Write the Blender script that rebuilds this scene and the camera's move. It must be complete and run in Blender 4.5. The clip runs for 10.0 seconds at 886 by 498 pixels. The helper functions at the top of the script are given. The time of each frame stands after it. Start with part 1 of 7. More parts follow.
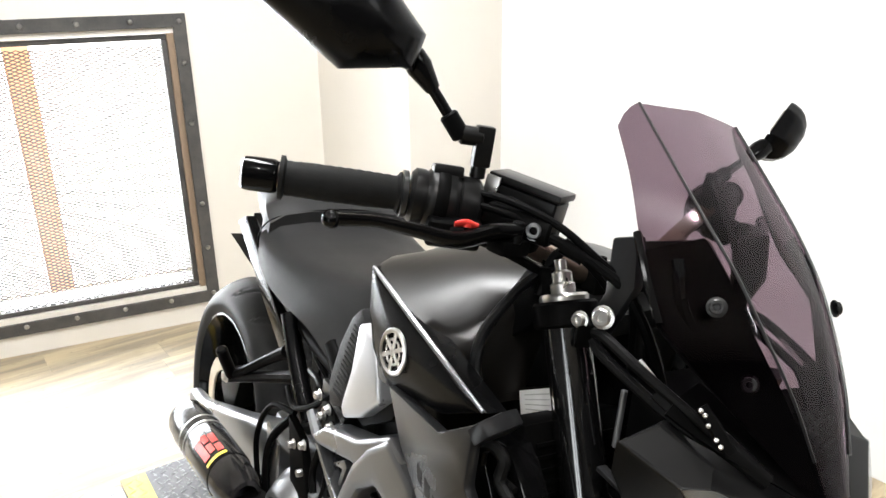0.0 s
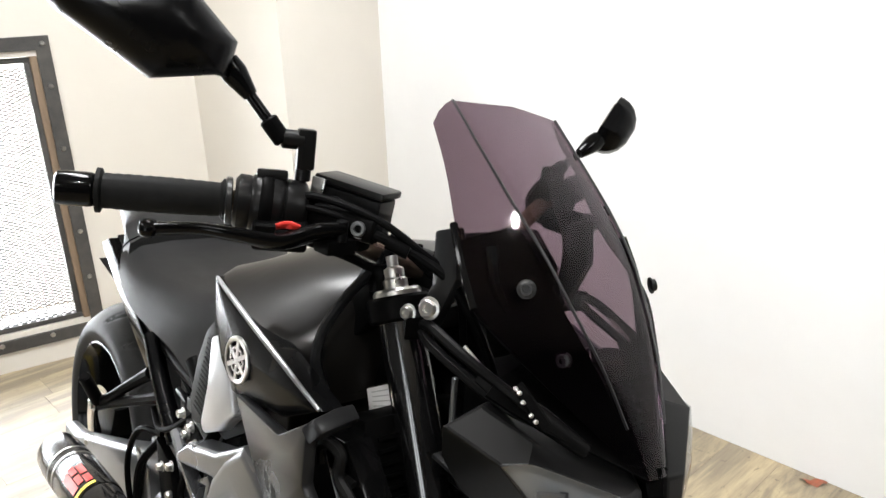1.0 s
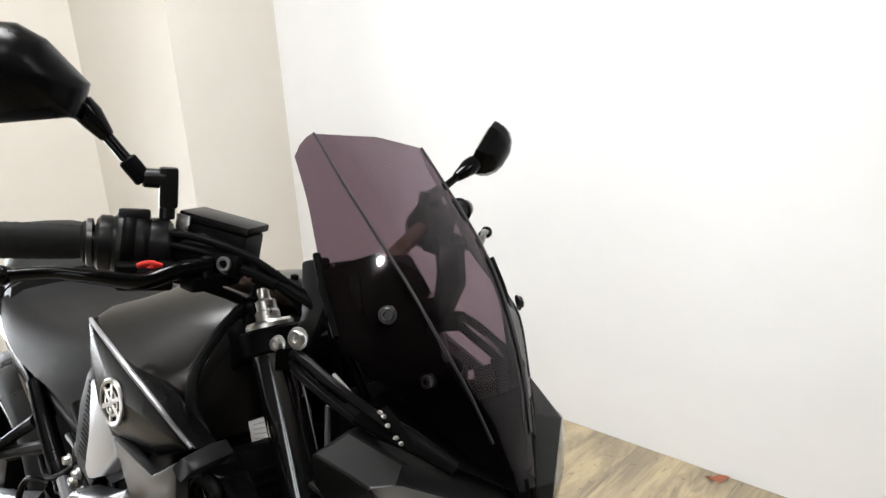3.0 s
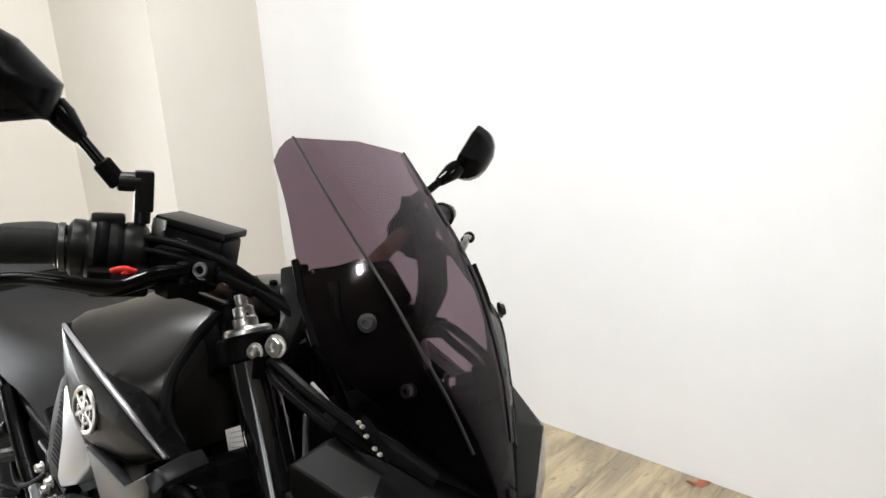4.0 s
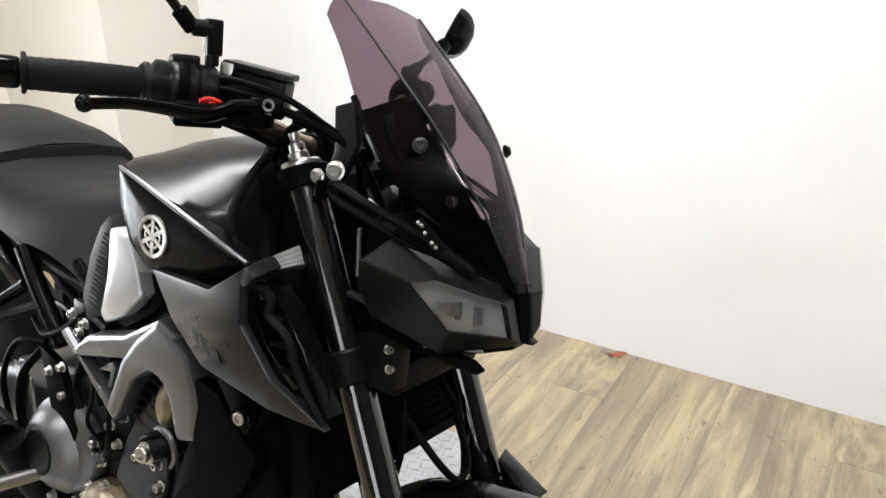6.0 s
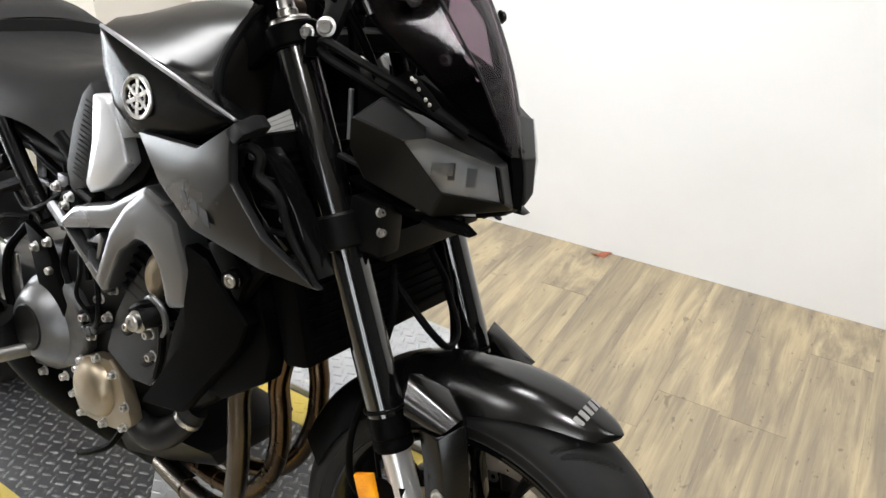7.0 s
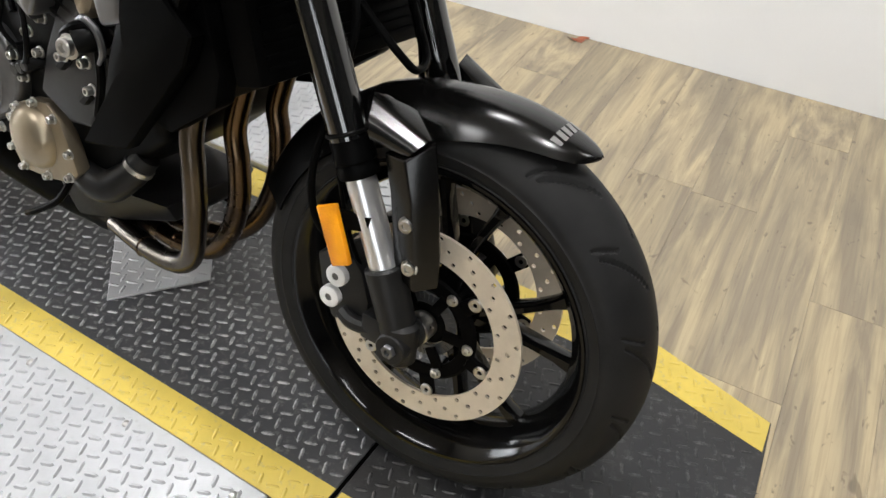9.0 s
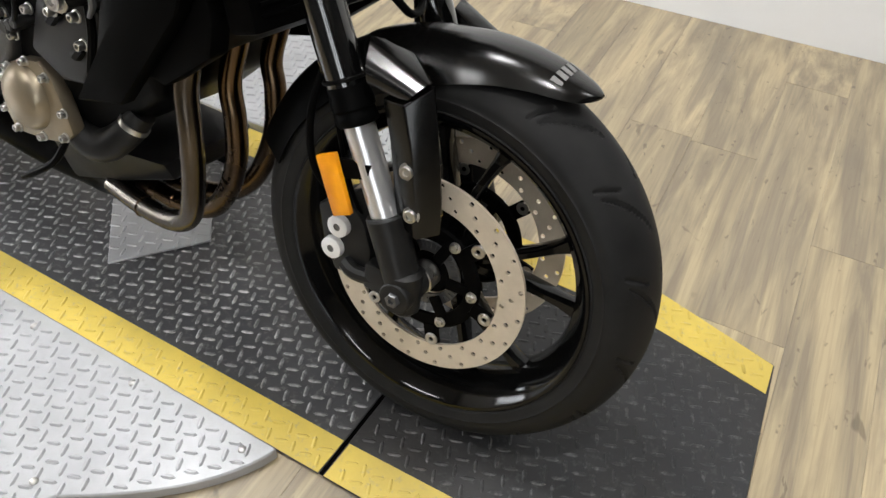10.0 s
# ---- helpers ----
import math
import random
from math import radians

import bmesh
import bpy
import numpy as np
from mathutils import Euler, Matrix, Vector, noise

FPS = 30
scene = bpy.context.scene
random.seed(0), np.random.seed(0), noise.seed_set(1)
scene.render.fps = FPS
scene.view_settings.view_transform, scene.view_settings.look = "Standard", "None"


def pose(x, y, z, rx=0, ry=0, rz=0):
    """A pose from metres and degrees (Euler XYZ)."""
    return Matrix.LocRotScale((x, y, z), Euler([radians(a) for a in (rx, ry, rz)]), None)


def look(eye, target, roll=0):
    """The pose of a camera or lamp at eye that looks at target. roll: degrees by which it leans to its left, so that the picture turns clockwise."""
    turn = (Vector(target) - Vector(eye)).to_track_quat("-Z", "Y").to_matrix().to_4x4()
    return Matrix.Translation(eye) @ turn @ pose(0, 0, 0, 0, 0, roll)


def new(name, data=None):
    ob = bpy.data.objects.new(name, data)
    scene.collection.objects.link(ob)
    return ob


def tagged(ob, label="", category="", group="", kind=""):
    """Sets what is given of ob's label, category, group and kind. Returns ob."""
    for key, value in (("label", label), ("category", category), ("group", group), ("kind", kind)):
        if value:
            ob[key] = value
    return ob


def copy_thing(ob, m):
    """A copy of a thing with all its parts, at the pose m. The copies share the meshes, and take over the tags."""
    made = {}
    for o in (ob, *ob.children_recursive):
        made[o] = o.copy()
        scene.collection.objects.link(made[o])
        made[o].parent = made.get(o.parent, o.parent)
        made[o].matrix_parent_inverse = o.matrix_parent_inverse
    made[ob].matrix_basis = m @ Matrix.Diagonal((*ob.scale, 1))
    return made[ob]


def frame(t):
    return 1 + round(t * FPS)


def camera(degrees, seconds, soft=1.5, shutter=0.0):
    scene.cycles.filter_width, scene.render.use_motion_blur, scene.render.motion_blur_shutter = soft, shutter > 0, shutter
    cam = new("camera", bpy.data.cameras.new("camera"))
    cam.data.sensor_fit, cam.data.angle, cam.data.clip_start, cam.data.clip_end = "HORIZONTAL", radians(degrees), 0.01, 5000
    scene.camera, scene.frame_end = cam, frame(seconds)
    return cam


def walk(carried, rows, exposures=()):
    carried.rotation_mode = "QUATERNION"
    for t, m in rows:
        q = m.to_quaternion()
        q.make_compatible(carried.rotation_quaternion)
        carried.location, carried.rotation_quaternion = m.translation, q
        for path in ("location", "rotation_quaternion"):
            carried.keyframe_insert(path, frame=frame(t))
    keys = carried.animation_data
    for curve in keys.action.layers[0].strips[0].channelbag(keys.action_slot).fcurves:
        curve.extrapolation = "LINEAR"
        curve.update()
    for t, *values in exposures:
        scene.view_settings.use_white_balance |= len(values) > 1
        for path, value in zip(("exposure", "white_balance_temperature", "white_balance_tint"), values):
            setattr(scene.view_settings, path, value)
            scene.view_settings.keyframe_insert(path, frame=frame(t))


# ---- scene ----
cam = camera(59.98, 10.0)
PATH = [
    (0, (0.0000, 0.0000, 1.3472), (0.0000, 1.8736, 0.6474), -0.84),
    (0.5, (0.0512, -0.0090, 1.3371), (0.1801, 1.8697, 0.6633), -1.17),
    (1, (0.0864, -0.0270, 1.3355), (0.3096, 1.8438, 0.6644), -2.15),
    (1.5, (0.1070, -0.0423, 1.3394), (0.3966, 1.8257, 0.6864), -3.28),
    (2, (0.1250, -0.0551, 1.3395), (0.4860, 1.8034, 0.6946), -3.31),
    (2.5, (0.1386, -0.0602, 1.3435), (0.5261, 1.7970, 0.7105), -3.51),
    (4, (0.1521, -0.0450, 1.3472), (0.6066, 1.7989, 0.7200), -2.55),
    (4.5, (0.1532, -0.0563, 1.3383), (0.5696, 1.7940, 0.7035), -2.71),
    (5, (0.1167, -0.0907, 1.3315), (0.6120, 1.7344, 0.6806), -2.14),
    (5.5, (0.0010, -0.1399, 1.3177), (0.6262, 1.6103, 0.5788), -2.22),
    (5.7, (-0.0313, -0.1695, 1.3101), (0.6401, 1.5578, 0.5578), -0.92),
    (6.8, (-0.0756, -0.1974, 1.2558), (0.6300, 1.4133, 0.3030), 1.20),
    (7, (-0.0755, -0.2021, 1.2359), (0.6219, 1.3953, 0.2551), 1.16),
    (7.5, (-0.0736, -0.2056, 1.2020), (0.6224, 1.3279, 0.1231), 1.48),
    (8, (-0.0741, -0.2074, 1.1583), (0.6167, 1.2542, -0.0192), 2.19),
    (8.5, (-0.0767, -0.2100, 1.1147), (0.6062, 1.1891, -0.1408), 2.59),
    (9, (-0.0780, -0.2178, 1.0820), (0.5989, 1.1128, -0.2489), 3.13),
    (9.5, (-0.0792, -0.2250, 1.0551), (0.5908, 1.0468, -0.3354), 2.59),
    (10, (-0.0880, -0.2288, 1.0601), (0.5702, 1.0465, -0.3329), 1.77),
]
walk(cam, [(t, look(eye, target, roll)) for t, eye, target, roll in PATH],
     exposures=[(0, 0.32), (0.5, 0.2), (1.0, 0.05), (2.5, -0.15), (4.5, -0.15), (5.5, -0.08), (7.0, 0.0), (8.0, -0.05), (9.0, -0.15), (10, -0.2)])

# ---- world, light ----
world = bpy.data.worlds.new("world")
scene.world = world
world.use_nodes = True
wn = world.node_tree
sky = wn.nodes.new("ShaderNodeTexSky")
sky.sky_type = "NISHITA"
sky.sun_disc = False
sky.sun_elevation, sky.sun_rotation = radians(40), radians(200)
wn.links.new(sky.outputs[0], wn.nodes["Background"].inputs[0])
wn.nodes["Background"].inputs[1].default_value = 0.12

# ---- material tools ----


def nodes_of(name):
    m = bpy.data.materials.new(name)
    m.use_nodes = True
    nt = m.node_tree
    return m, nt, nt.nodes["Principled BSDF"]


def mixer(nt, fac, a, b):
    mx = nt.nodes.new("ShaderNodeMix")
    mx.data_type = "RGBA"
    for sock, v in ((mx.inputs[0], fac), (mx.inputs[6], a), (mx.inputs[7], b)):
        if hasattr(v, "links"):
            nt.links.new(v, sock)
        elif isinstance(v, (int, float)):
            sock.default_value = v
        else:
            sock.default_value = (*v, 1)
    return mx.outputs[2]


def noise_tex(nt, scale, detail=4, stretch=(1, 1, 1), coord="Object", rough=0.6):
    tc = nt.nodes.new("ShaderNodeTexCoord")
    mp = nt.nodes.new("ShaderNodeMapping")
    mp.inputs["Scale"].default_value = stretch
    nt.links.new(tc.outputs[coord], mp.inputs[0])
    nz = nt.nodes.new("ShaderNodeTexNoise")
    nz.inputs["Scale"].default_value = scale
    nz.inputs["Detail"].default_value = detail
    nz.inputs["Roughness"].default_value = rough
    nt.links.new(mp.outputs[0], nz.inputs["Vector"])
    return nz.outputs[0]


def ramp(nt, fac, stops):
    r = nt.nodes.new("ShaderNodeValToRGB")
    while len(r.color_ramp.elements) < len(stops):
        r.color_ramp.elements.new(0.5)
    for e, (p, c) in zip(r.color_ramp.elements, stops):
        e.position = p
        e.color = (c, c, c, 1) if isinstance(c, (int, float)) else (*c, 1)
    nt.links.new(fac, r.inputs[0])
    return r.outputs[0]


def bump(nt, bsdf, fac, strength=0.2, distance=0.001):
    b = nt.nodes.new("ShaderNodeBump")
    b.inputs["Strength"].default_value = strength
    b.inputs["Distance"].default_value = distance
    nt.links.new(fac, b.inputs["Height"])
    nt.links.new(b.outputs[0], bsdf.inputs["Normal"])


def surface(name, color, color2, rough=0.5, rough2=None, metal=0.0, scale=30, grain=400, bump_s=0.1, bump_d=0.0004, spec=0.5, coat=0.0, stretch=(1, 1, 1)):
    """A material with two colours mixed by coarse stains and fine grain, uneven gloss and fine relief."""
    m, nt, b = nodes_of(name)
    big = noise_tex(nt, scale, 5, stretch)
    fine = noise_tex(nt, grain, 2, stretch)
    f1 = ramp(nt, big, [(0.35, 0.0), (0.7, 1.0)])
    c = mixer(nt, f1, color, color2)
    c2 = mixer(nt, ramp(nt, fine, [(0.3, 0.0), (0.75, 0.35)]), c, color2)
    nt.links.new(c2, b.inputs["Base Color"])
    r2 = rough + 0.1 if rough2 is None else rough2
    nt.links.new(ramp(nt, big, [(0.3, rough), (0.7, r2)]), b.inputs["Roughness"])
    b.inputs["Metallic"].default_value = metal
    b.inputs["Specular IOR Level"].default_value = spec
    b.inputs["Coat Weight"].default_value = coat
    b.inputs["Coat Roughness"].default_value = 0.08
    if bump_s:
        bump(nt, b, fine, bump_s, bump_d)
    return m


MAT = {}
MAT["wall"] = surface("wall_paint", (0.81, 0.81, 0.808), (0.75, 0.75, 0.747), 0.55, 0.65, scale=1.5, grain=250, bump_s=0.15, bump_d=0.001)
# unseen ceiling: its colour is darkened to cut bounce light and reflections
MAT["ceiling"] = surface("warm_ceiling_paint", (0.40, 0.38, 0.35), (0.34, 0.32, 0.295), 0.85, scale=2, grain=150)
MAT["black_satin"] = surface("satin_black_paint", (0.0014, 0.0014, 0.0016), (0.0024, 0.0024, 0.0026), 0.24, 0.29, scale=6, grain=900, bump_s=0.03, bump_d=0.0002, spec=0.10)
MAT["fork_black"] = surface("gloss_black_fork_coat", (0.002, 0.002, 0.0021), (0.0035, 0.0035, 0.0035), 0.10, 0.14, scale=8, grain=700, bump_s=0.01, spec=1.0, coat=0.6)
MAT["fender_paint"] = surface("satin_black_metallic_paint", (0.0022, 0.0021, 0.0020), (0.0036, 0.0034, 0.0032), 0.18, 0.22, scale=6, grain=1400, bump_s=0.02, bump_d=0.0001, spec=0.42)
MAT["cowl_black"] = surface("fine_grained_black_plastic", (0.0012, 0.0012, 0.0012), (0.0020, 0.0020, 0.0020), 0.36, 0.42, scale=9, grain=1300, bump_s=0.1, bump_d=0.0002, spec=0.02)
MAT["rim_black"] = surface("gloss_black_wheel_paint", (0.0018, 0.0018, 0.0019), (0.003, 0.003, 0.003), 0.09, 0.13, scale=8, grain=700, bump_s=0.01, spec=0.32)
# dark colour stands in for dim surroundings, so black parts mirror little light
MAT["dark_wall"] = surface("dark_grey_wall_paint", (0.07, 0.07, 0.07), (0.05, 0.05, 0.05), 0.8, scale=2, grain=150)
MAT["tank_paint"] = surface("satin_dark_metallic_paint", (0.0042, 0.0036, 0.0031), (0.0062, 0.0054, 0.0047), 0.29, 0.34, scale=5, grain=1500, bump_s=0.03, bump_d=0.0001, spec=0.28)
MAT["gloss_black"] = surface("gloss_black_plastic", (0.0015, 0.0015, 0.0016), (0.003, 0.003, 0.003), 0.08, 0.13, scale=8, grain=700, bump_s=0.01, spec=0.11)
MAT["matt_black"] = surface("matt_black_plastic", (0.0012, 0.0012, 0.0013), (0.0024, 0.0024, 0.0024), 0.40, 0.5, scale=20, grain=900, bump_s=0.12, bump_d=0.0003, spec=0.03)
MAT["dark_part"] = surface("dark_coated_metal", (0.0014, 0.0014, 0.0015), (0.003, 0.0029, 0.0028), 0.34, 0.46, scale=25, grain=500, bump_s=0.1, spec=0.018)
MAT["shroud"] = surface("gunmetal_plastic", (0.0092, 0.0094, 0.0098), (0.0130, 0.0131, 0.0136), 0.27, 0.33, metal=0.1, scale=6, grain=1800, bump_s=0.05, bump_d=0.0001, spec=0.34)
MAT["bright_edge"] = surface("bright_satin_edge", (0.30, 0.30, 0.31), (0.24, 0.24, 0.25), 0.3, 0.38, metal=0.8, scale=10, grain=900, bump_s=0.02)
MAT["cast_black"] = surface("coated_black_casting", (0.008, 0.008, 0.0083), (0.016, 0.016, 0.0162), 0.36, 0.48, metal=0.2, scale=22, grain=900, bump_s=0.2, bump_d=0.0004, spec=0.3)
MAT["grained_plastic"] = surface("grained_black_plastic", (0.0030, 0.0030, 0.0031), (0.0052, 0.0051, 0.0050), 0.30, 0.36, scale=9, grain=1300, bump_s=0.08, bump_d=0.0002, spec=0.17)
MAT["reflector_grey"] = surface("grey_reflector", (0.40, 0.40, 0.408), (0.32, 0.32, 0.327), 0.3, 0.4, metal=0.2, scale=40, grain=700)
MAT["seat"] = surface("black_seat_vinyl", (0.0085, 0.0086, 0.009), (0.014, 0.0138, 0.0138), 0.45, 0.55, scale=14, grain=1100, bump_s=0.35, bump_d=0.0006, spec=0.14)
MAT["rubber"] = surface("tyre_rubber", (0.0095, 0.0095, 0.0098), (0.0180, 0.0178, 0.0176), 0.46, 0.60, scale=18, grain=700, bump_s=0.2, bump_d=0.0004, spec=0.12)
MAT["grip"] = surface("grip_rubber", (0.006, 0.006, 0.006), (0.011, 0.011, 0.0108), 0.45, 0.6, scale=40, grain=900, bump_s=0.3, bump_d=0.0006, spec=0.05)
MAT["silver"] = surface("silver_painted_aluminium", (0.185, 0.189, 0.198), (0.150, 0.153, 0.161), 0.26, 0.30, metal=0.8, scale=4, grain=1500, bump_s=0.02, bump_d=0.0001)
MAT["pale_silver"] = surface("pale_silver_paint", (0.56, 0.57, 0.59), (0.50, 0.51, 0.53), 0.26, 0.32, metal=0.4, scale=5, grain=1500, bump_s=0.02, bump_d=0.0001)
MAT["bare_alloy"] = surface("bare_bright_alloy", (0.85, 0.85, 0.85), (0.75, 0.75, 0.75), 0.3, 0.4, metal=0.25, scale=40, grain=900, bump_s=0.05)
MAT["grey_case"] = surface("grey_engine_casting", (0.16, 0.162, 0.166), (0.11, 0.111, 0.112), 0.3, 0.42, metal=0.75, scale=20, grain=900, bump_s=0.15, bump_d=0.0003)
MAT["dark_case"] = surface("black_engine_casting", (0.0022, 0.0022, 0.0023), (0.005, 0.0049, 0.0047), 0.34, 0.45, scale=22, grain=900, bump_s=0.2, bump_d=0.0004, spec=0.06)
MAT["bronze_cover"] = surface("bronze_magnesium_cover", (0.36, 0.305, 0.225), (0.29, 0.24, 0.17), 0.34, 0.40, metal=0.8, scale=7, grain=900, bump_s=0.05)
MAT["chrome"] = surface("hard_chrome", (0.75, 0.75, 0.76), (0.66, 0.66, 0.66), 0.17, 0.24, metal=1.0, scale=30, grain=900, bump_s=0.01)
MAT["slider_chrome"] = surface("ground_chrome_slider", (0.74, 0.74, 0.75), (0.72, 0.72, 0.73), 0.27, 0.29, metal=0.8, scale=4, grain=900, bump_s=0)
MAT["steel"] = surface("zinc_steel", (0.6, 0.59, 0.57), (0.45, 0.44, 0.42), 0.25, 0.4, metal=1.0, scale=60, grain=900, bump_s=0.05)
MAT["disc"] = surface("ground_disc_steel", (0.67, 0.595, 0.485), (0.56, 0.49, 0.395), 0.36, 0.46, metal=0.4, scale=30, grain=1600, bump_s=0.06, bump_d=0.0001)
MAT["pipe"] = surface("heat_tinted_steel_pipe", (0.16, 0.105, 0.055), (0.045, 0.033, 0.026), 0.2, 0.3, metal=1.0, scale=9, grain=500, bump_s=0.04)
MAT["pipe_grey"] = surface("stainless_header_pipe", (0.13, 0.112, 0.092), (0.05, 0.042, 0.036), 0.2, 0.3, metal=1.0, scale=7, grain=500, bump_s=0.04)
MAT["carbon"] = surface("carbon_fibre", (0.005, 0.005, 0.0055), (0.013, 0.012, 0.012), 0.16, 0.22, scale=260, grain=1500, bump_s=0.05, spec=0.4)
MAT["brown_alu"] = surface("brown_anodised_bar", (0.30, 0.235, 0.18), (0.24, 0.185, 0.14), 0.26, 0.34, metal=0.9, scale=12, grain=1200, bump_s=0.02)
MAT["red"] = surface("red_anodised", (0.55, 0.03, 0.02), (0.42, 0.02, 0.015), 0.3, 0.4, metal=0.3, scale=30, grain=700)
MAT["yellow_bit"] = surface("yellow_label", (0.65, 0.5, 0.03), (0.55, 0.42, 0.03), 0.4, scale=30, grain=700)
MAT["white_label"] = surface("white_paper_label", (0.82, 0.82, 0.82), (0.78, 0.78, 0.77), 0.5, scale=40, grain=500)
MAT["ink"] = surface("grey_ink", (0.42, 0.42, 0.42), (0.52, 0.52, 0.52), 0.6, scale=40, grain=500)
MAT["logo_grey"] = surface("pale_grey_print", (0.19, 0.185, 0.18), (0.15, 0.146, 0.142), 0.4, scale=60, grain=800)
MAT["shade_print"] = surface("dark_grey_print", (0.0028, 0.0028, 0.0028), (0.0036, 0.0036, 0.0036), 0.42, scale=60, grain=800, spec=0.12)
MAT["frame_steel"] = surface("worn_black_steel", (0.05, 0.05, 0.05), (0.10, 0.095, 0.088), 0.5, 0.65, metal=0.3, scale=14, grain=300, bump_s=0.25)
MAT["old_wood"] = surface("bare_weathered_wood", (0.28, 0.2, 0.13), (0.14, 0.10, 0.07), 0.7, 0.85, scale=10, grain=160, bump_s=0.4, bump_d=0.001, stretch=(1, 1, 0.12))
MAT["mesh_wire"] = surface("galvanised_mesh", (0.13, 0.13, 0.13), (0.09, 0.09, 0.088), 0.5, metal=0.2, scale=30, grain=500, spec=0.2)
# white walls on the window side, the warm light mixed into their colour
MAT["cream_wall"] = surface("cream_wall_paint", (0.72, 0.682, 0.618), (0.67, 0.634, 0.572), 0.55, 0.65, scale=1.5, grain=250, bump_s=0.15, bump_d=0.001)
MAT["orange_post"] = surface("orange_painted_post", (0.78, 0.40, 0.21), (0.66, 0.32, 0.17), 0.6, scale=6, grain=200)
MAT["leaf"] = surface("dry_red_leaf", (0.36, 0.10, 0.05), (0.24, 0.09, 0.05), 0.7, scale=60, grain=300)


def plate_paint(name, color, worn, metal, rough, amount=0.55):
    m, nt, b = nodes_of(name)
    big = noise_tex(nt, 7, 6)
    fine = noise_tex(nt, 90, 4)
    dirt = noise_tex(nt, 2.2, 5)
    f = ramp(nt, fine, [(amount, 0.0), (amount + 0.16, 1.0)])
    c = mixer(nt, ramp(nt, big, [(0.3, 0.0), (0.75, 1.0)]), color, tuple(0.72 * v for v in color))
    c = mixer(nt, f, c, worn)
    c = mixer(nt, ramp(nt, dirt, [(0.45, 0.0), (0.8, 0.4)]), c, (0.09, 0.08, 0.07))
    nt.links.new(c, b.inputs["Base Color"])
    nt.links.new(ramp(nt, big, [(0.3, rough), (0.7, rough + 0.15)]), b.inputs["Roughness"])
    b.inputs["Metallic"].default_value = metal
    bump(nt, b, fine, 0.25, 0.0008)
    return m


MAT["plate_black"] = plate_paint("black_tread_plate", (0.082, 0.084, 0.089), (0.16, 0.16, 0.162), 0.3, 0.34)
# ramp: blacker plate and bars, with the wheel's shadow included in their colours
MAT["plate_ramp"] = plate_paint("fresh_black_tread_plate", (0.026, 0.027, 0.029), (0.055, 0.055, 0.056), 0.2, 0.42)
MAT["tread_ramp"] = plate_paint("black_tread_bars", (0.042, 0.043, 0.045), (0.12, 0.12, 0.12), 0.3, 0.36, 0.52)
MAT["tread_black"] = plate_paint("worn_tread_bars", (0.18, 0.182, 0.187), (0.36, 0.36, 0.362), 0.4, 0.3, 0.45)
MAT["plate_yellow"] = plate_paint("yellow_safety_paint", (0.74, 0.555, 0.10), (0.46, 0.38, 0.16), 0.0, 0.42, 0.58)
MAT["plate_silver"] = plate_paint("bare_aluminium_plate", (0.50, 0.51, 0.525), (0.40, 0.405, 0.415), 0.35, 0.34, 0.58)


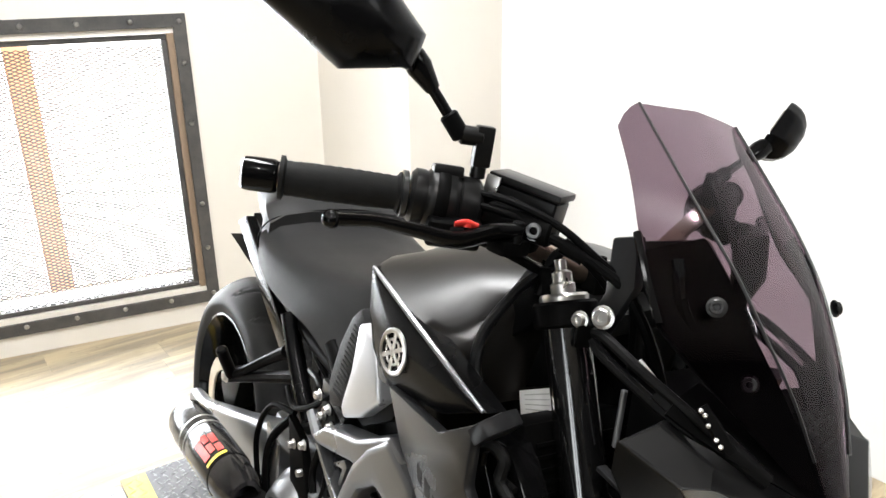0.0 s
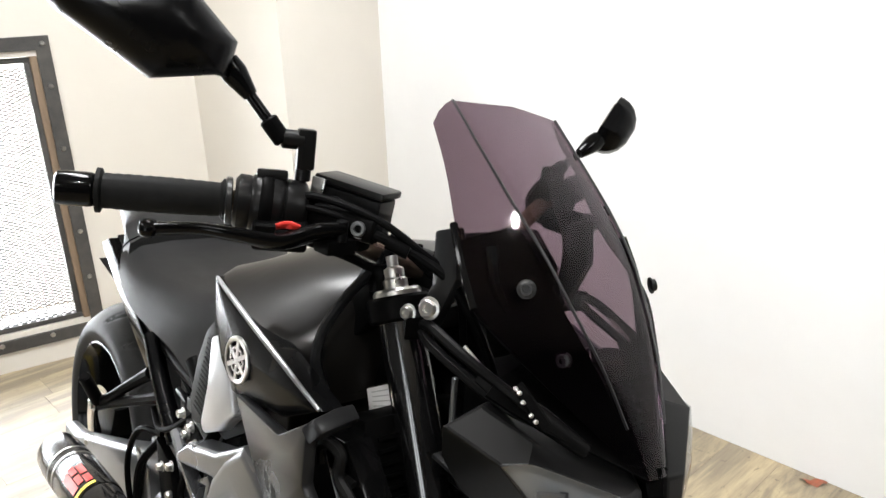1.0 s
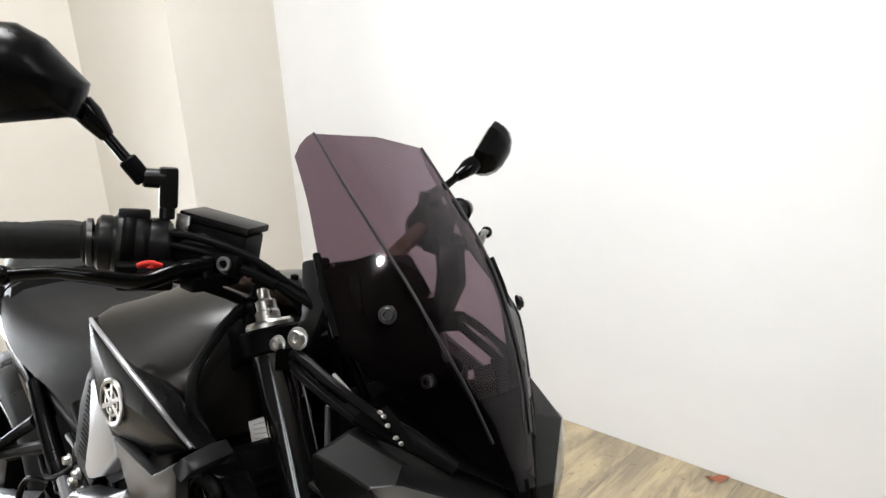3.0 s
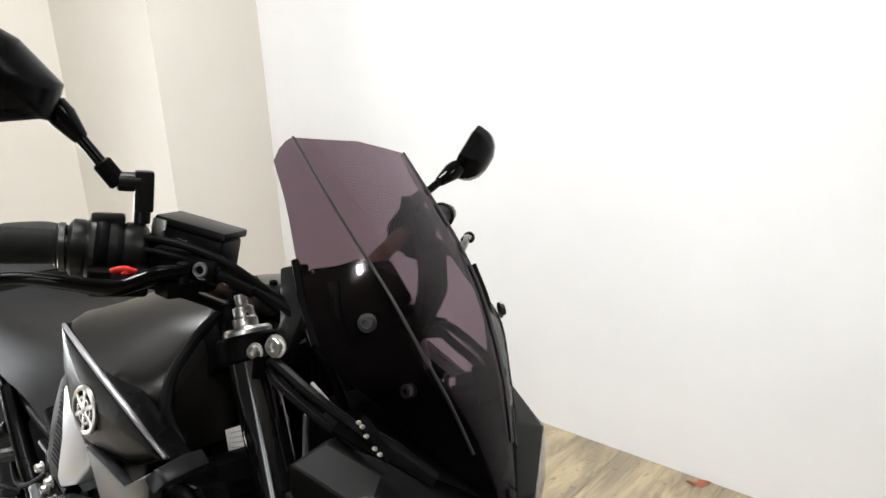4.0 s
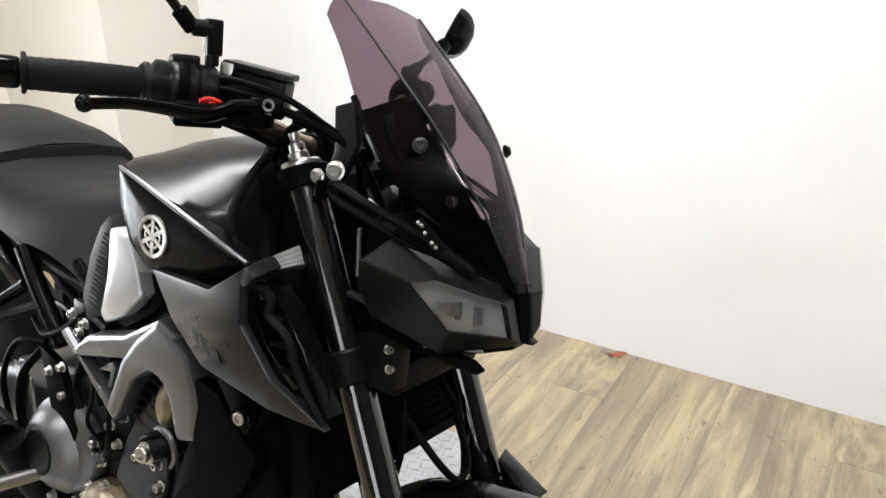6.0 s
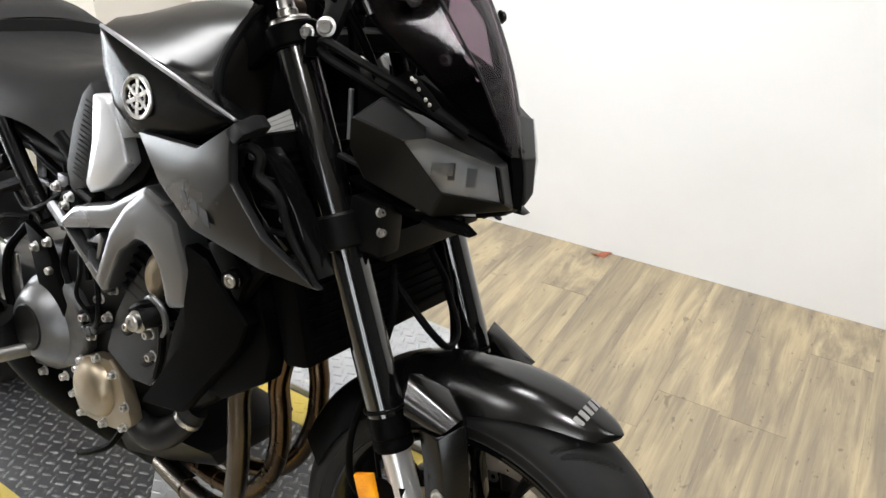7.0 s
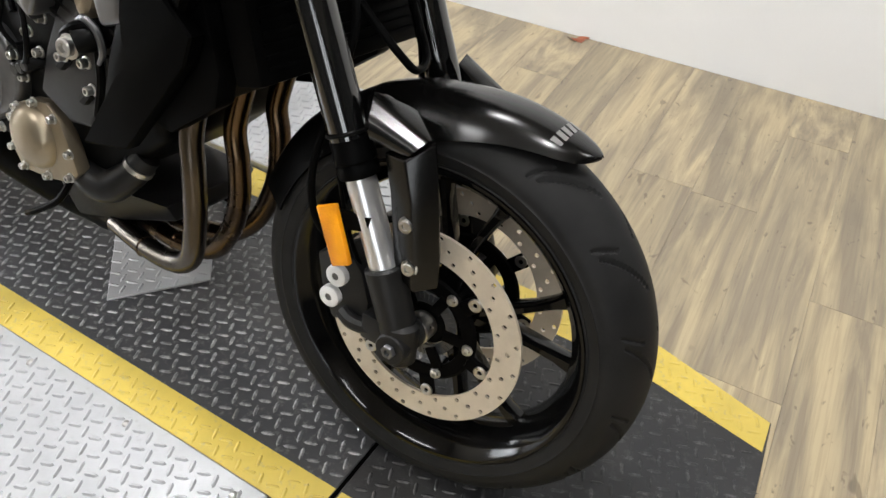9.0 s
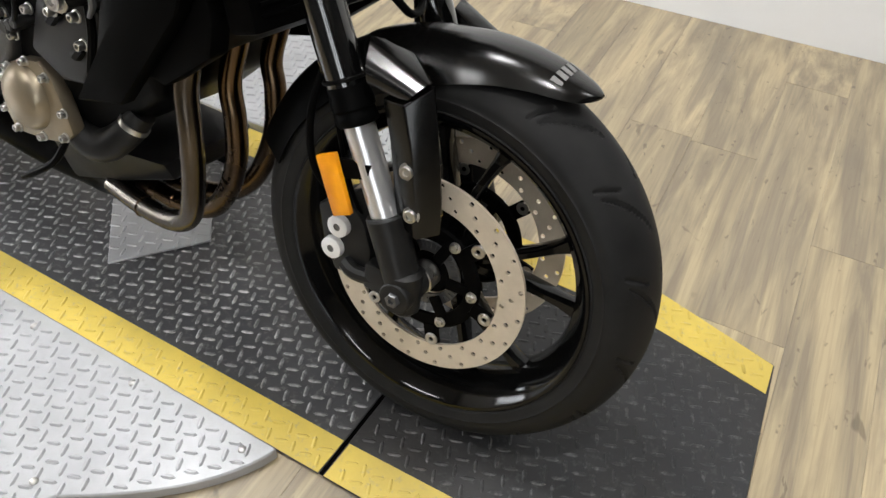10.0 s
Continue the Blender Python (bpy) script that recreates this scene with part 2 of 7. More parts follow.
def plank_material():
    m, nt, b = nodes_of("vinyl_wood_plank")
    info = nt.nodes.new("ShaderNodeObjectInfo")
    tc = nt.nodes.new("ShaderNodeTexCoord")
    add = nt.nodes.new("ShaderNodeVectorMath")
    add.operation = "ADD"
    mul = nt.nodes.new("ShaderNodeVectorMath")
    mul.operation = "SCALE"
    mul.inputs[3].default_value = 37.0
    comb = nt.nodes.new("ShaderNodeCombineXYZ")
    nt.links.new(info.outputs["Random"], comb.inputs[0])
    nt.links.new(info.outputs["Random"], comb.inputs[1])
    nt.links.new(comb.outputs[0], mul.inputs[0])
    nt.links.new(tc.outputs["Object"], add.inputs[0])
    nt.links.new(mul.outputs[0], add.inputs[1])

    def nz(scale, stretch, detail=6, rough=0.62):
        mp = nt.nodes.new("ShaderNodeMapping")
        mp.inputs["Scale"].default_value = stretch
        nt.links.new(add.outputs[0], mp.inputs[0])
        n = nt.nodes.new("ShaderNodeTexNoise")
        n.inputs["Scale"].default_value = scale
        n.inputs["Detail"].default_value = detail
        n.inputs["Roughness"].default_value = rough
        n.inputs["Distortion"].default_value = 0.6
        nt.links.new(mp.outputs[0], n.inputs["Vector"])
        return n.outputs[0]
    streak = nz(6.5, (0.26, 3.0, 1), 6, 0.6)
    patch = nz(3.2, (0.45, 1.7, 1), 5, 0.6)
    grain = nz(50, (0.10, 3.5, 1), 4)
    fleck = nz(34, (0.55, 1.5, 1), 3)
    knots = nz(15, (0.8, 1.2, 1), 2)
    c = mixer(nt, ramp(nt, streak, [(0.40, 0.0), (0.60, 1.0)]), (0.245, 0.202, 0.142), (0.440, 0.356, 0.222))
    c = mixer(nt, ramp(nt, patch, [(0.47, 0.0), (0.70, 0.55)]), c, (0.185, 0.158, 0.120))
    c = mixer(nt, ramp(nt, grain, [(0.35, 0.22), (0.55, 0.0)]), c, (0.13, 0.10, 0.07))
    c = mixer(nt, ramp(nt, fleck, [(0.640, 0.0), (0.70, 0.55)]), c, (0.085, 0.068, 0.052))
    c = mixer(nt, ramp(nt, knots, [(0.69, 0.0), (0.75, 0.5)]), c, (0.07, 0.052, 0.038))
    tone = nt.nodes.new("ShaderNodeHueSaturation")
    nt.links.new(ramp(nt, info.outputs["Random"], [(0.0, 0.92), (1.0, 1.08)]), tone.inputs["Value"])
    nt.links.new(c, tone.inputs["Color"])
    nt.links.new(tone.outputs[0], b.inputs["Base Color"])
    nt.links.new(ramp(nt, patch, [(0.3, 0.3), (0.7, 0.46)]), b.inputs["Roughness"])
    bump(nt, b, grain, 0.25, 0.0006)
    return m


MAT["plank"] = plank_material()
MAT["grout"] = surface("floor_joint", (0.30, 0.25, 0.18), (0.25, 0.21, 0.15), 0.8, scale=20, grain=200)


def tinted_sheet(name, color, gloss=0.03):
    """Thin tinted sheet: coloured see-through with a mirror-like film."""
    m, nt, b = nodes_of(name)
    out = nt.nodes["Material Output"]
    tr = nt.nodes.new("ShaderNodeBsdfTransparent")
    tr.inputs[0].default_value = (*color, 1)
    gl = nt.nodes.new("ShaderNodeBsdfGlossy")
    gl.inputs["Roughness"].default_value = 0.055
    lw = nt.nodes.new("ShaderNodeLayerWeight")
    lw.inputs[0].default_value = 0.5
    film = ramp(nt, lw.outputs["Facing"], [(0.0, gloss * 0.5), (0.6, gloss), (0.85, gloss * 3), (1.0, 0.6)])
    mx = nt.nodes.new("ShaderNodeMixShader")
    nt.links.new(film, mx.inputs[0])
    nt.links.new(tr.outputs[0], mx.inputs[1])
    nt.links.new(gl.outputs[0], mx.inputs[2])
    nt.links.new(mx.outputs[0], out.inputs[0])
    return m


MAT["screen"] = tinted_sheet("smoked_screen", (0.455, 0.385, 0.425), 0.042)
MAT["lens"] = tinted_sheet("headlight_lens", (0.86, 0.87, 0.88), 0.075)
MAT["mirror_glass"] = surface("mirror_silver", (0.9, 0.9, 0.9), (0.88, 0.88, 0.88), 0.02, 0.03, metal=1.0, bump_s=0)
m_, nt_, b_ = nodes_of("amber_reflector")
b_.inputs["Base Color"].default_value = (0.85, 0.30, 0.01, 1)
b_.inputs["Roughness"].default_value = 0.12
vor = nt_.nodes.new("ShaderNodeTexVoronoi")
vor.inputs["Scale"].default_value = 260
tc_ = nt_.nodes.new("ShaderNodeTexCoord")
nt_.links.new(tc_.outputs["Object"], vor.inputs["Vector"])
bump(nt_, b_, vor.outputs["Distance"], 0.6, 0.001)
nt_.links.new(mixer(nt_, ramp(nt_, noise_tex(nt_, 14, 2), [(0.4, 0.0), (0.6, 1.0)]), (0.95, 0.38, 0.01), (0.62, 0.2, 0.01)), b_.inputs["Base Color"])
MAT["amber"] = m_


def glow(name, color, strength):
    m, nt, b = nodes_of(name)
    b.inputs["Base Color"].default_value = (*color, 1)
    b.inputs["Emission Color"].default_value = (*color, 1)
    b.inputs["Emission Strength"].default_value = strength
    return m


# ---- mesh tools ----


def finish(bm, smooth=True, angle=35):
    bmesh.ops.remove_doubles(bm, verts=bm.verts, dist=1e-6)
    bmesh.ops.recalc_face_normals(bm, faces=bm.faces)
    lim = radians(angle)
    for f in bm.faces:
        f.smooth = smooth
    for e in bm.edges:
        if len(e.link_faces) == 2 and e.calc_face_angle(0) > lim:
            e.smooth = False


def mesh_of(name, bm, material, smooth=True, angle=35):
    finish(bm, smooth, angle)
    me = bpy.data.meshes.new(name)
    bm.to_mesh(me)
    bm.free()
    me.materials.append(MAT[material] if isinstance(material, str) else material)
    return me


def part(name, bm, material, parent, label="", smooth=True, angle=35, m=None):
    ob = new(name, mesh_of(name, bm, material, smooth, angle))
    ob.parent = parent
    if m is not None:
        ob.matrix_basis = m
    if label:
        ob["label"] = label
    return ob


def top(name, bm, material, label, category, kind="", group="", m=None, smooth=True, angle=35):
    ob = new(name, mesh_of(name, bm, material, smooth, angle))
    if m is not None:
        ob.matrix_basis = m
    return tagged(ob, label, category, group, kind)


def share(ob, m, parent):
    """Another object on the same mesh."""
    o = new(ob.name, ob.data)
    o.parent = parent
    o.matrix_basis = m
    return o


def bevelled(bm, width, seg=2, angle=30):
    bmesh.ops.remove_doubles(bm, verts=bm.verts, dist=1e-6)
    bmesh.ops.recalc_face_normals(bm, faces=bm.faces)
    es = [e for e in bm.edges if len(e.link_faces) == 2 and e.calc_face_angle(0) > radians(angle)]
    if es and width > 0:
        bmesh.ops.bevel(bm, geom=es, offset=width, segments=seg, profile=0.6, affect="EDGES", clamp_overlap=True)
    return bm


def box(a, b, bevel=0.002, seg=2, bm=None):
    own = bmesh.new()
    vs = [own.verts.new((x, y, z)) for x in (a[0], b[0]) for y in (a[1], b[1]) for z in (a[2], b[2])]
    for q in ((0, 1, 3, 2), (4, 6, 7, 5), (0, 4, 5, 1), (2, 3, 7, 6), (0, 2, 6, 4), (1, 5, 7, 3)):
        own.faces.new([vs[i] for i in q])
    bevelled(own, bevel, seg)
    return join(bm, own)


def join(bm, own, m=None):
    if m is not None:
        bmesh.ops.transform(own, matrix=m, verts=own.verts)
    if bm is None:
        return own
    vm = {v: bm.verts.new(v.co) for v in own.verts}
    for f in own.faces:
        try:
            bm.faces.new([vm[v] for v in f.verts])
        except ValueError:
            pass
    own.free()
    return bm


def spline(pts, n=8):
    """A smooth line through the points."""
    P = [Vector(p) for p in pts]
    if len(P) < 3:
        return P
    P = [2 * P[0] - P[1]] + P + [2 * P[-1] - P[-2]]
    out = []
    for i in range(1, len(P) - 2):
        a, b, c, d = P[i - 1:i + 3]
        for k in range(n):
            t = k / n
            out.append(0.5 * (2 * b + (c - a) * t + (2 * a - 5 * b + 4 * c - d) * t * t + (3 * b - a - 3 * c + d) * t ** 3))
    out.append(P[-2])
    return out


def tube(pts, r, seg=12, n=8, bm=None, flat=1.0, smooth_line=True):
    """A round bar along a line; r is one radius or one for each point given."""
    line = spline(pts, n) if smooth_line else [Vector(p) for p in pts]
    rs = [r] * len(line) if isinstance(r, (int, float)) else [float(q) for q in np.interp(np.linspace(0, len(r) - 1, len(line)), range(len(r)), r)]
    own = bmesh.new()
    rings = []
    side = None
    for i, p in enumerate(line):
        d = (line[min(i + 1, len(line) - 1)] - line[max(i - 1, 0)]).normalized()
        if side is None:
            side = d.orthogonal().normalized()
        side = (side - d * side.dot(d)).normalized()
        up = d.cross(side)
        rings.append([own.verts.new(p + rs[i] * (math.cos(a) * side + math.sin(a) * up * flat)) for a in np.linspace(0, 2 * math.pi, seg, endpoint=False)])
    for a, b in zip(rings, rings[1:]):
        for k in range(seg):
            own.faces.new((a[k], a[(k + 1) % seg], b[(k + 1) % seg], b[k]))
    own.faces.new(rings[0][::-1])
    own.faces.new(rings[-1])
    return join(bm, own)


def lathe(profile, m=None, seg=32, bm=None, closed=False, turn=2 * math.pi):
    """Turns a profile of (radius, height) round the z axis."""
    own = bmesh.new()
    full = abs(turn - 2 * math.pi) < 1e-6
    count = seg if full else seg + 1
    rings = [[own.verts.new((max(r, 1e-5) * math.cos(a), max(r, 1e-5) * math.sin(a), h)) for r, h in profile] for a in np.linspace(0, turn, count, endpoint=not full)]
    pairs = list(zip(rings, rings[1:] + rings[:1])) if full else list(zip(rings, rings[1:]))
    k = len(profile)
    for a, b in pairs:
        for i in range(k if closed else k - 1):
            own.faces.new((a[i], b[i], b[(i + 1) % k], a[(i + 1) % k]))
    return join(bm, own, m)


def along(a, b):
    """The pose whose z axis runs from a to b, at a."""
    a, b = Vector(a), Vector(b)
    return Matrix.Translation(a) @ (b - a).to_track_quat("Z", "Y").to_matrix().to_4x4()


def rod(a, b, r, seg=20, bevel=0.001, bm=None, r2=None):
    """A turned rod from a to b with broken edges."""
    h = (Vector(b) - Vector(a)).length
    r2 = r if r2 is None else r2
    e = min(bevel, h / 3, r / 2)
    return lathe([(0, 0), (r - e, 0), (r, e), (r2, h - e), (r2 - e, h), (0, h)], along(a, b), seg, bm)


def slab(outline, y0, y1, bevel=0.003, seg=2, axis="y", bm=None, bulge=0.0):
    """A plate with the outline (x, z), from y0 to y1. bulge: how far the y1 face swells out."""
    own = bmesh.new()
    lo = [own.verts.new((x, y0, z)) for x, z in outline]
    hi = [own.verts.new((x, y1, z)) for x, z in outline]
    n = len(outline)
    own.faces.new(lo[::-1])
    if bulge:
        cx, cz = sum(p[0] for p in outline) / n, sum(p[1] for p in outline) / n
        mid = [own.verts.new((cx + (x - cx) * 0.55, y1 + bulge * 0.8, cz + (z - cz) * 0.55)) for x, z in outline]
        for i in range(n):
            own.faces.new((hi[i], hi[(i + 1) % n], mid[(i + 1) % n], mid[i]))
        own.faces.new(mid)
    else:
        own.faces.new(hi)
    for i in range(n):
        own.faces.new((lo[i], lo[(i + 1) % n], hi[(i + 1) % n], hi[i]))
    bevelled(own, bevel, seg)
    return join(bm, own)


def pillow(outline, y0, y1, bulge, bevel=0.004, steps=5, per=4):
    """A plate with the outline (x, z), its y1 face swelling out smoothly by bulge at the middle."""
    own = bmesh.new()
    n = len(outline)
    dense = [(outline[i][0] + (outline[(i + 1) % n][0] - outline[i][0]) * k / per, outline[i][1] + (outline[(i + 1) % n][1] - outline[i][1]) * k / per) for i in range(n) for k in range(per)]
    cx, cz = sum(p[0] for p in outline) / n, sum(p[1] for p in outline) / n
    out = 1 if y1 > y0 else -1
    at = lambda f, y: [own.verts.new((cx + (x - cx) * f, y, cz + (z - cz) * f)) for x, z in dense]
    rings = [at(1.0, y0), at(1.0, y1 - out * bevel)]
    for k in range(steps):
        f = (1 - 0.03) * (1 - k / steps)
        rings.append(at(f, y1 + out * bulge * (1 - f * f)))
    m = len(dense)
    for a, b in zip(rings, rings[1:]):
        for k in range(m):
            own.faces.new((a[k], a[(k + 1) % m], b[(k + 1) % m], b[k]))
    own.faces.new(rings[0][::-1])
    own.faces.new(rings[-1])
    return own


def loft(rings, caps=True, closed=True, bm=None):
    """Skin over rings of points of equal number."""
    own = bmesh.new()
    R = [[own.verts.new(p) for p in ring] for ring in rings]
    n = len(R[0])
    for a, b in zip(R, R[1:]):
        for k in range(n if closed else n - 1):
            own.faces.new((a[k], a[(k + 1) % n], b[(k + 1) % n], b[k]))
    if caps and closed:
        own.faces.new(R[0][::-1])
        own.faces.new(R[-1])
    return join(bm, own)


def shell(grid, thick, bm=None):
    """A sheet of the given thickness over a grid of points (rows of equal length)."""
    own = bmesh.new()
    rows, cols = len(grid), len(grid[0])
    G = [[Vector(p) for p in row] for row in grid]
    N = []
    for i in range(rows):
        line = []
        for j in range(cols):
            du = G[min(i + 1, rows - 1)][j] - G[max(i - 1, 0)][j]
            dv = G[i][min(j + 1, cols - 1)] - G[i][max(j - 1, 0)]
            line.append(du.cross(dv).normalized())
        N.append(line)
    A = [[own.verts.new(G[i][j]) for j in range(cols)] for i in range(rows)]
    B = [[own.verts.new(G[i][j] - N[i][j] * thick) for j in range(cols)] for i in range(rows)]
    for i in range(rows - 1):
        for j in range(cols - 1):
            own.faces.new((A[i][j], A[i][j + 1], A[i + 1][j + 1], A[i + 1][j]))
            own.faces.new((B[i][j], B[i + 1][j], B[i + 1][j + 1], B[i][j + 1]))
    for i in range(rows - 1):
        own.faces.new((A[i][0], A[i + 1][0], B[i + 1][0], B[i][0]))
        own.faces.new((A[i][-1], B[i][-1], B[i + 1][-1], A[i + 1][-1]))
    for j in range(cols - 1):
        own.faces.new((A[0][j], B[0][j], B[0][j + 1], A[0][j + 1]))
        own.faces.new((A[-1][j], A[-1][j + 1], B[-1][j + 1], B[-1][j]))
    return join(bm, own)


# ---- the room ----
ROOM = pose(0.238, 3.04, 0, 0, 0, -53.7)          # x runs along the white wall, y towards it
LIFT = pose(0.2284, 0.4294, 0, 0, 0, -56.4)       # x runs along the lift to its front
HIGH = 2.8


def floor_base():
    bm = box((-3.4, -5.6, -0.12), (6.4, 0.3, -0.002), 0)
    return top("floor", bm, "grout", "floor under the wood-look vinyl planks", "floor", "structure", m=ROOM, smooth=False)


floor = floor_base()
top("wall_east", box((-0.2, 0.0, -0.1), (6.3, 0.15, HIGH), 0), "wall", "plain white painted wall", "wall", "structure", m=ROOM, smooth=False)
# south and west walls are out of view, coloured dark to shape the reflections
top("wall_south", box((6.2, -5.5, -0.1), (6.35, 0.0, HIGH), 0), "dark_wall", "unseen plain wall, darkened to keep reflections dim", "wall", "structure", m=ROOM, smooth=False)
GX0, GX1, GZ = 2.75, 4.35, 2.50                   # the glazed double door in the west wall
bmg = box((-3.3, -5.6, -0.1), (GX0, -5.5, HIGH), 0)
box((GX1, -5.6, -0.1), (6.35, -5.5, HIGH), 0, bm=bmg)
box((GX0, -5.6, GZ), (GX1, -5.5, HIGH), 0, bm=bmg)
top("wall_west", bmg, "dark_wall", "unseen wall with a glazed door, darkened to keep reflections dim", "wall", "structure", m=ROOM, smooth=False)
glazed = tagged(new("door_1"), "glazed double door with dark frames, closed, daylight behind", "door", kind="structure")
glazed.matrix_basis = ROOM
for gx in (GX0, (GX0 + GX1) / 2):
    half = (GX1 - GX0) / 2
    bmd = box((gx, -5.58, 0.0), (gx + 0.09, -5.53, GZ), 0.002)
    box((gx + half - 0.09, -5.58, 0.0), (gx + half, -5.53, GZ), 0.002, bm=bmd)
    box((gx + 0.09, -5.58, GZ - 0.08), (gx + half - 0.09, -5.53, GZ), 0.002, bm=bmd)
    box((gx + 0.09, -5.58, 2.08), (gx + half - 0.09, -5.53, 2.14), 0.002, bm=bmd)
    box((gx + 0.09, -5.58, 0.0), (gx + half - 0.09, -5.53, 0.22), 0.002, bm=bmd)
    leaf_frame = part("door_leaf", bmd, "frame_steel", glazed, "dark metal door frame", smooth=False)
    part("handle", rod((gx + (half - 0.05 if gx == GX0 else 0.05), -5.515, 0.95), (gx + (half - 0.05 if gx == GX0 else 0.05), -5.515, 1.25), 0.012, 10), "steel", leaf_frame)
top("ceiling", box((-3.4, -5.6, HIGH), (6.4, 0.3, HIGH + 0.1), 0), "ceiling", "unseen warm-toned ceiling, darkened to keep reflections dim", "ceiling", "structure", m=ROOM, smooth=False)
# the chase that stands out in the corner
chase = bmesh.new()
ch = [(0.0, 0.15), (0.0, 0.0), (0.135, -0.53), (-0.95, -0.60), (-0.95, 0.15)]
lo, hi = [chase.verts.new((x, y, -0.1)) for x, y in ch], [chase.verts.new((x, y, HIGH)) for x, y in ch]
chase.faces.new(lo[::-1])
chase.faces.new(hi)
for i in range(5):
    chase.faces.new((lo[i], lo[(i + 1) % 5], hi[(i + 1) % 5], hi[i]))
top("wall_chase", chase, "cream_wall", "white boxed-in corner that stands out from the wall", "wall", "structure", m=ROOM, smooth=False)

# the wall with the barred window, built round its opening; x runs along it to the corner, y into it
WIN = pose(-0.92, 2.85, 0, 0, 0, 25.0)
WX0, WX1, WZ0, WZ1 = -1.80, -0.053, 0.147, 1.125
bmw = box((-4.2, 0, -0.1), (WX0, 0.2, HIGH), 0)
box((WX1, 0, -0.1), (1.6, 0.2, HIGH), 0, bm=bmw)
box((WX0, 0, -0.1), (WX1, 0.2, WZ0), 0, bm=bmw)
box((WX0, 0, WZ1), (WX1, 0.2, HIGH), 0, bm=bmw)
top("wall_north", bmw, "cream_wall", "white painted wall with a low barred window opening", "wall", "structure", m=WIN, smooth=False)

window = tagged(new("window_1"), "low window with a black steel frame and expanded metal mesh", "window", kind="structure")
window.matrix_basis = WIN
FW = 0.046


def flange():
    bm = box((WX1 + 0.02, -0.012, WZ0 - FW - 0.02), (WX1 + 0.02 + FW, 0.0, WZ1 + FW + 0.02), 0.0015)
    box((WX0 - FW, -0.012, WZ1 + 0.02), (WX1 + 0.0205, 0.0, WZ1 + 0.02 + FW), 0.0015, bm=bm)
    box((WX0 - FW, -0.012, WZ0 - FW - 0.02), (WX1 + 0.0205, 0.0, WZ0 - 0.02), 0.0015, bm=bm)
    box((WX0 - FW, -0.012, WZ0 - 0.0205), (WX0 - 0.0, 0.0, WZ1 + 0.0205), 0.0015, bm=bm)
    return bm


part("window_frame", flange(), "frame_steel", window, "bolted black steel flange frame", smooth=False)
wood = box((WX1 - 0.004, -0.004, WZ0), (WX1 + 0.02, 0.12, WZ1), 0.004)
part("jamb", wood, "old_wood", window, "bare weathered wooden jamb")
part("rail", box((WX0, 0.012, WZ1 - 0.022), (WX1 - 0.004, 0.05, WZ1 - 0.004), 0.002), "frame_steel", window)
part("rail", box((WX0, 0.012, WZ0 + 0.002), (WX1 - 0.004, 0.05, WZ0 + 0.02), 0.002), "frame_steel", window)
part("rail", box((WX1 - 0.024, 0.012, WZ0 + 0.0205), (WX1 - 0.0045, 0.05, WZ1 - 0.0225), 0.002), "frame_steel", window)
bolt_bm = lathe([(0, 0.006), (0.006, 0.0055), (0.009, 0.002), (0.0095, 0.0)], pose(0, 0, 0, 90, 0, 0), 12)
first = None
for bx, bz in [(WX1 + 0.043, z) for z in (1.165, 1.02, 0.80, 0.49, 0.31, 0.118)] + [(WX1 - 0.17 * k - 0.12, z) for k in range(10) for z in (1.168, 0.112)]:
    if first is None:
        first = part("bolt", bolt_bm, "steel", window, "zinc bolt head", m=pose(bx, -0.012, bz))
    else:
        share(first, pose(bx, -0.012, bz), window)


def expanded_mesh():
    """Diamond mesh of flat strands, cells 30 by 13 mm."""
    verts, faces = [], []
    cw, ch, t = 0.030, 0.0125, 0.0021
    nx, nz = int((WX1 - WX0 - 0.05) / cw), int((WZ1 - WZ0 - 0.045) / ch)

    def strand(a, b):
        d = Vector((b[0] - a[0], 0, b[1] - a[1])).normalized()
        n = Vector((-d.z, 0, d.x)) * t
        k = len(verts)
        for p in (a, b):
            for s, y in ((-1, 0.020), (1, 0.020), (1, 0.0225), (-1, 0.0225)):
                verts.append((p[0] + s * n.x, y, p[1] + s * n.z))
        faces.extend([(k, k + 1, k + 5, k + 4), (k + 1, k + 2, k + 6, k + 5), (k + 2, k + 3, k + 7, k + 6), (k + 3, k, k + 4, k + 7)])
    for i in range(nx):
        for j in range(nz):
            x, z = WX1 - 0.022 - (i + 1) * cw, WZ0 + 0.018 + j * ch
            strand((x, z + ch / 2), (x + cw / 2, z))
            strand((x + cw / 2, z), (x + cw, z + ch / 2))
            strand((x, z + ch / 2), (x + cw / 2, z + ch))
            strand((x + cw / 2, z + ch), (x + cw, z + ch / 2))
    me = bpy.data.meshes.new("mesh_screen")
    me.from_pydata(verts, [], faces)
    me.materials.append(MAT["mesh_wire"])
    ob = new("mesh_screen", me)
    ob.parent = window
    return tagged(ob, "expanded metal diamond mesh", kind="stuff")


expanded_mesh()
# bright daylight behind the window, and a post that stands outside
MAT["daylight"] = glow("daylight_backdrop", (1.0, 0.995, 0.985), 2.0)
top("backdrop", box((-4.1, 0.62, -0.6), (0.6, 0.64, 2.2), 0), "daylight", "bright daylight outside the window", "backdrop", "structure", m=WIN, smooth=False)
top("post", box((-0.612, 0.42, -0.1), (-0.522, 0.50, 1.6), 0.006), "orange_post", "orange painted timber post outside the mesh window", "post", m=WIN)
sky_lamp = bpy.data.lights.new("window_light", "AREA")
sky_lamp.shape, sky_lamp.size, sky_lamp.size_y, sky_lamp.energy = "RECTANGLE", 1.7, 0.9, 150.0
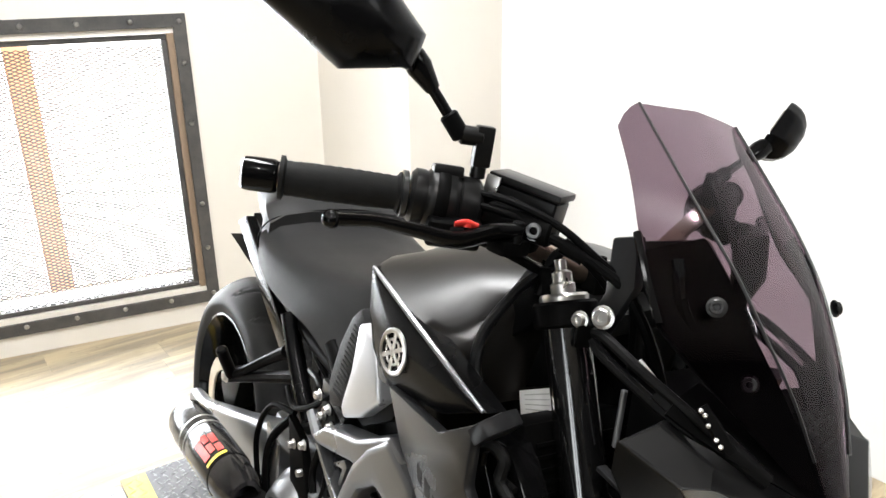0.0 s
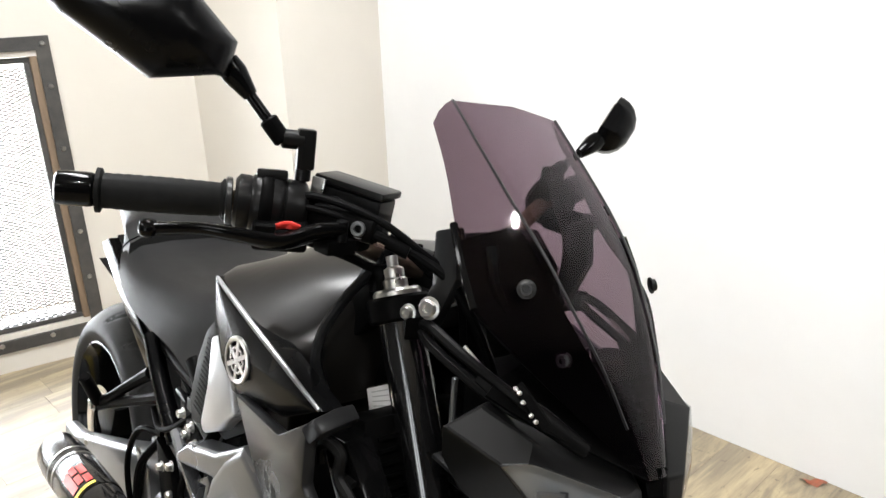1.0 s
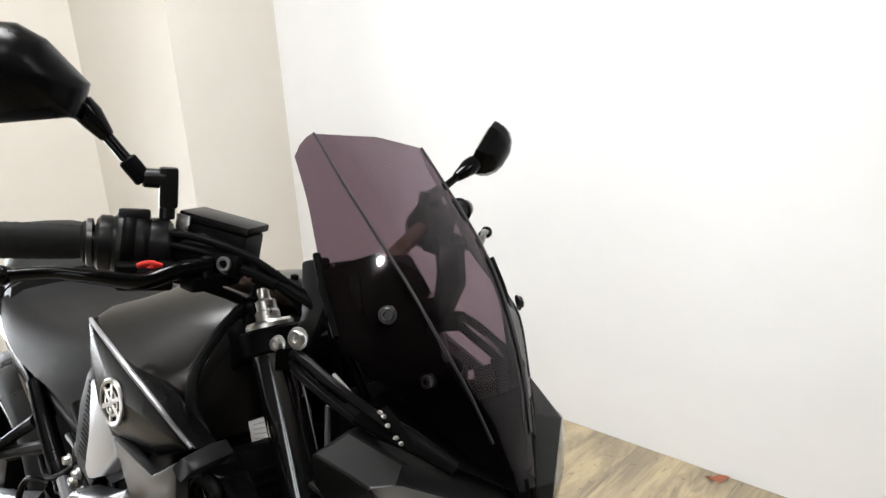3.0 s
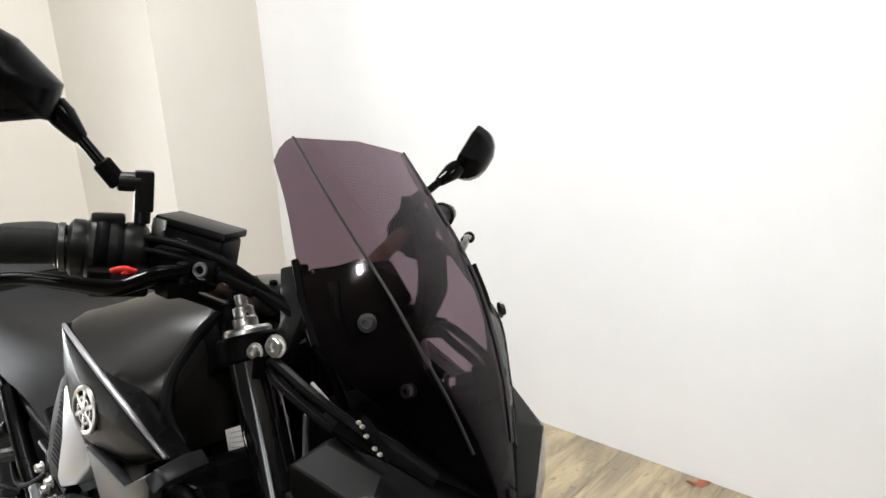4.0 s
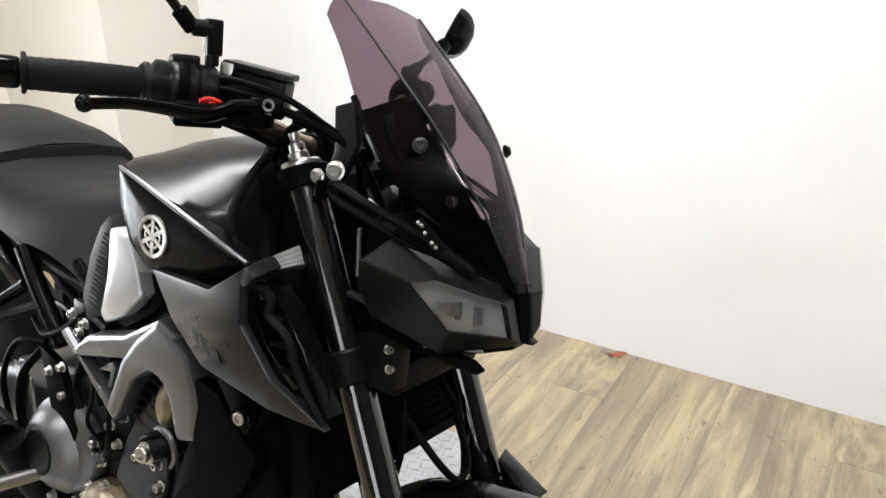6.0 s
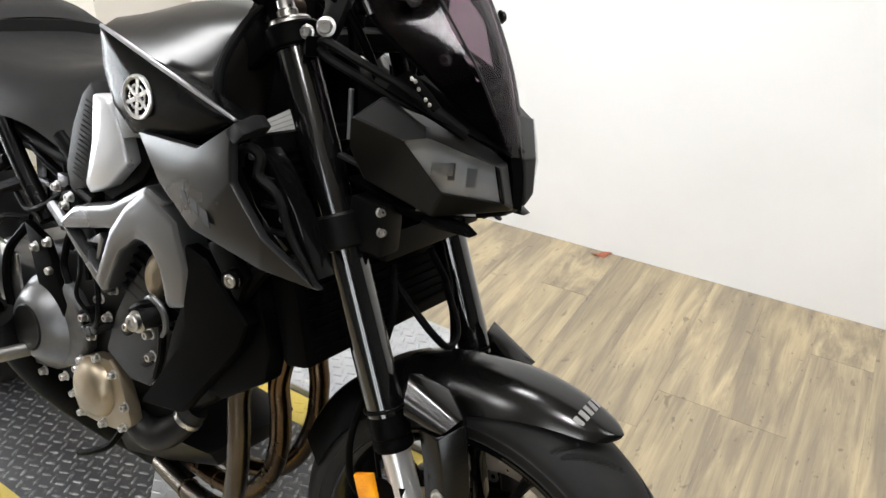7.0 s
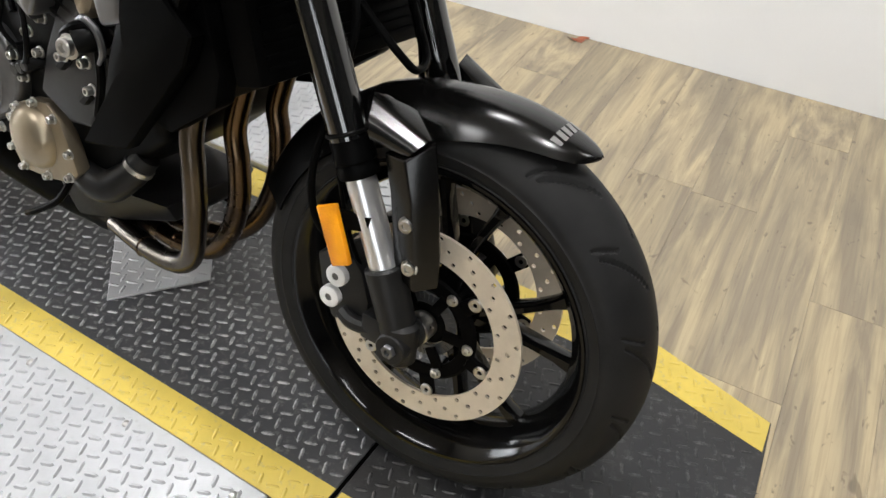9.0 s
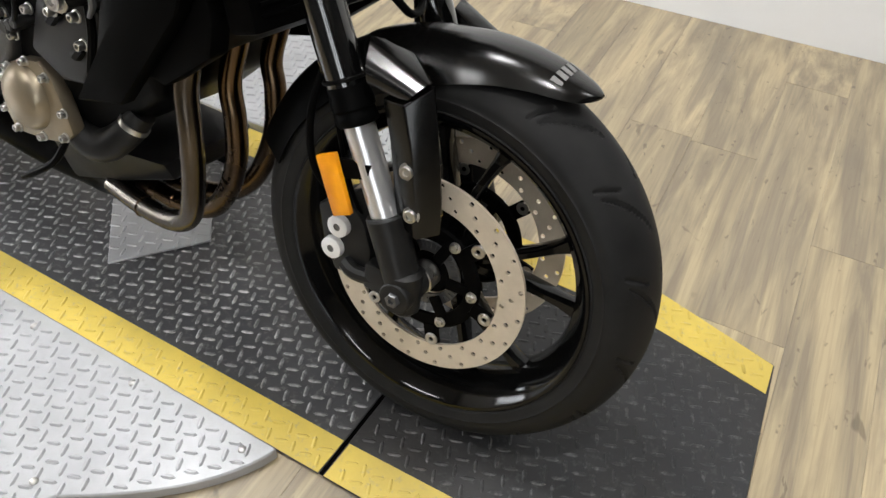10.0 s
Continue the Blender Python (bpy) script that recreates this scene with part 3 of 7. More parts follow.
sky_lamp.color = (0.90, 0.95, 1.0)
new("window_light", sky_lamp).matrix_basis = WIN @ pose((WX0 + WX1) / 2, 0.24, (WZ0 + WZ1) / 2, 90, 0, 180)

MAT["door_daylight"] = glow("door_daylight", (0.93, 0.97, 1.0), 4.5)
top("backdrop", box((GX0 - 0.3, -5.95, -0.1), (GX1 + 0.3, -5.93, GZ + 0.2), 0), "door_daylight", "bright daylight outside the glazed door", "backdrop", "structure", m=ROOM, smooth=False)

# ceiling lights
MAT["diffuser"] = glow("lit_diffuser", (1.0, 0.985, 0.95), 6.0)


def ceiling_light():
    root = tagged(new("ceiling_light"), "long white ceiling light, switched on", "ceiling light", "ceiling lights")
    bm = box((-0.62, -0.17, -0.06), (-0.60, 0.17, 0.0), 0.002)
    box((0.60, -0.17, -0.06), (0.62, 0.17, 0.0), 0.002, bm=bm)
    box((-0.60, -0.17, -0.06), (0.60, -0.15, 0.0), 0.002, bm=bm)
    box((-0.60, 0.15, -0.06), (0.60, 0.17, 0.0), 0.002, bm=bm)
    part("frame", bm, "wall", root)
    part("diffuser", box((-0.60, -0.15, -0.045), (0.60, 0.15, -0.03), 0.001), "diffuser", root, "glowing opal diffuser")
    return root


LAMPS = [(1.25, -1.30, 72.0), (4.3, -0.9, 18.0), (0.7, -3.2, 26.0), (3.0, -3.7, 18.0)]
fixture = ceiling_light()
for i, (lx, ly, watts) in enumerate(LAMPS):
    at = ROOM @ pose(lx, ly, HIGH)
    if i == 0:
        fixture.matrix_basis = at
    else:
        copy_thing(fixture, at)
    data = bpy.data.lights.new("ceiling_lamp", "AREA")
    data.shape, data.size, data.size_y, data.energy = "RECTANGLE", 1.2, 0.3, watts
    data.color = (0.985, 0.99, 1.0)
    new("ceiling_lamp", data).matrix_basis = ROOM @ pose(lx, ly, HIGH - 0.07)

# a small round spotlight over the lift
spot = tagged(new("ceiling_spotlight"), "small round ceiling spotlight, switched on", "spotlight")
spot.matrix_basis = ROOM @ pose(2.62, -2.10, HIGH)
part("housing", lathe([(0.0, -0.001), (0.062, -0.001), (0.062, -0.085), (0.058, -0.088), (0.050, -0.086), (0.047, -0.06), (0.0, -0.06)], None, 32), "dark_part", spot)
part("diffuser", lathe([(0.0, -0.066), (0.040, -0.066), (0.044, -0.062), (0.0, -0.0615)], None, 32), glow("lit_spot", (1.0, 0.99, 0.97), 60.0), spot, "glowing lens")
data = bpy.data.lights.new("spot_lamp", "AREA")
data.shape, data.size, data.energy = "DISK", 0.07, 26.0
data.color = (1.0, 0.99, 0.975)
new("spot_lamp", data).matrix_basis = ROOM @ pose(2.62, -2.10, HIGH - 0.09)

# ---- the lift: tread plates set on the floor ----
lift = tagged(new("motorcycle_lift"), "black tread-plate motorcycle lift with yellow edges, lowered", "lift")
lift.matrix_basis = LIFT
SEAM = -0.066


def plan(outline, z0, z1, bevel=0.001):
    """A flat plate with the plan outline (u, v)."""
    own = bmesh.new()
    lo = [own.verts.new((u, v, z0)) for u, v in outline]
    hi = [own.verts.new((u, v, z1)) for u, v in outline]
    n = len(outline)
    own.faces.new(lo[::-1])
    own.faces.new(hi)
    for i in range(n):
        own.faces.new((lo[i], lo[(i + 1) % n], hi[(i + 1) % n], hi[i]))
    return bevelled(own, bevel, 1)


NEAR, FAR = -0.198, 0.432
FRONT = [(0.26, NEAR), (0.495, -0.135), (0.50, 0.10), (0.478, 0.372), (0.26, FAR)]
deck_rear = [(-1.76, NEAR), (SEAM - 0.004, NEAR), (SEAM + 0.004, FAR), (-1.76, FAR)]
deck_front = [(SEAM + 0.004, NEAR), *FRONT, (SEAM + 0.012, FAR)]
part("underlay", plan([(-1.755, NEAR + 0.003), (0.25, NEAR + 0.003), (0.25, FAR - 0.003), (-1.755, FAR - 0.003)], 0.0005, 0.002, 0), "dark_part", lift, smooth=False)
part("deck_plate", plan(deck_rear, 0.0025, 0.0065), "plate_black", lift, "worn black tread plate", smooth=False)
part("ramp_plate", plan(deck_front, 0.0025, 0.0065), "plate_ramp", lift, "black tread plate front ramp", smooth=False)
near_band = [(-1.755, NEAR + 0.001), (SEAM - 0.005, NEAR + 0.001), (SEAM - 0.003, -0.132), (-1.755, -0.132)]
near_band2 = [(SEAM + 0.006, NEAR + 0.001), (0.26, NEAR + 0.001), (0.49, -0.13), (0.49, -0.062), (0.25, -0.125), (SEAM + 0.008, -0.132)]
far_band = [(-1.755, 0.352), (SEAM, 0.352), (SEAM, FAR - 0.001), (-1.755, FAR - 0.001)]
far_band2 = [(SEAM + 0.012, 0.352), (0.25, 0.350), (0.479, 0.303), (0.476, 0.370), (0.26, FAR - 0.001), (SEAM + 0.012, FAR - 0.001)]
BANDS = (near_band, near_band2, far_band, far_band2)
for b in BANDS:
    part("yellow_stripe", plan(b, 0.0066, 0.0076, 0), "plate_yellow", lift, "worn yellow safety stripe", smooth=False)


def inside(p, poly, edge=0.0):
    x, y = p
    hit = False
    for (x1, y1), (x2, y2) in zip(poly, poly[1:] + poly[:1]):
        if (y1 > y) != (y2 > y) and x < (x2 - x1) * (y - y1) / (y2 - y1) + x1:
            hit = not hit
    return hit


def tread(name, where, z, material, parent, pitch=0.0235, size=(0.0125, 0.0034, 0.0019), spin=0.0, clear=0.008):
    """Raised lozenge bars laid herringbone over the plates for which where(u, v) holds."""
    verts, faces = [], []
    L, Wd, H = size
    ca, sa = math.cos(spin), math.sin(spin)
    for i in range(-110, 60):
        for j in range(-60, 60):
            gx, gy = i * pitch, j * pitch
            u, v = ca * gx - sa * gy - 0.6, sa * gx + ca * gy + 0.1
            if not all(where(u + du, v + dv) for du, dv in ((clear, 0), (-clear, 0), (0, clear), (0, -clear))):
                continue
            a = radians(22 if (i + j) % 2 else -68) + spin
            c, s = math.cos(a), math.sin(a)
            wear = random.uniform(0.75, 1.1)
            k = len(verts)
            for x, y, h in ((-L, 0, 0), (-L * 0.55, -Wd, 0), (L * 0.55, -Wd, 0), (L, 0, 0), (L * 0.55, Wd, 0), (-L * 0.55, Wd, 0),
                            (-L * 0.6, -Wd * 0.25, H), (L * 0.6, -Wd * 0.25, H), (L * 0.6, Wd * 0.25, H), (-L * 0.6, Wd * 0.25, H)):
                verts.append((u + c * x - s * y, v + s * x + c * y, z + h * wear))
            faces.extend([tuple(k + q for q in f) for f in ((6, 7, 8, 9), (1, 2, 7, 6), (4, 5, 9, 8), (0, 1, 6), (5, 0, 9), (0, 6, 9), (2, 3, 7), (3, 4, 8), (3, 8, 7))])
    me = bpy.data.meshes.new(name)
    me.from_pydata(verts, [], faces)
    me.materials.append(MAT[material])
    ob = new(name, me)
    ob.parent = parent
    return tagged(ob, kind="stuff")


in_band = lambda u, v: any(inside((u, v), b) for b in BANDS)
in_deck = lambda u, v: (inside((u, v), deck_rear) or inside((u, v), deck_front)) and not in_band(u, v)
tread("tread_pattern", lambda u, v: in_deck(u, v) and u < SEAM, 0.0064, "tread_black", lift)
tread("tread_pattern", lambda u, v: in_deck(u, v) and u > SEAM, 0.0064, "tread_ramp", lift)
tread("tread_pattern", in_band, 0.0075, "plate_yellow", lift)

# bare aluminium side plates
def side_plate(name, outline, screws, label):
    root = tagged(new(name), label, "tread plate", "aluminium side plates")
    root.matrix_basis = LIFT
    part("plate", plan(outline, 0.0005, 0.024, 0.0025), "plate_silver", root)
    tread("tread_pattern", lambda u, v: inside((u, v), outline), 0.0239, "plate_silver", root, size=(0.0125, 0.0036, 0.0032), clear=0.012)
    bm = lathe([(0, 0.003), (0.004, 0.0028), (0.0065, 0.001), (0.007, 0.0)], None, 10)
    ob = None
    for u, v in screws:
        if ob is None:
            ob = part("screw", bm, "steel", root, m=pose(u, v, 0.0250))
        else:
            share(ob, pose(u, v, 0.0250), root)
    return root


arc = [(-0.141 - 0.35 * d - 3.0 * d * d, -0.208 - d) for d in np.linspace(0.0, 0.22, 12)]
near_plate = [(-1.70, -0.203), (-0.143, -0.203), *arc, (-0.62, -0.75), (-1.70, -0.75)]
side_plate("side_plate", near_plate, [(-0.185, -0.232), (-0.417, -0.230), (-0.651, -0.232), (-0.408, -0.428), (-0.90, -0.230)], "bare aluminium tread plate with a rounded end, screwed down")
far_plate = [(-1.70, 0.437), (-0.16, 0.437), (-0.19, 0.52), (-0.27, 0.62), (-0.45, 0.85), (-1.70, 0.85)]
side_plate("side_plate", far_plate, [(-0.22, 0.46), (-0.47, 0.46), (-0.72, 0.46)], "bare aluminium tread plate beside the lift")

# loose plate under the exhaust
loose = tagged(new("loose_plate"), "small bare aluminium tread plate lying under the exhaust", "tread plate")
loose.matrix_basis = LIFT
lp_out = [(-0.674, -0.052), (-0.552, 0.096), (-0.655, 0.215), (-0.808, 0.085)]
part("plate", plan(lp_out, 0.009, 0.014, 0.001), "plate_silver", loose)
tread("tread_pattern", lambda u, v: inside((u, v), lp_out), 0.0139, "plate_silver", loose)

# a dry leaf by the wall
lf = bmesh.new()
ring = [lf.verts.new((0.032 * math.cos(a) * (1 + 0.25 * math.sin(3 * a)), 0.014 * math.sin(a) * (1 + 0.3 * math.cos(5 * a)), 0.006 + 0.005 * math.sin(2.3 * a))) for a in np.linspace(0, 6.28, 14, endpoint=False)]
mid = lf.verts.new((0, 0, 0.004))
for i in range(14):
    lf.faces.new((ring[i], ring[(i + 1) % 14], mid))
bmesh.ops.solidify(lf, geom=lf.faces[:], thickness=0.0008)
top("leaf", lf, "leaf", "curled dry red leaf lying on the planks by the wall", "leaf", m=pose(1.267, 1.584, 0.0, 0, 0, -30))

# ---- the motorcycle ----
# upright frame: x ahead, y to its left, z up, origin under the front axle; it leans on its side stand
BIKE = pose(0.2284, 0.4294, 0.0040, 0, 0, -58.5) @ pose(0, 0, 0, -10.5, 0, 0)
RAKE = radians(25)
AXIS = Vector((-math.sin(RAKE), 0, math.cos(RAKE)))
STEER = Matrix.Translation((0.103, 0, 0)) @ Matrix.Rotation(radians(2.5), 4, AXIS) @ Matrix.Translation((-0.103, 0, 0))

bike = tagged(new("motorcycle"), "black naked sport motorcycle with smoked screen, leaning on its stand", "motorcycle")
bike.matrix_basis = BIKE


def flipped(bm):
    """The mirror image across the bike's middle plane."""
    c = bm.copy()
    for v in c.verts:
        v.co.y = -v.co.y
    bmesh.ops.reverse_faces(c, faces=c.faces[:])
    return c


def bpart(name, bm, mat, label="", both=False, front=False, parent=None, angle=35, smooth=True):
    """A part of the motorcycle; both: also its mirror image; front: it turns with the fork."""
    m = STEER if front and parent is None else None
    par = parent or bike
    twin = flipped(bm) if both else None
    ob = part(name, bm, mat, par, label, smooth, angle, m)
    if both:
        part(name, twin, mat, par, label, smooth, angle, m)
    return ob


HEAD = {}


def bolt_mesh(r, h, mat):
    """A socket-head bolt, its head towards z."""
    key = (r, h, mat)
    if key not in HEAD:
        bm = lathe([(0, h * 0.45), (r * 0.42, h * 0.45), (r * 0.5, h), (r * 0.86, h), (r, h * 0.8), (r, 0), (r * 1.35, -0.0006), (r * 1.35, -0.002)], None, 14)
        HEAD[key] = mesh_of("bolt", bm, mat, angle=40)
    return HEAD[key]


def bolts(places, r=0.006, h=0.005, mat="steel", normal=(0, -1, 0), parent=None, front=False, twin=False):
    """Bolts of one size at the places, heads along normal."""
    q = Vector(normal).to_track_quat("Z", "Y").to_matrix().to_4x4()
    for p in places:
        spots = [(Matrix.Translation(p) @ q)]
        if twin:
            n2 = Vector((normal[0], -normal[1], normal[2])).to_track_quat("Z", "Y").to_matrix().to_4x4()
            spots.append(Matrix.Translation((p[0], -p[1], p[2])) @ n2)
        for s in spots:
            ob = new("bolt", bolt_mesh(r, h, mat))
            ob.parent = parent or bike
            ob.matrix_basis = (STEER @ s) if front and parent is None else s


WHEEL = pose(0, 0, 0.30, 90, 0, 0)          # turns lathe work onto the front axle (z of the lathe to -y)
FORK = lambda z: -0.0375 - (z - 0.39) * 0.4565
FY = 0.115


def fork_pt(z, y=-FY):
    return (FORK(z), y, z)


# -- front wheel --
def tyre_mesh(R, half, profile, seg, grooves):
    """A tyre with moulded tread grooves, round the z axis."""
    bm = bmesh.new()
    line = spline([(r, 0, h) for r, h in profile], 5)
    rings = []
    for i in range(seg):
        a = 2 * math.pi * i / seg
        ring = []
        for p in line:
            r, h = p.x, p.z
            q = h / half
            if abs(q) < 0.9 and r > R - 0.045:
                s = 1 if q >= 0 else -1
                ph = (a * grooves / (2 * math.pi) + (0.5 if s < 0 else 0)) % 1.0
                want = 0.15 + 0.75 * abs(q) ** 0.7
                d = abs(ph - want) * (2 * math.pi * R / grooves)
                if 0.10 < abs(q) < 0.84:
                    r -= 0.0042 * max(0.0, 1 - (d / 0.0042) ** 2)
                want2 = (0.62 + 0.35 * abs(q)) % 1.0
                d2 = abs(ph - want2) * (2 * math.pi * R / grooves)
                if 0.45 < abs(q) < 0.88:
                    r -= 0.0038 * max(0.0, 1 - (d2 / 0.0036) ** 2)
            ring.append(bm.verts.new((r * math.cos(a), r * math.sin(a), h)))
        rings.append(ring)
    for a, b in zip(rings, rings[1:] + rings[:1]):
        for k in range(len(line) - 1):
            bm.faces.new((a[k], b[k], b[k + 1], a[k + 1]))
    return bm


fp = [(0.219, -0.046), (0.2275, -0.0540), (0.2300, -0.0575), (0.2325, -0.0560), (0.2355, -0.0580), (0.246, -0.0610), (0.2485, -0.0622), (0.2510, -0.0606), (0.263, -0.0588), (0.279, -0.0490), (0.2905, -0.0335), (0.2975, -0.0165), (0.2998, 0.0)]
fp = fp + [(r, -h) for r, h in fp[-2::-1]]
tyre = tyre_mesh(0.30, 0.06, fp, 1100, 15)
bmesh.ops.transform(tyre, matrix=WHEEL, verts=tyre.verts)
front_wheel = part("front_wheel", lathe([(0.0, -0.058), (0.030, -0.058), (0.034, -0.054), (0.036, -0.03), (0.030, -0.02), (0.030, 0.02), (0.036, 0.03), (0.034, 0.054), (0.030, 0.058), (0.0, 0.058)], WHEEL, 28), "dark_part", bike, "black cast wheel hub", m=STEER)
part("tyre", tyre, "rubber", front_wheel, "black grooved road tyre", angle=28)
rimp = [(0.2265, -0.0525), (0.2295, -0.0555), (0.2285, -0.0590), (0.2245, -0.0590), (0.2190, -0.0545), (0.2120, -0.0420), (0.2010, -0.0300), (0.1955, -0.0120), (0.1945, 0.0)]
rimp = rimp + [(r, -h) for r, h in rimp[-2::-1]] + [(0.212, 0.040), (0.206, 0.0), (0.212, -0.040)]
part("rim", lathe(rimp, WHEEL, 96, closed=True), "rim_black", front_wheel, "gloss black cast rim")


def spoke(a0, a1, r0=0.030, r1=0.202):
    """One flat cast spoke from the hub to the rim."""
    rings = []
    for t in np.linspace(0, 1, 7):
        r, a = r0 + (r1 - r0) * t, a0 + (a1 - a0) * t
        w = 0.0125 - 0.0055 * math.sin(t * math.pi * 0.75) + (0.006 * max(0, t - 0.8) / 0.2)
        d = 0.020 - 0.008 * t
        c, s = math.cos(a), math.sin(a)
        ring = []
        for u, v in ((-w, -d * 0.5), (-w * 0.55, -d), (w * 0.55, -d), (w, -d * 0.5), (w, d * 0.5), (w * 0.55, d), (-w * 0.55, d), (-w, d * 0.5)):
            ring.append((r * c - u * s, r * s + u * c, v))
        rings.append(ring)
    bm = loft(rings)
    bmesh.ops.transform(bm, matrix=WHEEL, verts=bm.verts)
    return bm


for k in range(5):
    base = radians(72 * k + 14)
    part("spoke", spoke(base - 0.10, base - 0.26), "rim_black", front_wheel)
    part("spoke", spoke(base + 0.10, base + 0.26), "rim_black", front_wheel)


def disc_mesh(r0, r1, thick, ang, rows, hole):
    """A brake disc, drilled; built cell by cell in a ring."""
    bm = bmesh.new()
    radii = np.linspace(r0, r1, rows + 1)
    step = 2 * math.pi / ang
    for i in range(ang):
        for j in range(rows):
            a0, a1, q0, q1 = i * step, (i + 1) * step, radii[j], radii[j + 1]
            am, rm = (a0 + a1) / 2, (q0 + q1) / 2
            outer = [(q0, a0), (q0, am), (q0, a1), (rm, a1), (q1, a1), (q1, am), (q1, a0), (rm, a0)]
            drilled = (i + 2 * j) % 3 == 0
            for z, flip in ((thick / 2, False), (-thick / 2, True)):
                O = [bm.verts.new((r * math.cos(a), r * math.sin(a), z)) for r, a in outer]
                if drilled:
                    H = []
                    for k in range(8):
                        b = math.pi + k * math.pi / 4 + math.pi / 4 * 1.0 - math.pi / 4 * 1.0
                        dr, da = [(-1, -1), (-1, 0), (-1, 1), (0, 1), (1, 1), (1, 0), (1, -1), (0, -1)][k]
                        n = math.hypot(dr, da)
                        r, a = rm + hole * dr / n, am + hole * da / n / rm
                        H.append(bm.verts.new((r * math.cos(a), r * math.sin(a), z)))
                    for k in range(8):
                        bm.faces.new((O[k], O[(k + 1) % 8], H[(k + 1) % 8], H[k]))
                else:
                    bm.faces.new(O)
            if drilled:
                for k in range(8):
                    dr, da = [(-1, -1), (-1, 0), (-1, 1), (0, 1), (1, 1), (1, 0), (1, -1), (0, -1)][k]
                    er, ea = [(-1, 0), (-1, 1), (0, 1), (1, 1), (1, 0), (1, -1), (0, -1), (-1, -1)][k]
                    pts = []
                    for (xr, xa), z in (((dr, da), 1), ((er, ea), 1), ((er, ea), -1), ((dr, da), -1)):
                        n = math.hypot(xr, xa)
                        r, a = rm + hole * xr / n, am + hole * xa / n / rm
                        pts.append(bm.verts.new((r * math.cos(a), r * math.sin(a), z * thick / 2)))
                    bm.faces.new(pts)
    for r in (r0, r1):
        ring = [[bm.verts.new((r * math.cos(i * step / 2), r * math.sin(i * step / 2), z)) for z in (-thick / 2, thick / 2)] for i in range(ang * 2)]
        for a, b in zip(ring, ring[1:] + ring[:1]):
            bm.faces.new((a[0], b[0], b[1], a[1]))
    return bm


for side in (-1, 1):
    y = side * 0.068
    at = pose(0, y, 0.30, 90, 0, 0)
    dm = disc_mesh(0.1105, 0.149, 0.0045, 60, 3, 0.0036)
    bmesh.ops.transform(dm, matrix=at, verts=dm.verts)
    disc = part("brake_disc", dm, "disc", front_wheel, "drilled steel brake disc with worn tan sheen", smooth=False)
    cm = lathe([(0.062, -0.002), (0.080, -0.002), (0.084, 0.0), (0.080, 0.003), (0.062, 0.003)], at @ pose(0, 0, -side * -0.002), 48, closed=True)
    for k in range(6):
        a = radians(45 - 60 * k)
        own = box((0.078, -0.011, -0.0028), (0.108, 0.011, 0.0028), 0.0015)
        bmesh.ops.transform(own, matrix=at @ pose(0, 0, 0, 0, 0, math.degrees(a)), verts=own.verts)
        part("carrier_arm", own, "dark_part", disc)
        own = box((0.034, -0.008, -0.0028), (0.066, 0.008, 0.0028), 0.0015)
        bmesh.ops.transform(own, matrix=at @ pose(0, 0, 0, 0, 0, math.degrees(a) + 18), verts=own.verts)
        part("carrier_arm", own, "dark_part", disc)
    part("disc_carrier", cm, "dark_part", disc)
    for k in range(6):
        a = radians(45 - 60 * k)
        p = (0.1015 * math.cos(a), y + side * 0.0024, 0.30 + 0.1015 * math.sin(a))
        bm = lathe([(0.0035, 0.0022), (0.0045, 0.003), (0.0085, 0.003), (0.0095, 0.002), (0.0095, -0.0055), (0.0035, -0.0055)], Matrix.Translation(p) @ Vector((0, side, 0)).to_track_quat("Z", "Y").to_matrix().to_4x4(), 18, closed=True)
        part("rotor_button", bm, "steel", disc)
        a += radians(13)
        bolts([(0.073 * math.cos(a), y + side * 0.003, 0.30 + 0.073 * math.sin(a))], 0.006, 0.004, "steel", (0, side, 0), disc)
# toothed sensor ring and axle
ring_bm = lathe([(0.034, 0.058), (0.050, 0.058), (0.050, 0.061), (0.034, 0.061)], WHEEL, 48, closed=True)
for k in range(40):
    join(ring_bm, box((0.0405, -0.0011, 0.0605), (0.0495, 0.0011, 0.063), 0), WHEEL @ pose(0, 0, 0, 0, 0, 9 * k))
part("sensor_ring", ring_bm, "grey_case", front_wheel, "toothed wheel-speed ring", smooth=False)
part("spacer", lathe([(0.0, 0.088), (0.018, 0.088), (0.0205, 0.085), (0.0205, 0.06), (0.0, 0.06)], WHEEL, 24), "steel", front_wheel, "bare metal axle spacer")

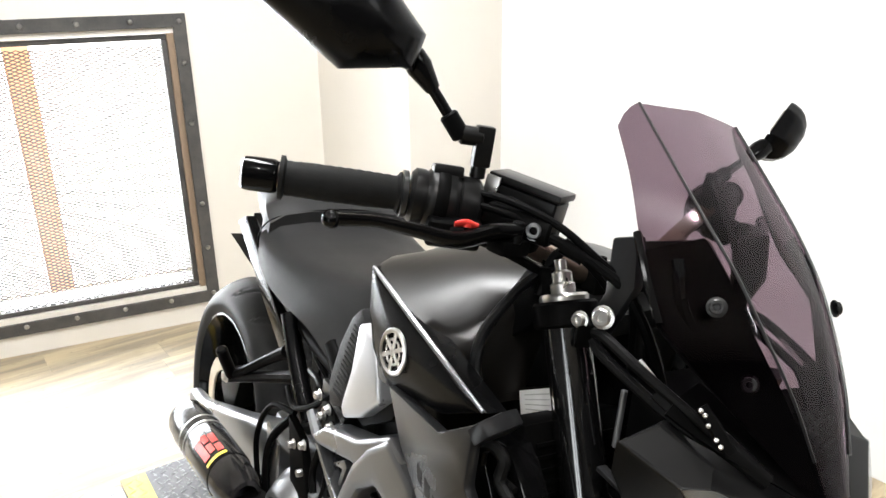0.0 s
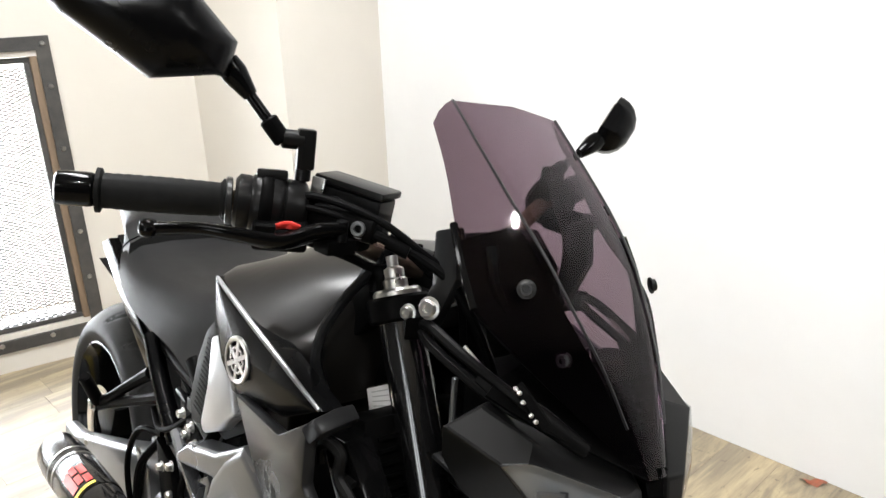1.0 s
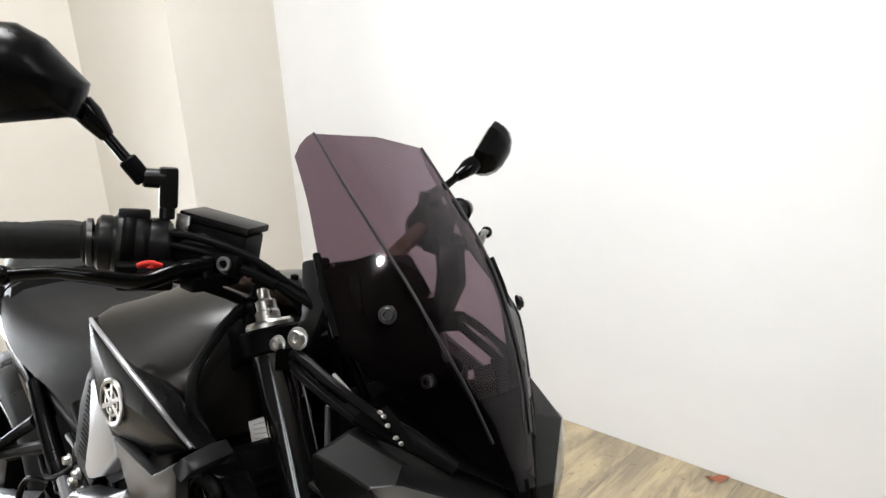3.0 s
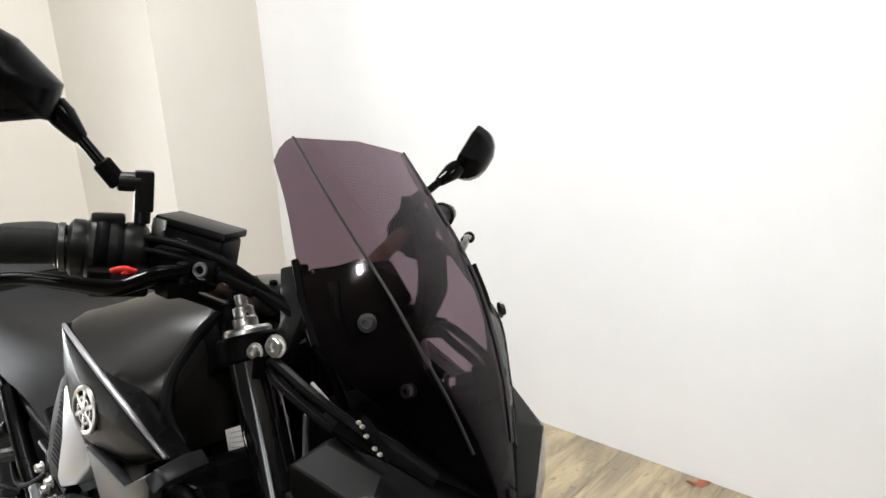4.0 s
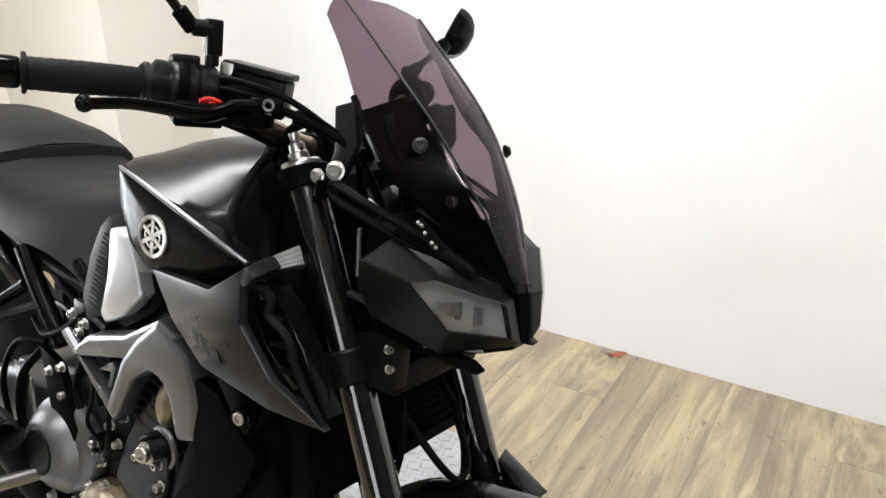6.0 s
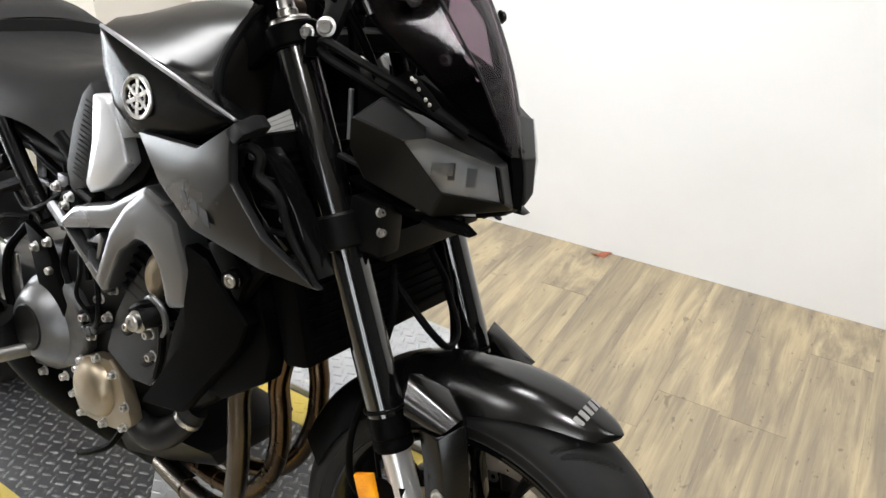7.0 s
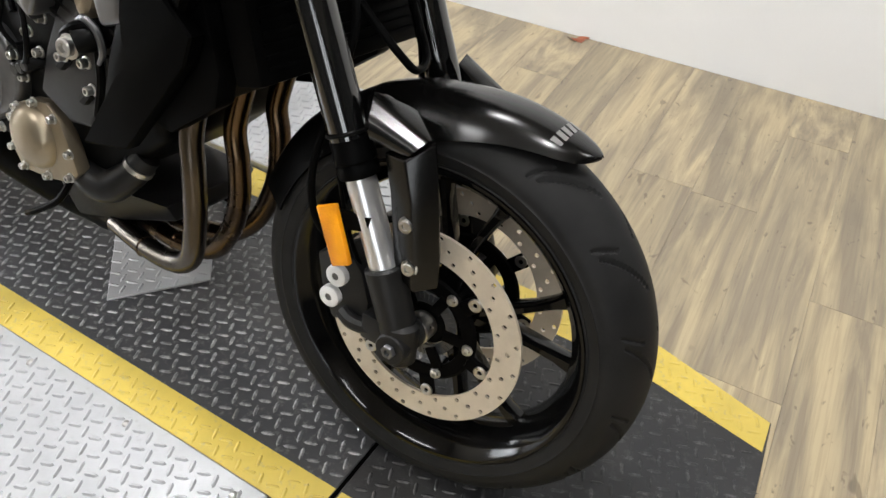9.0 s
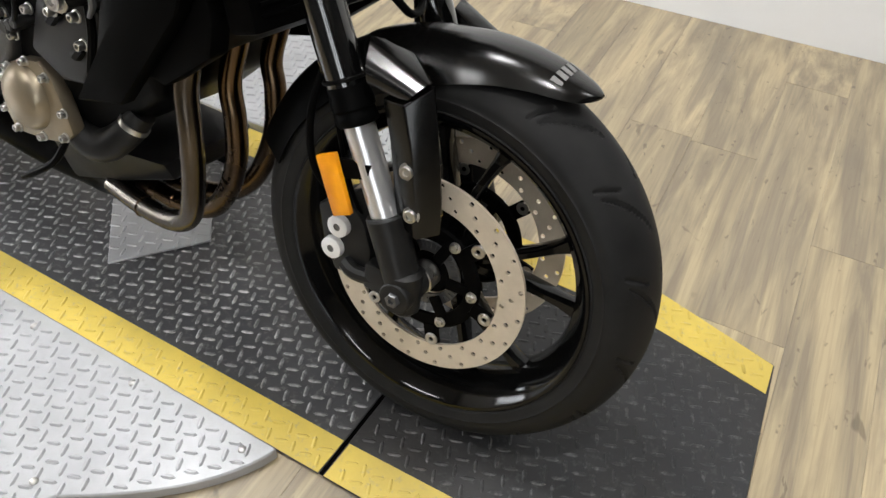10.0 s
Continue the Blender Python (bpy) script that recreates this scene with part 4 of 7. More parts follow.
# -- fork --
def fork_leg(side):
    y = side * FY
    f = lambda z: (FORK(z), y, z)
    leg = part("fork_leg", rod(f(0.535), f(0.985), 0.0253, 28), "fork_black", bike, "gloss black upside-down fork leg", m=STEER)
    part("slider", rod(f(0.385), f(0.57), 0.0192, 28), "slider_chrome", leg, "hard-chromed fork slider")
    sb = lathe([(0.0195, 0.0), (0.0245, 0.0), (0.0262, 0.003), (0.0262, 0.012), (0.0250, 0.014), (0.0250, 0.018), (0.0268, 0.020), (0.0268, 0.030), (0.0257, 0.033), (0.0257, 0.046), (0.0250, 0.049)], along(f(0.510), f(0.7)), 28)
    part("dust_seal", sb, "matt_black", leg)
    part("seal_ring", lathe([(0.0272, 0), (0.0285, 0.001), (0.0285, 0.004), (0.0272, 0.005)], along(f(0.558), f(0.7)), 28), "dark_case", leg)
    lug = rod(f(0.402), (-0.006, y, 0.312), 0.0265, 24, 0.003, r2=0.0245)
    part("axle_foot", rod((-0.006, y, 0.335), (0.000, y, 0.268), 0.0245, 24, 0.006, r2=0.021), "cast_black", leg)
    part("axle_boss", rod((-0.004, y - side * 0.035, 0.30), (-0.004, y + side * 0.026, 0.30), 0.0225, 24, 0.002), "cast_black", leg)
    part("caliper_lug", box((-0.060, y - 0.012, 0.285), (0.0, y + 0.012, 0.325), 0.005), "cast_black", leg)
    part("axle_lug", lug, "cast_black", leg, "black cast axle clamp")
    part("axle_nut", lathe([(0, 0.002), (0.004, 0.002), (0.005, 0.006), (0.009, 0.006), (0.0105, 0.004), (0.0105, 0.0)], Matrix.Translation((-0.004, y + side * 0.026, 0.300)) @ Vector((0, side, 0)).to_track_quat("Z", "Y").to_matrix().to_4x4(), 6), "grey_case", leg)
    cap = lathe([(0.0, 0.0), (0.0262, 0.0), (0.0262, 0.008), (0.024, 0.011), (0.0, 0.011)], along(f(1.000), f(1.2)), 28)
    part("fork_cap", cap, "steel", leg, "bare alloy fork cap")
    adj = lathe([(0.0, 0.0), (0.0135, 0.0), (0.0135, 0.010), (0.0115, 0.012), (0.0115, 0.022), (0.0065, 0.025), (0.0065, 0.036), (0.0, 0.037)], along(f(1.010), f(1.2)), 12)
    part("adjuster", adj, "steel", leg, "silver damping adjuster")
    return leg


fork_leg(-1)
fork_leg(1)
tc = rod(fork_pt(0.978), fork_pt(1.003), 0.0345, 28, 0.003)
rod(fork_pt(0.978, FY), fork_pt(1.003, FY), 0.0345, 28, 0.003, bm=tc)
own = slab([(-0.345, -0.09), (-0.30, -0.112), (-0.275, -0.135), (-0.262, -0.148), (-0.258, -0.13), (-0.272, -0.09), (-0.285, 0), (-0.272, 0.09), (-0.258, 0.13), (-0.262, 0.148), (-0.275, 0.135), (-0.30, 0.112), (-0.345, 0.09), (-0.375, 0.03), (-0.375, -0.03)], -0.012, 0.012, 0.003)
join(tc, own, pose(0, 0, 0.988) @ Matrix(((1, 0, 0, 0), (0, 0, 1, 0), (0, 1, 0, 0), (0, 0, 0, 1))))
bpart("top_yoke", tc, "dark_part", "dark grey cast top yoke", front=True)
bolts([(-0.268, -0.141, 1.003)], 0.0066, 0.006, "steel", (0.3, -1, 0.1), None, True)
bolts([(-0.249, -0.131, 1.012)], 0.0088, 0.006, "steel", (0.35, -1, 0.15), None, True)
lc = rod(fork_pt(0.752), fork_pt(0.792), 0.0335, 28, 0.003)
rod(fork_pt(0.752, FY), fork_pt(0.792, FY), 0.0335, 28, 0.003, bm=lc)
box((-0.225, -0.10, 0.742), (-0.150, 0.10, 0.782), 0.006, bm=lc)
for s in (-1, 1):
    box((-0.20, s * 0.100 - 0.02, 0.755), (-0.145, s * 0.100 + 0.02, 0.822), 0.006, bm=lc)
bpart("bottom_yoke", lc, "dark_case", "black cast bottom yoke", front=True)
bolts([(-0.152, -0.119, 0.812), (-0.148, -0.119, 0.788)], 0.0048, 0.005, "steel", (1, -0.6, 0.3), None, True, True)
bpart("steering_stem", rod((-0.252, 0, 0.735), (-0.352, 0, 0.99), 0.032, 20), "dark_part", front=True)

# -- fender and its stays --
def fender_tip(t):
    """How the fender narrows to its rounded front end."""
    q = min(1.0, t / 0.085)
    return max(0.10, math.sqrt(1 - (1 - q) ** 2))


def fender():
    grid = []
    for a in [61.5, 61.7, 62.1, 62.7, 63.5, *np.linspace(64.5, 118, 19)]:
        t = (a - 61.5) / 56.5
        r = 0.3285 - 0.014 * min(1, t * 1.7) + 0.003 * max(0, t - 0.6)
        w = (0.022 + 0.040 * min(1, t * 2.2) ** 0.6) * fender_tip(t)
        drop = (0.012 + 0.044 * min(1, t * 1.5)) * fender_tip(t)
        row = []
        for v in np.linspace(-1, 1, 15):
            rr = r - drop * abs(v) ** 2.6
            row.append((rr * math.cos(radians(a)), w * math.copysign(abs(v) ** 0.85, v), 0.30 + rr * math.sin(radians(a))))
        grid.append(row)
    return shell(grid, 0.003)


front_fender = bpart("front_fender", fender(), "fender_paint", "satin black painted front fender", front=True, angle=50)


def fender_spot(a, v, lift):
    """A point on the front fender: the angle round the axle, the place across it, and the height over it."""
    t = (a - 61.5) / 56.5
    r = 0.3285 - 0.014 * min(1, t * 1.7) + 0.003 * max(0, t - 0.6) + lift
    w = (0.022 + 0.040 * min(1, t * 2.2) ** 0.6) * fender_tip(t)
    rr = r - (0.012 + 0.044 * min(1, t * 1.5)) * fender_tip(t) * abs(v) ** 2.6
    return (rr * math.cos(radians(a)), w * math.copysign(abs(v) ** 0.85, v), 0.30 + rr * math.sin(radians(a)))


for k in range(6):
    v0 = -0.78 + 0.26 * k
    grid = [[fender_spot(q, v + 0.03 * (q - 69.5), 0.0037) for q in (68.6, 69.5, 70.4, 71.2)] for v in np.linspace(v0, v0 + 0.17, 5)]
    part("logo_bar", shell(grid, 0.0004), "logo_grey", front_fender)


def hugger():
    grid = []
    for a in np.linspace(117, 163, 14):
        t = (a - 117) / 46
        r = 0.3135 + 0.002 * t
        row = []
        for v in np.linspace(-1, 1, 11):
            rr = r - 0.055 * max(0, abs(v) - 0.55) / 0.45
            row.append((rr * math.cos(radians(a)), 0.066 * v, 0.30 + rr * math.sin(radians(a))))
        grid.append(row)
    return shell(grid, 0.003)


part("rear_section", hugger(), "matt_black", front_fender, "matt black plastic rear section", angle=50)
# stays: folded plates beside the fork
fs = loft([[(xl, -0.116, zl), (xm, -0.122, zm), (xr, -0.102, zr), (xr - 0.006, -0.090, zr), (xl, -0.090, zl)] for xl, zl, xm, zm, xr, zr in
           ((-0.062, 0.552, -0.030, 0.554, -0.004, 0.578), (-0.047, 0.503, -0.014, 0.503, 0.012, 0.512), (-0.034, 0.438, -0.001, 0.436, 0.026, 0.436), (-0.026, 0.398, 0.006, 0.386, 0.030, 0.394))])
bpart("fender_stay", bevelled(fs, 0.003, 2, 20), "fender_paint", "folded satin black fender stay", both=True, front=True)
fu = bmesh.new()
fv = {n: fu.verts.new(p) for n, p in dict(a=(-0.088, -0.110, 0.617), b=(-0.075, -0.130, 0.568), c=(-0.030, -0.117, 0.558), d=(-0.011, -0.105, 0.582), e=(-0.046, -0.084, 0.602),
                                          b2=(-0.078, -0.104, 0.560), c2=(-0.034, -0.094, 0.552), d2=(-0.016, -0.084, 0.575), a2=(-0.086, -0.086, 0.608), e2=(-0.048, -0.070, 0.594)).items()}
for q in ("ade", ("c", "c2", "d2", "d"), ("d", "d2", "e2", "e"), ("e", "e2", "a2", "a"), ("a", "a2", "b2", "b"), ("a2", "e2", "d2", "c2", "b2"), ("b", "b2", "c2", "c")):
    fu.faces.new([fv[n] for n in q])
swell = Vector((0.25, -1.0, 0.15)).normalized()
rows = [[fv["a"], fv["d"]]] + [[fu.verts.new(fv["a"].co.lerp(fv["b"].co, t) + swell * 0.011 * math.sin(math.pi * t ** 1.4)), fu.verts.new(fv["d"].co.lerp(fv["c"].co, t) + swell * 0.009 * math.sin(math.pi * t ** 1.4))] for t in (0.2, 0.4, 0.55, 0.7, 0.82, 0.92)] + [[fv["b"], fv["c"]]]
for p, q in zip(rows, rows[1:]):
    fu.faces.new((p[0], p[1], q[1], q[0]))
fu.faces.new([r[0] for r in rows])
fu.faces.new([r[1] for r in rows][::-1])
bpart("stay_cover", fu, "fender_paint", "", both=True, front=True, angle=38)
bolts([(-0.016, -0.121, 0.474), (-0.004, -0.121, 0.418)], 0.0085, 0.006, "steel", (0.1, -1, 0.05), None, True, True)

# -- front calipers --
def caliper(side):
    s = side
    a = radians(163)
    at = pose(-0.112, 0, 0.338, 0, -(math.degrees(a) - 180) * -1, 0)
    root_bm = bmesh.new()
    join(root_bm, slab([(-0.036, -0.050), (0.020, -0.058), (0.034, -0.020), (0.034, 0.022), (0.018, 0.060), (-0.034, 0.050), (-0.040, 0.0)], s * 0.076, s * 0.112, 0.006), Matrix.Translation((-0.100, 0, 0.338)) @ pose(0, 0, 0, 0, -20, 0))
    join(root_bm, slab([(-0.034, -0.045), (0.018, -0.05), (0.03, 0.0), (0.018, 0.05), (-0.034, 0.045)], s * 0.030, s * 0.060, 0.006), Matrix.Translation((-0.100, 0, 0.338)) @ pose(0, 0, 0, 0, -20, 0))
    join(root_bm, box((-0.040, min(s * 0.03, s * 0.11), -0.012), (-0.022, max(s * 0.03, s * 0.11), 0.012), 0.004), Matrix.Translation((-0.100, 0, 0.338)) @ pose(0, 0, 0, 0, -20, 0))
    tube([(-0.098, s * 0.112, 0.300), (-0.078, s * 0.118, 0.296), (-0.045, s * 0.116, 0.300), (-0.005, s * 0.113, 0.318)], [0.012, 0.011, 0.011, 0.014], 10, 5, bm=root_bm)
    c = part("brake_caliper", root_bm, "cast_black", bike, "black front brake caliper", m=STEER)
    for x, z in ((-0.110, 0.356), (-0.118, 0.319)):
        bm = lathe([(0.0, 0.0035), (0.0045, 0.0035), (0.0055, 0.0055), (0.0125, 0.0055), (0.0155, 0.004), (0.0160, 0.0), (0.0160, -0.012)], Matrix.Translation((x, s * 0.117, z)) @ Vector((0, s, 0)).to_track_quat("Z", "Y").to_matrix().to_4x4(), 22)
        cap_ob = part("piston_cap", bm, "bare_alloy", c, "round bare alloy piston cap")
        part("hex_socket", lathe([(0.0, 0.0), (0.0062, 0.0), (0.0062, 0.0012), (0.0045, 0.0012), (0.0040, 0.0004), (0.0, 0.0004)], Matrix.Translation((x, s * 0.1208, z)) @ Vector((0, s, 0)).to_track_quat("Z", "Y").to_matrix().to_4x4(), 6), "grey_case", cap_ob)
    part("brake_pad", box((-0.080, min(s * 0.062, s * 0.066), 0.30), (-0.055, max(s * 0.062, s * 0.066), 0.355), 0.001), "brown_alu", c)
    return c


caliper(-1)
caliper(1)
rf = slab([(-0.134, 0.461), (-0.107, 0.474), (-0.0775, 0.398), (-0.1025, 0.386)], -0.134, -0.1425, 0.0015)
bpart("reflector", rf, "amber", "amber side reflector", both=True, front=True)
bpart("reflector_bracket", slab([(-0.128, 0.452), (-0.100, 0.466), (-0.060, 0.47), (-0.062, 0.45), (-0.095, 0.44), (-0.082, 0.40), (-0.100, 0.392)], -0.1335, -0.128, 0.001), "matt_black", "", True, True)
hose = tube([(-0.125, -0.100, 0.385), (-0.152, -0.118, 0.43), (-0.158, -0.122, 0.50), (-0.150, -0.105, 0.575), (-0.150, -0.07, 0.66), (-0.175, -0.045, 0.72)], 0.0052, 10, 8)
bpart("brake_hose", hose, "matt_black", "", True, True)
bpart("brake_hose", tube([(-0.18, -0.04, 0.70), (-0.13, -0.045, 0.665), (-0.10, -0.04, 0.64), (-0.088, -0.02, 0.622), (-0.10, 0.02, 0.63), (-0.14, 0.04, 0.68)], 0.0052, 10, 8), "matt_black", front=True)
bpart("speed_sensor_wire", tube([(-0.060, -0.090, 0.335), (-0.095, -0.108, 0.40), (-0.118, -0.128, 0.52), (-0.135, -0.128, 0.60), (-0.16, -0.11, 0.70)], 0.003, 8, 6), "matt_black", front=True)

# -- handlebar, grips and controls --
bar = [(-0.505, -0.405, 1.088), (-0.425, -0.255, 1.088), (-0.400, -0.205, 1.086), (-0.389, -0.15, 1.060), (-0.374, -0.10, 1.037), (-0.362, -0.05, 1.019), (-0.362, 0.05, 1.019), (-0.374, 0.10, 1.037), (-0.389, 0.15, 1.060), (-0.400, 0.205, 1.086), (-0.425, 0.255, 1.088), (-0.505, 0.405, 1.088)]
handlebar = bpart("handlebar", tube(bar, [0.011, 0.011, 0.011, 0.0115, 0.0135, 0.0142, 0.0142, 0.0135, 0.0115, 0.011, 0.011, 0.011], 18, 6), "brown_alu", "brown anodised tapered handlebar", front=True)
for s in (-1, 1):
    g0, g1 = Vector((-0.428, s * 0.262, 1.088)), Vector((-0.484, s * 0.374, 1.0885))
    prof = [(0.0115, 0.0), (0.0215, 0.001), (0.0218, 0.005), (0.0175, 0.008)]
    L = (g1 - g0).length
    for k in range(22):
        h = 0.012 + (L - 0.022) * k / 21
        prof.append((0.0172 + (0.0006 if k % 2 else 0.0) + 0.0008 * math.sin(k / 21 * math.pi), h))
    prof += [(0.0175, L - 0.007), (0.0222, L - 0.005), (0.0222, L - 0.001), (0.0115, L)]
    part("grip", lathe(prof, along(g0, g1), 24), "grip", handlebar, "black ribbed rubber grip")
    e0, e1 = g1 + (g1 - g0).normalized() * 0.0005, g1 + (g1 - g0).normalized() * 0.036
    part("bar_end", lathe([(0.0, 0.0), (0.015, 0.0), (0.0165, 0.002), (0.0172, 0.006), (0.0172, 0.026), (0.0165, 0.0335), (0.0125, 0.0355), (0.0, 0.0355)], along(e0, e1), 24), "gloss_black", handlebar, "black bar-end weight")
for s in (-1, 1):
    part("riser", box((-0.388, s * 0.040 - 0.014, 0.985), (-0.334, s * 0.040 + 0.014, 1.037), 0.005), "dark_part", handlebar, "cast handlebar clamp")
    bolts([(-0.378, s * 0.040, 1.037), (-0.344, s * 0.040, 1.037)], 0.005, 0.005, "dark_part", (0, 0, 1), handlebar)


def switch_housing(s):
    q = along((-0.390, s * 0.192, 1.084), (-0.427, s * 0.260, 1.088))
    bm = lathe([(0.012, 0.0), (0.024, 0.0), (0.028, 0.003), (0.030, 0.006), (0.030, 0.022), (0.0275, 0.0245), (0.031, 0.027), (0.0325, 0.030), (0.0325, 0.052), (0.0305, 0.056), (0.028, 0.058), (0.029, 0.061), (0.029, 0.070), (0.024, 0.074), (0.012, 0.074)], q, 24)
    h = part("switch_housing", bm, "grained_plastic", handlebar, "black switch housing")
    part("clamp_band", lathe([(0.0327, 0.036), (0.0340, 0.038), (0.0340, 0.047), (0.0327, 0.049)], q, 24), "dark_part", h)
    own = box((-0.020, -0.028, -0.016), (0.020, 0.028, 0.014), 0.006, 3)
    bmesh.ops.transform(own, matrix=pose(-0.385, s * 0.225, 1.064, 0, 10, s * 28), verts=own.verts)
    part("switch_block", own, "matt_black", h)
    own = box((-0.004, -0.007, -0.006), (0.010, 0.007, 0.006), 0.002)
    bmesh.ops.transform(own, matrix=pose(-0.362, s * 0.236, 1.064, 0, 10, s * 28), verts=own.verts)
    part("push_button", own, "dark_part", h)
    part("collar", lathe([(0.0225, 0.0), (0.0245, 0.001), (0.0245, 0.006), (0.0225, 0.007)], along((-0.4262, s * 0.2585, 1.088), (-0.44, s * 0.286, 1.088)), 24), "shroud", h, "bare metal collar")
    own = box((-0.013, -0.016, 0.0), (0.013, 0.016, 0.012), 0.004, 2)
    bmesh.ops.transform(own, matrix=pose(-0.408, s * 0.225, 1.112, 0, -8, s * 28), verts=own.verts)
    part("cap", own, "grained_plastic", h)
    return h


switch_housing(-1)
switch_housing(1)
for s in (-1, 1):
    lev = tube([(-0.330, s * 0.185, 1.076), (-0.335, s * 0.215, 1.073), (-0.342, s * 0.250, 1.064), (-0.360, s * 0.285, 1.068), (-0.383, s * 0.315, 1.070), (-0.402, s * 0.348, 1.067)], [0.0105, 0.0115, 0.0105, 0.0085, 0.0075, 0.0078], 12, 7, flat=0.75)
    own = bmesh.new()
    bmesh.ops.create_icosphere(own, subdivisions=2, radius=0.0098, matrix=Matrix.Translation((-0.404, s * 0.352, 1.067)))
    join(lev, own)
    lever = part("brake_lever" if s < 0 else "clutch_lever", lev, "gloss_black", handlebar, "black adjustable lever with a ball end")
    if s < 0:
        adj = tube([(-0.338, -0.231, 1.078), (-0.343, -0.243, 1.080), (-0.347, -0.252, 1.078)], [0.004, 0.0055, 0.004], 10, 4, flat=0.6)
        lathe([(0, 0.003), (0.0045, 0.003), (0.0052, 0.002), (0.0052, -0.003), (0, -0.003)], Matrix.Translation((-0.343, -0.240, 1.080)), 14, adj)
        part("adjuster", adj, "red", lever, "red anodised lever adjuster")
    part("pivot_bolt", rod((-0.328, s * 0.188, 1.064), (-0.328, s * 0.188, 1.086), 0.006, 12), "dark_case", lever)
# master cylinder with its square reservoir
mc = rod((-0.385, -0.192, 1.082), (-0.318, -0.150, 1.076), 0.0155, 18, 0.003)
box((-0.412, -0.208, 1.070), (-0.372, -0.182, 1.104), 0.005, bm=mc)
master = part("master_cylinder", mc, "dark_part", handlebar, "black brake master cylinder")
RES = pose(-0.3665, -0.149, 1.0985, 0, 7, 25.6)
own = box((-0.036, -0.0195, -0.032), (0.040, 0.0195, 0.012), 0.005, 3)
bmesh.ops.transform(own, matrix=RES, verts=own.verts)
part("reservoir", own, "grained_plastic", master, "square black fluid reservoir")
own = box((-0.036, -0.016, -0.050), (0.026, 0.012, -0.0325), 0.006, 2)
bmesh.ops.transform(own, matrix=RES, verts=own.verts)
part("cylinder_body", own, "matt_black", master)
own = box((-0.040, -0.0225, 0.0125), (0.043, 0.0225, 0.021), 0.003, 2)
bmesh.ops.transform(own, matrix=RES, verts=own.verts)
part("reservoir_lid", own, "grained_plastic", master)
part("sight_glass", lathe([(0, 0.002), (0.006, 0.002), (0.008, 0.0035), (0.0095, 0.0035), (0.0095, 0.0)], RES @ pose(-0.008, -0.0195, -0.006, 90, 0, 0), 18), "chrome", master, "round sight glass")
own = box((-0.040, -0.026, -0.012), (-0.024, -0.0226, 0.018), 0.002)
bmesh.ops.transform(own, matrix=RES, verts=own.verts)
part("clip", own, "steel", master)
part("banjo_bolt", lathe([(0, 0.003), (0.004, 0.003), (0.0045, 0.007), (0.007, 0.007), (0.008, 0.005), (0.008, 0.0), (0.0105, 0.0), (0.0105, -0.005)], Matrix.Translation((-0.326, -0.168, 1.077)) @ Vector((0.55, -0.8, 0.15)).to_track_quat("Z", "Y").to_matrix().to_4x4(), 18), "grey_case", master, "dark banjo bolt")
part("brake_light_switch", box((-0.352, -0.205, 1.050), (-0.325, -0.170, 1.066), 0.003), "matt_black", master)
# cables between the controls and the steering head
for pts, r in (([(-0.398, -0.225, 1.100), (-0.362, -0.192, 1.102), (-0.318, -0.158, 1.090), (-0.283, -0.128, 1.066), (-0.250, -0.095, 1.030), (-0.25, -0.07, 0.95)], 0.0042),
               ([(-0.400, -0.230, 1.092), (-0.360, -0.196, 1.090), (-0.325, -0.160, 1.078), (-0.29, -0.122, 1.052), (-0.262, -0.085, 1.01)], 0.0036),
               ([(-0.326, -0.165, 1.077), (-0.300, -0.140, 1.066), (-0.275, -0.122, 1.055), (-0.245, -0.100, 1.03), (-0.215, -0.07, 0.96), (-0.19, -0.04, 0.85)], 0.0058),
               ([(-0.39, -0.20, 1.055), (-0.375, -0.17, 1.045), (-0.36, -0.13, 1.028), (-0.335, -0.095, 1.005)], 0.0055),
               ([(-0.345, -0.125, 1.000), (-0.350, -0.11, 1.04), (-0.330, -0.098, 1.058)], 0.0060)):
    bpart("cable", tube(pts, r, 9, 7), "matt_black", front=True)
bpart("cable_sleeve", tube([(-0.306, -0.146, 1.068), (-0.288, -0.131, 1.060)], 0.0085, 12, 4, smooth_line=False), "dark_part", front=True)
bpart("cable", tube([(-0.398, 0.212, 1.112), (-0.375, 0.175, 1.125), (-0.325, 0.135, 1.10), (-0.27, 0.10, 1.05), (-0.25, 0.06, 0.95)], 0.0045, 9, 7), "matt_black", front=True)


# -- mirrors --
def mirror_head(nx=15):
    """A five-sided shell: flat glass behind, swollen back; in the plane of the head, x outwards, y ahead, z up."""
    out = [(0.000, -0.006), (-0.008, 0.030), (0.030, 0.068), (0.055, 0.080), (0.120, 0.076), (0.172, 0.058), (0.150, 0.036), (0.072, -0.014), (0.012, -0.004)]
    loop = []
    for (a, b), (c, d) in zip(out, out[1:] + out[:1]):
        for t in (0, 0.25, 0.5, 0.75):
            loop.append((a + (c - a) * t, b + (d - b) * t))
    cx, cz = 0.072, 0.034
    rings = []
    for f, dep in ((1.0, -0.004), (1.01, 0.004), (0.97, 0.016), (0.86, 0.028), (0.62, 0.040), (0.3, 0.047)):
        rings.append([(cx + (x - cx) * f + (1 - f) * -0.012, dep, cz + (z - cz) * f) for x, z in loop])
    return loft(rings), [(x, z) for x, z in loop]


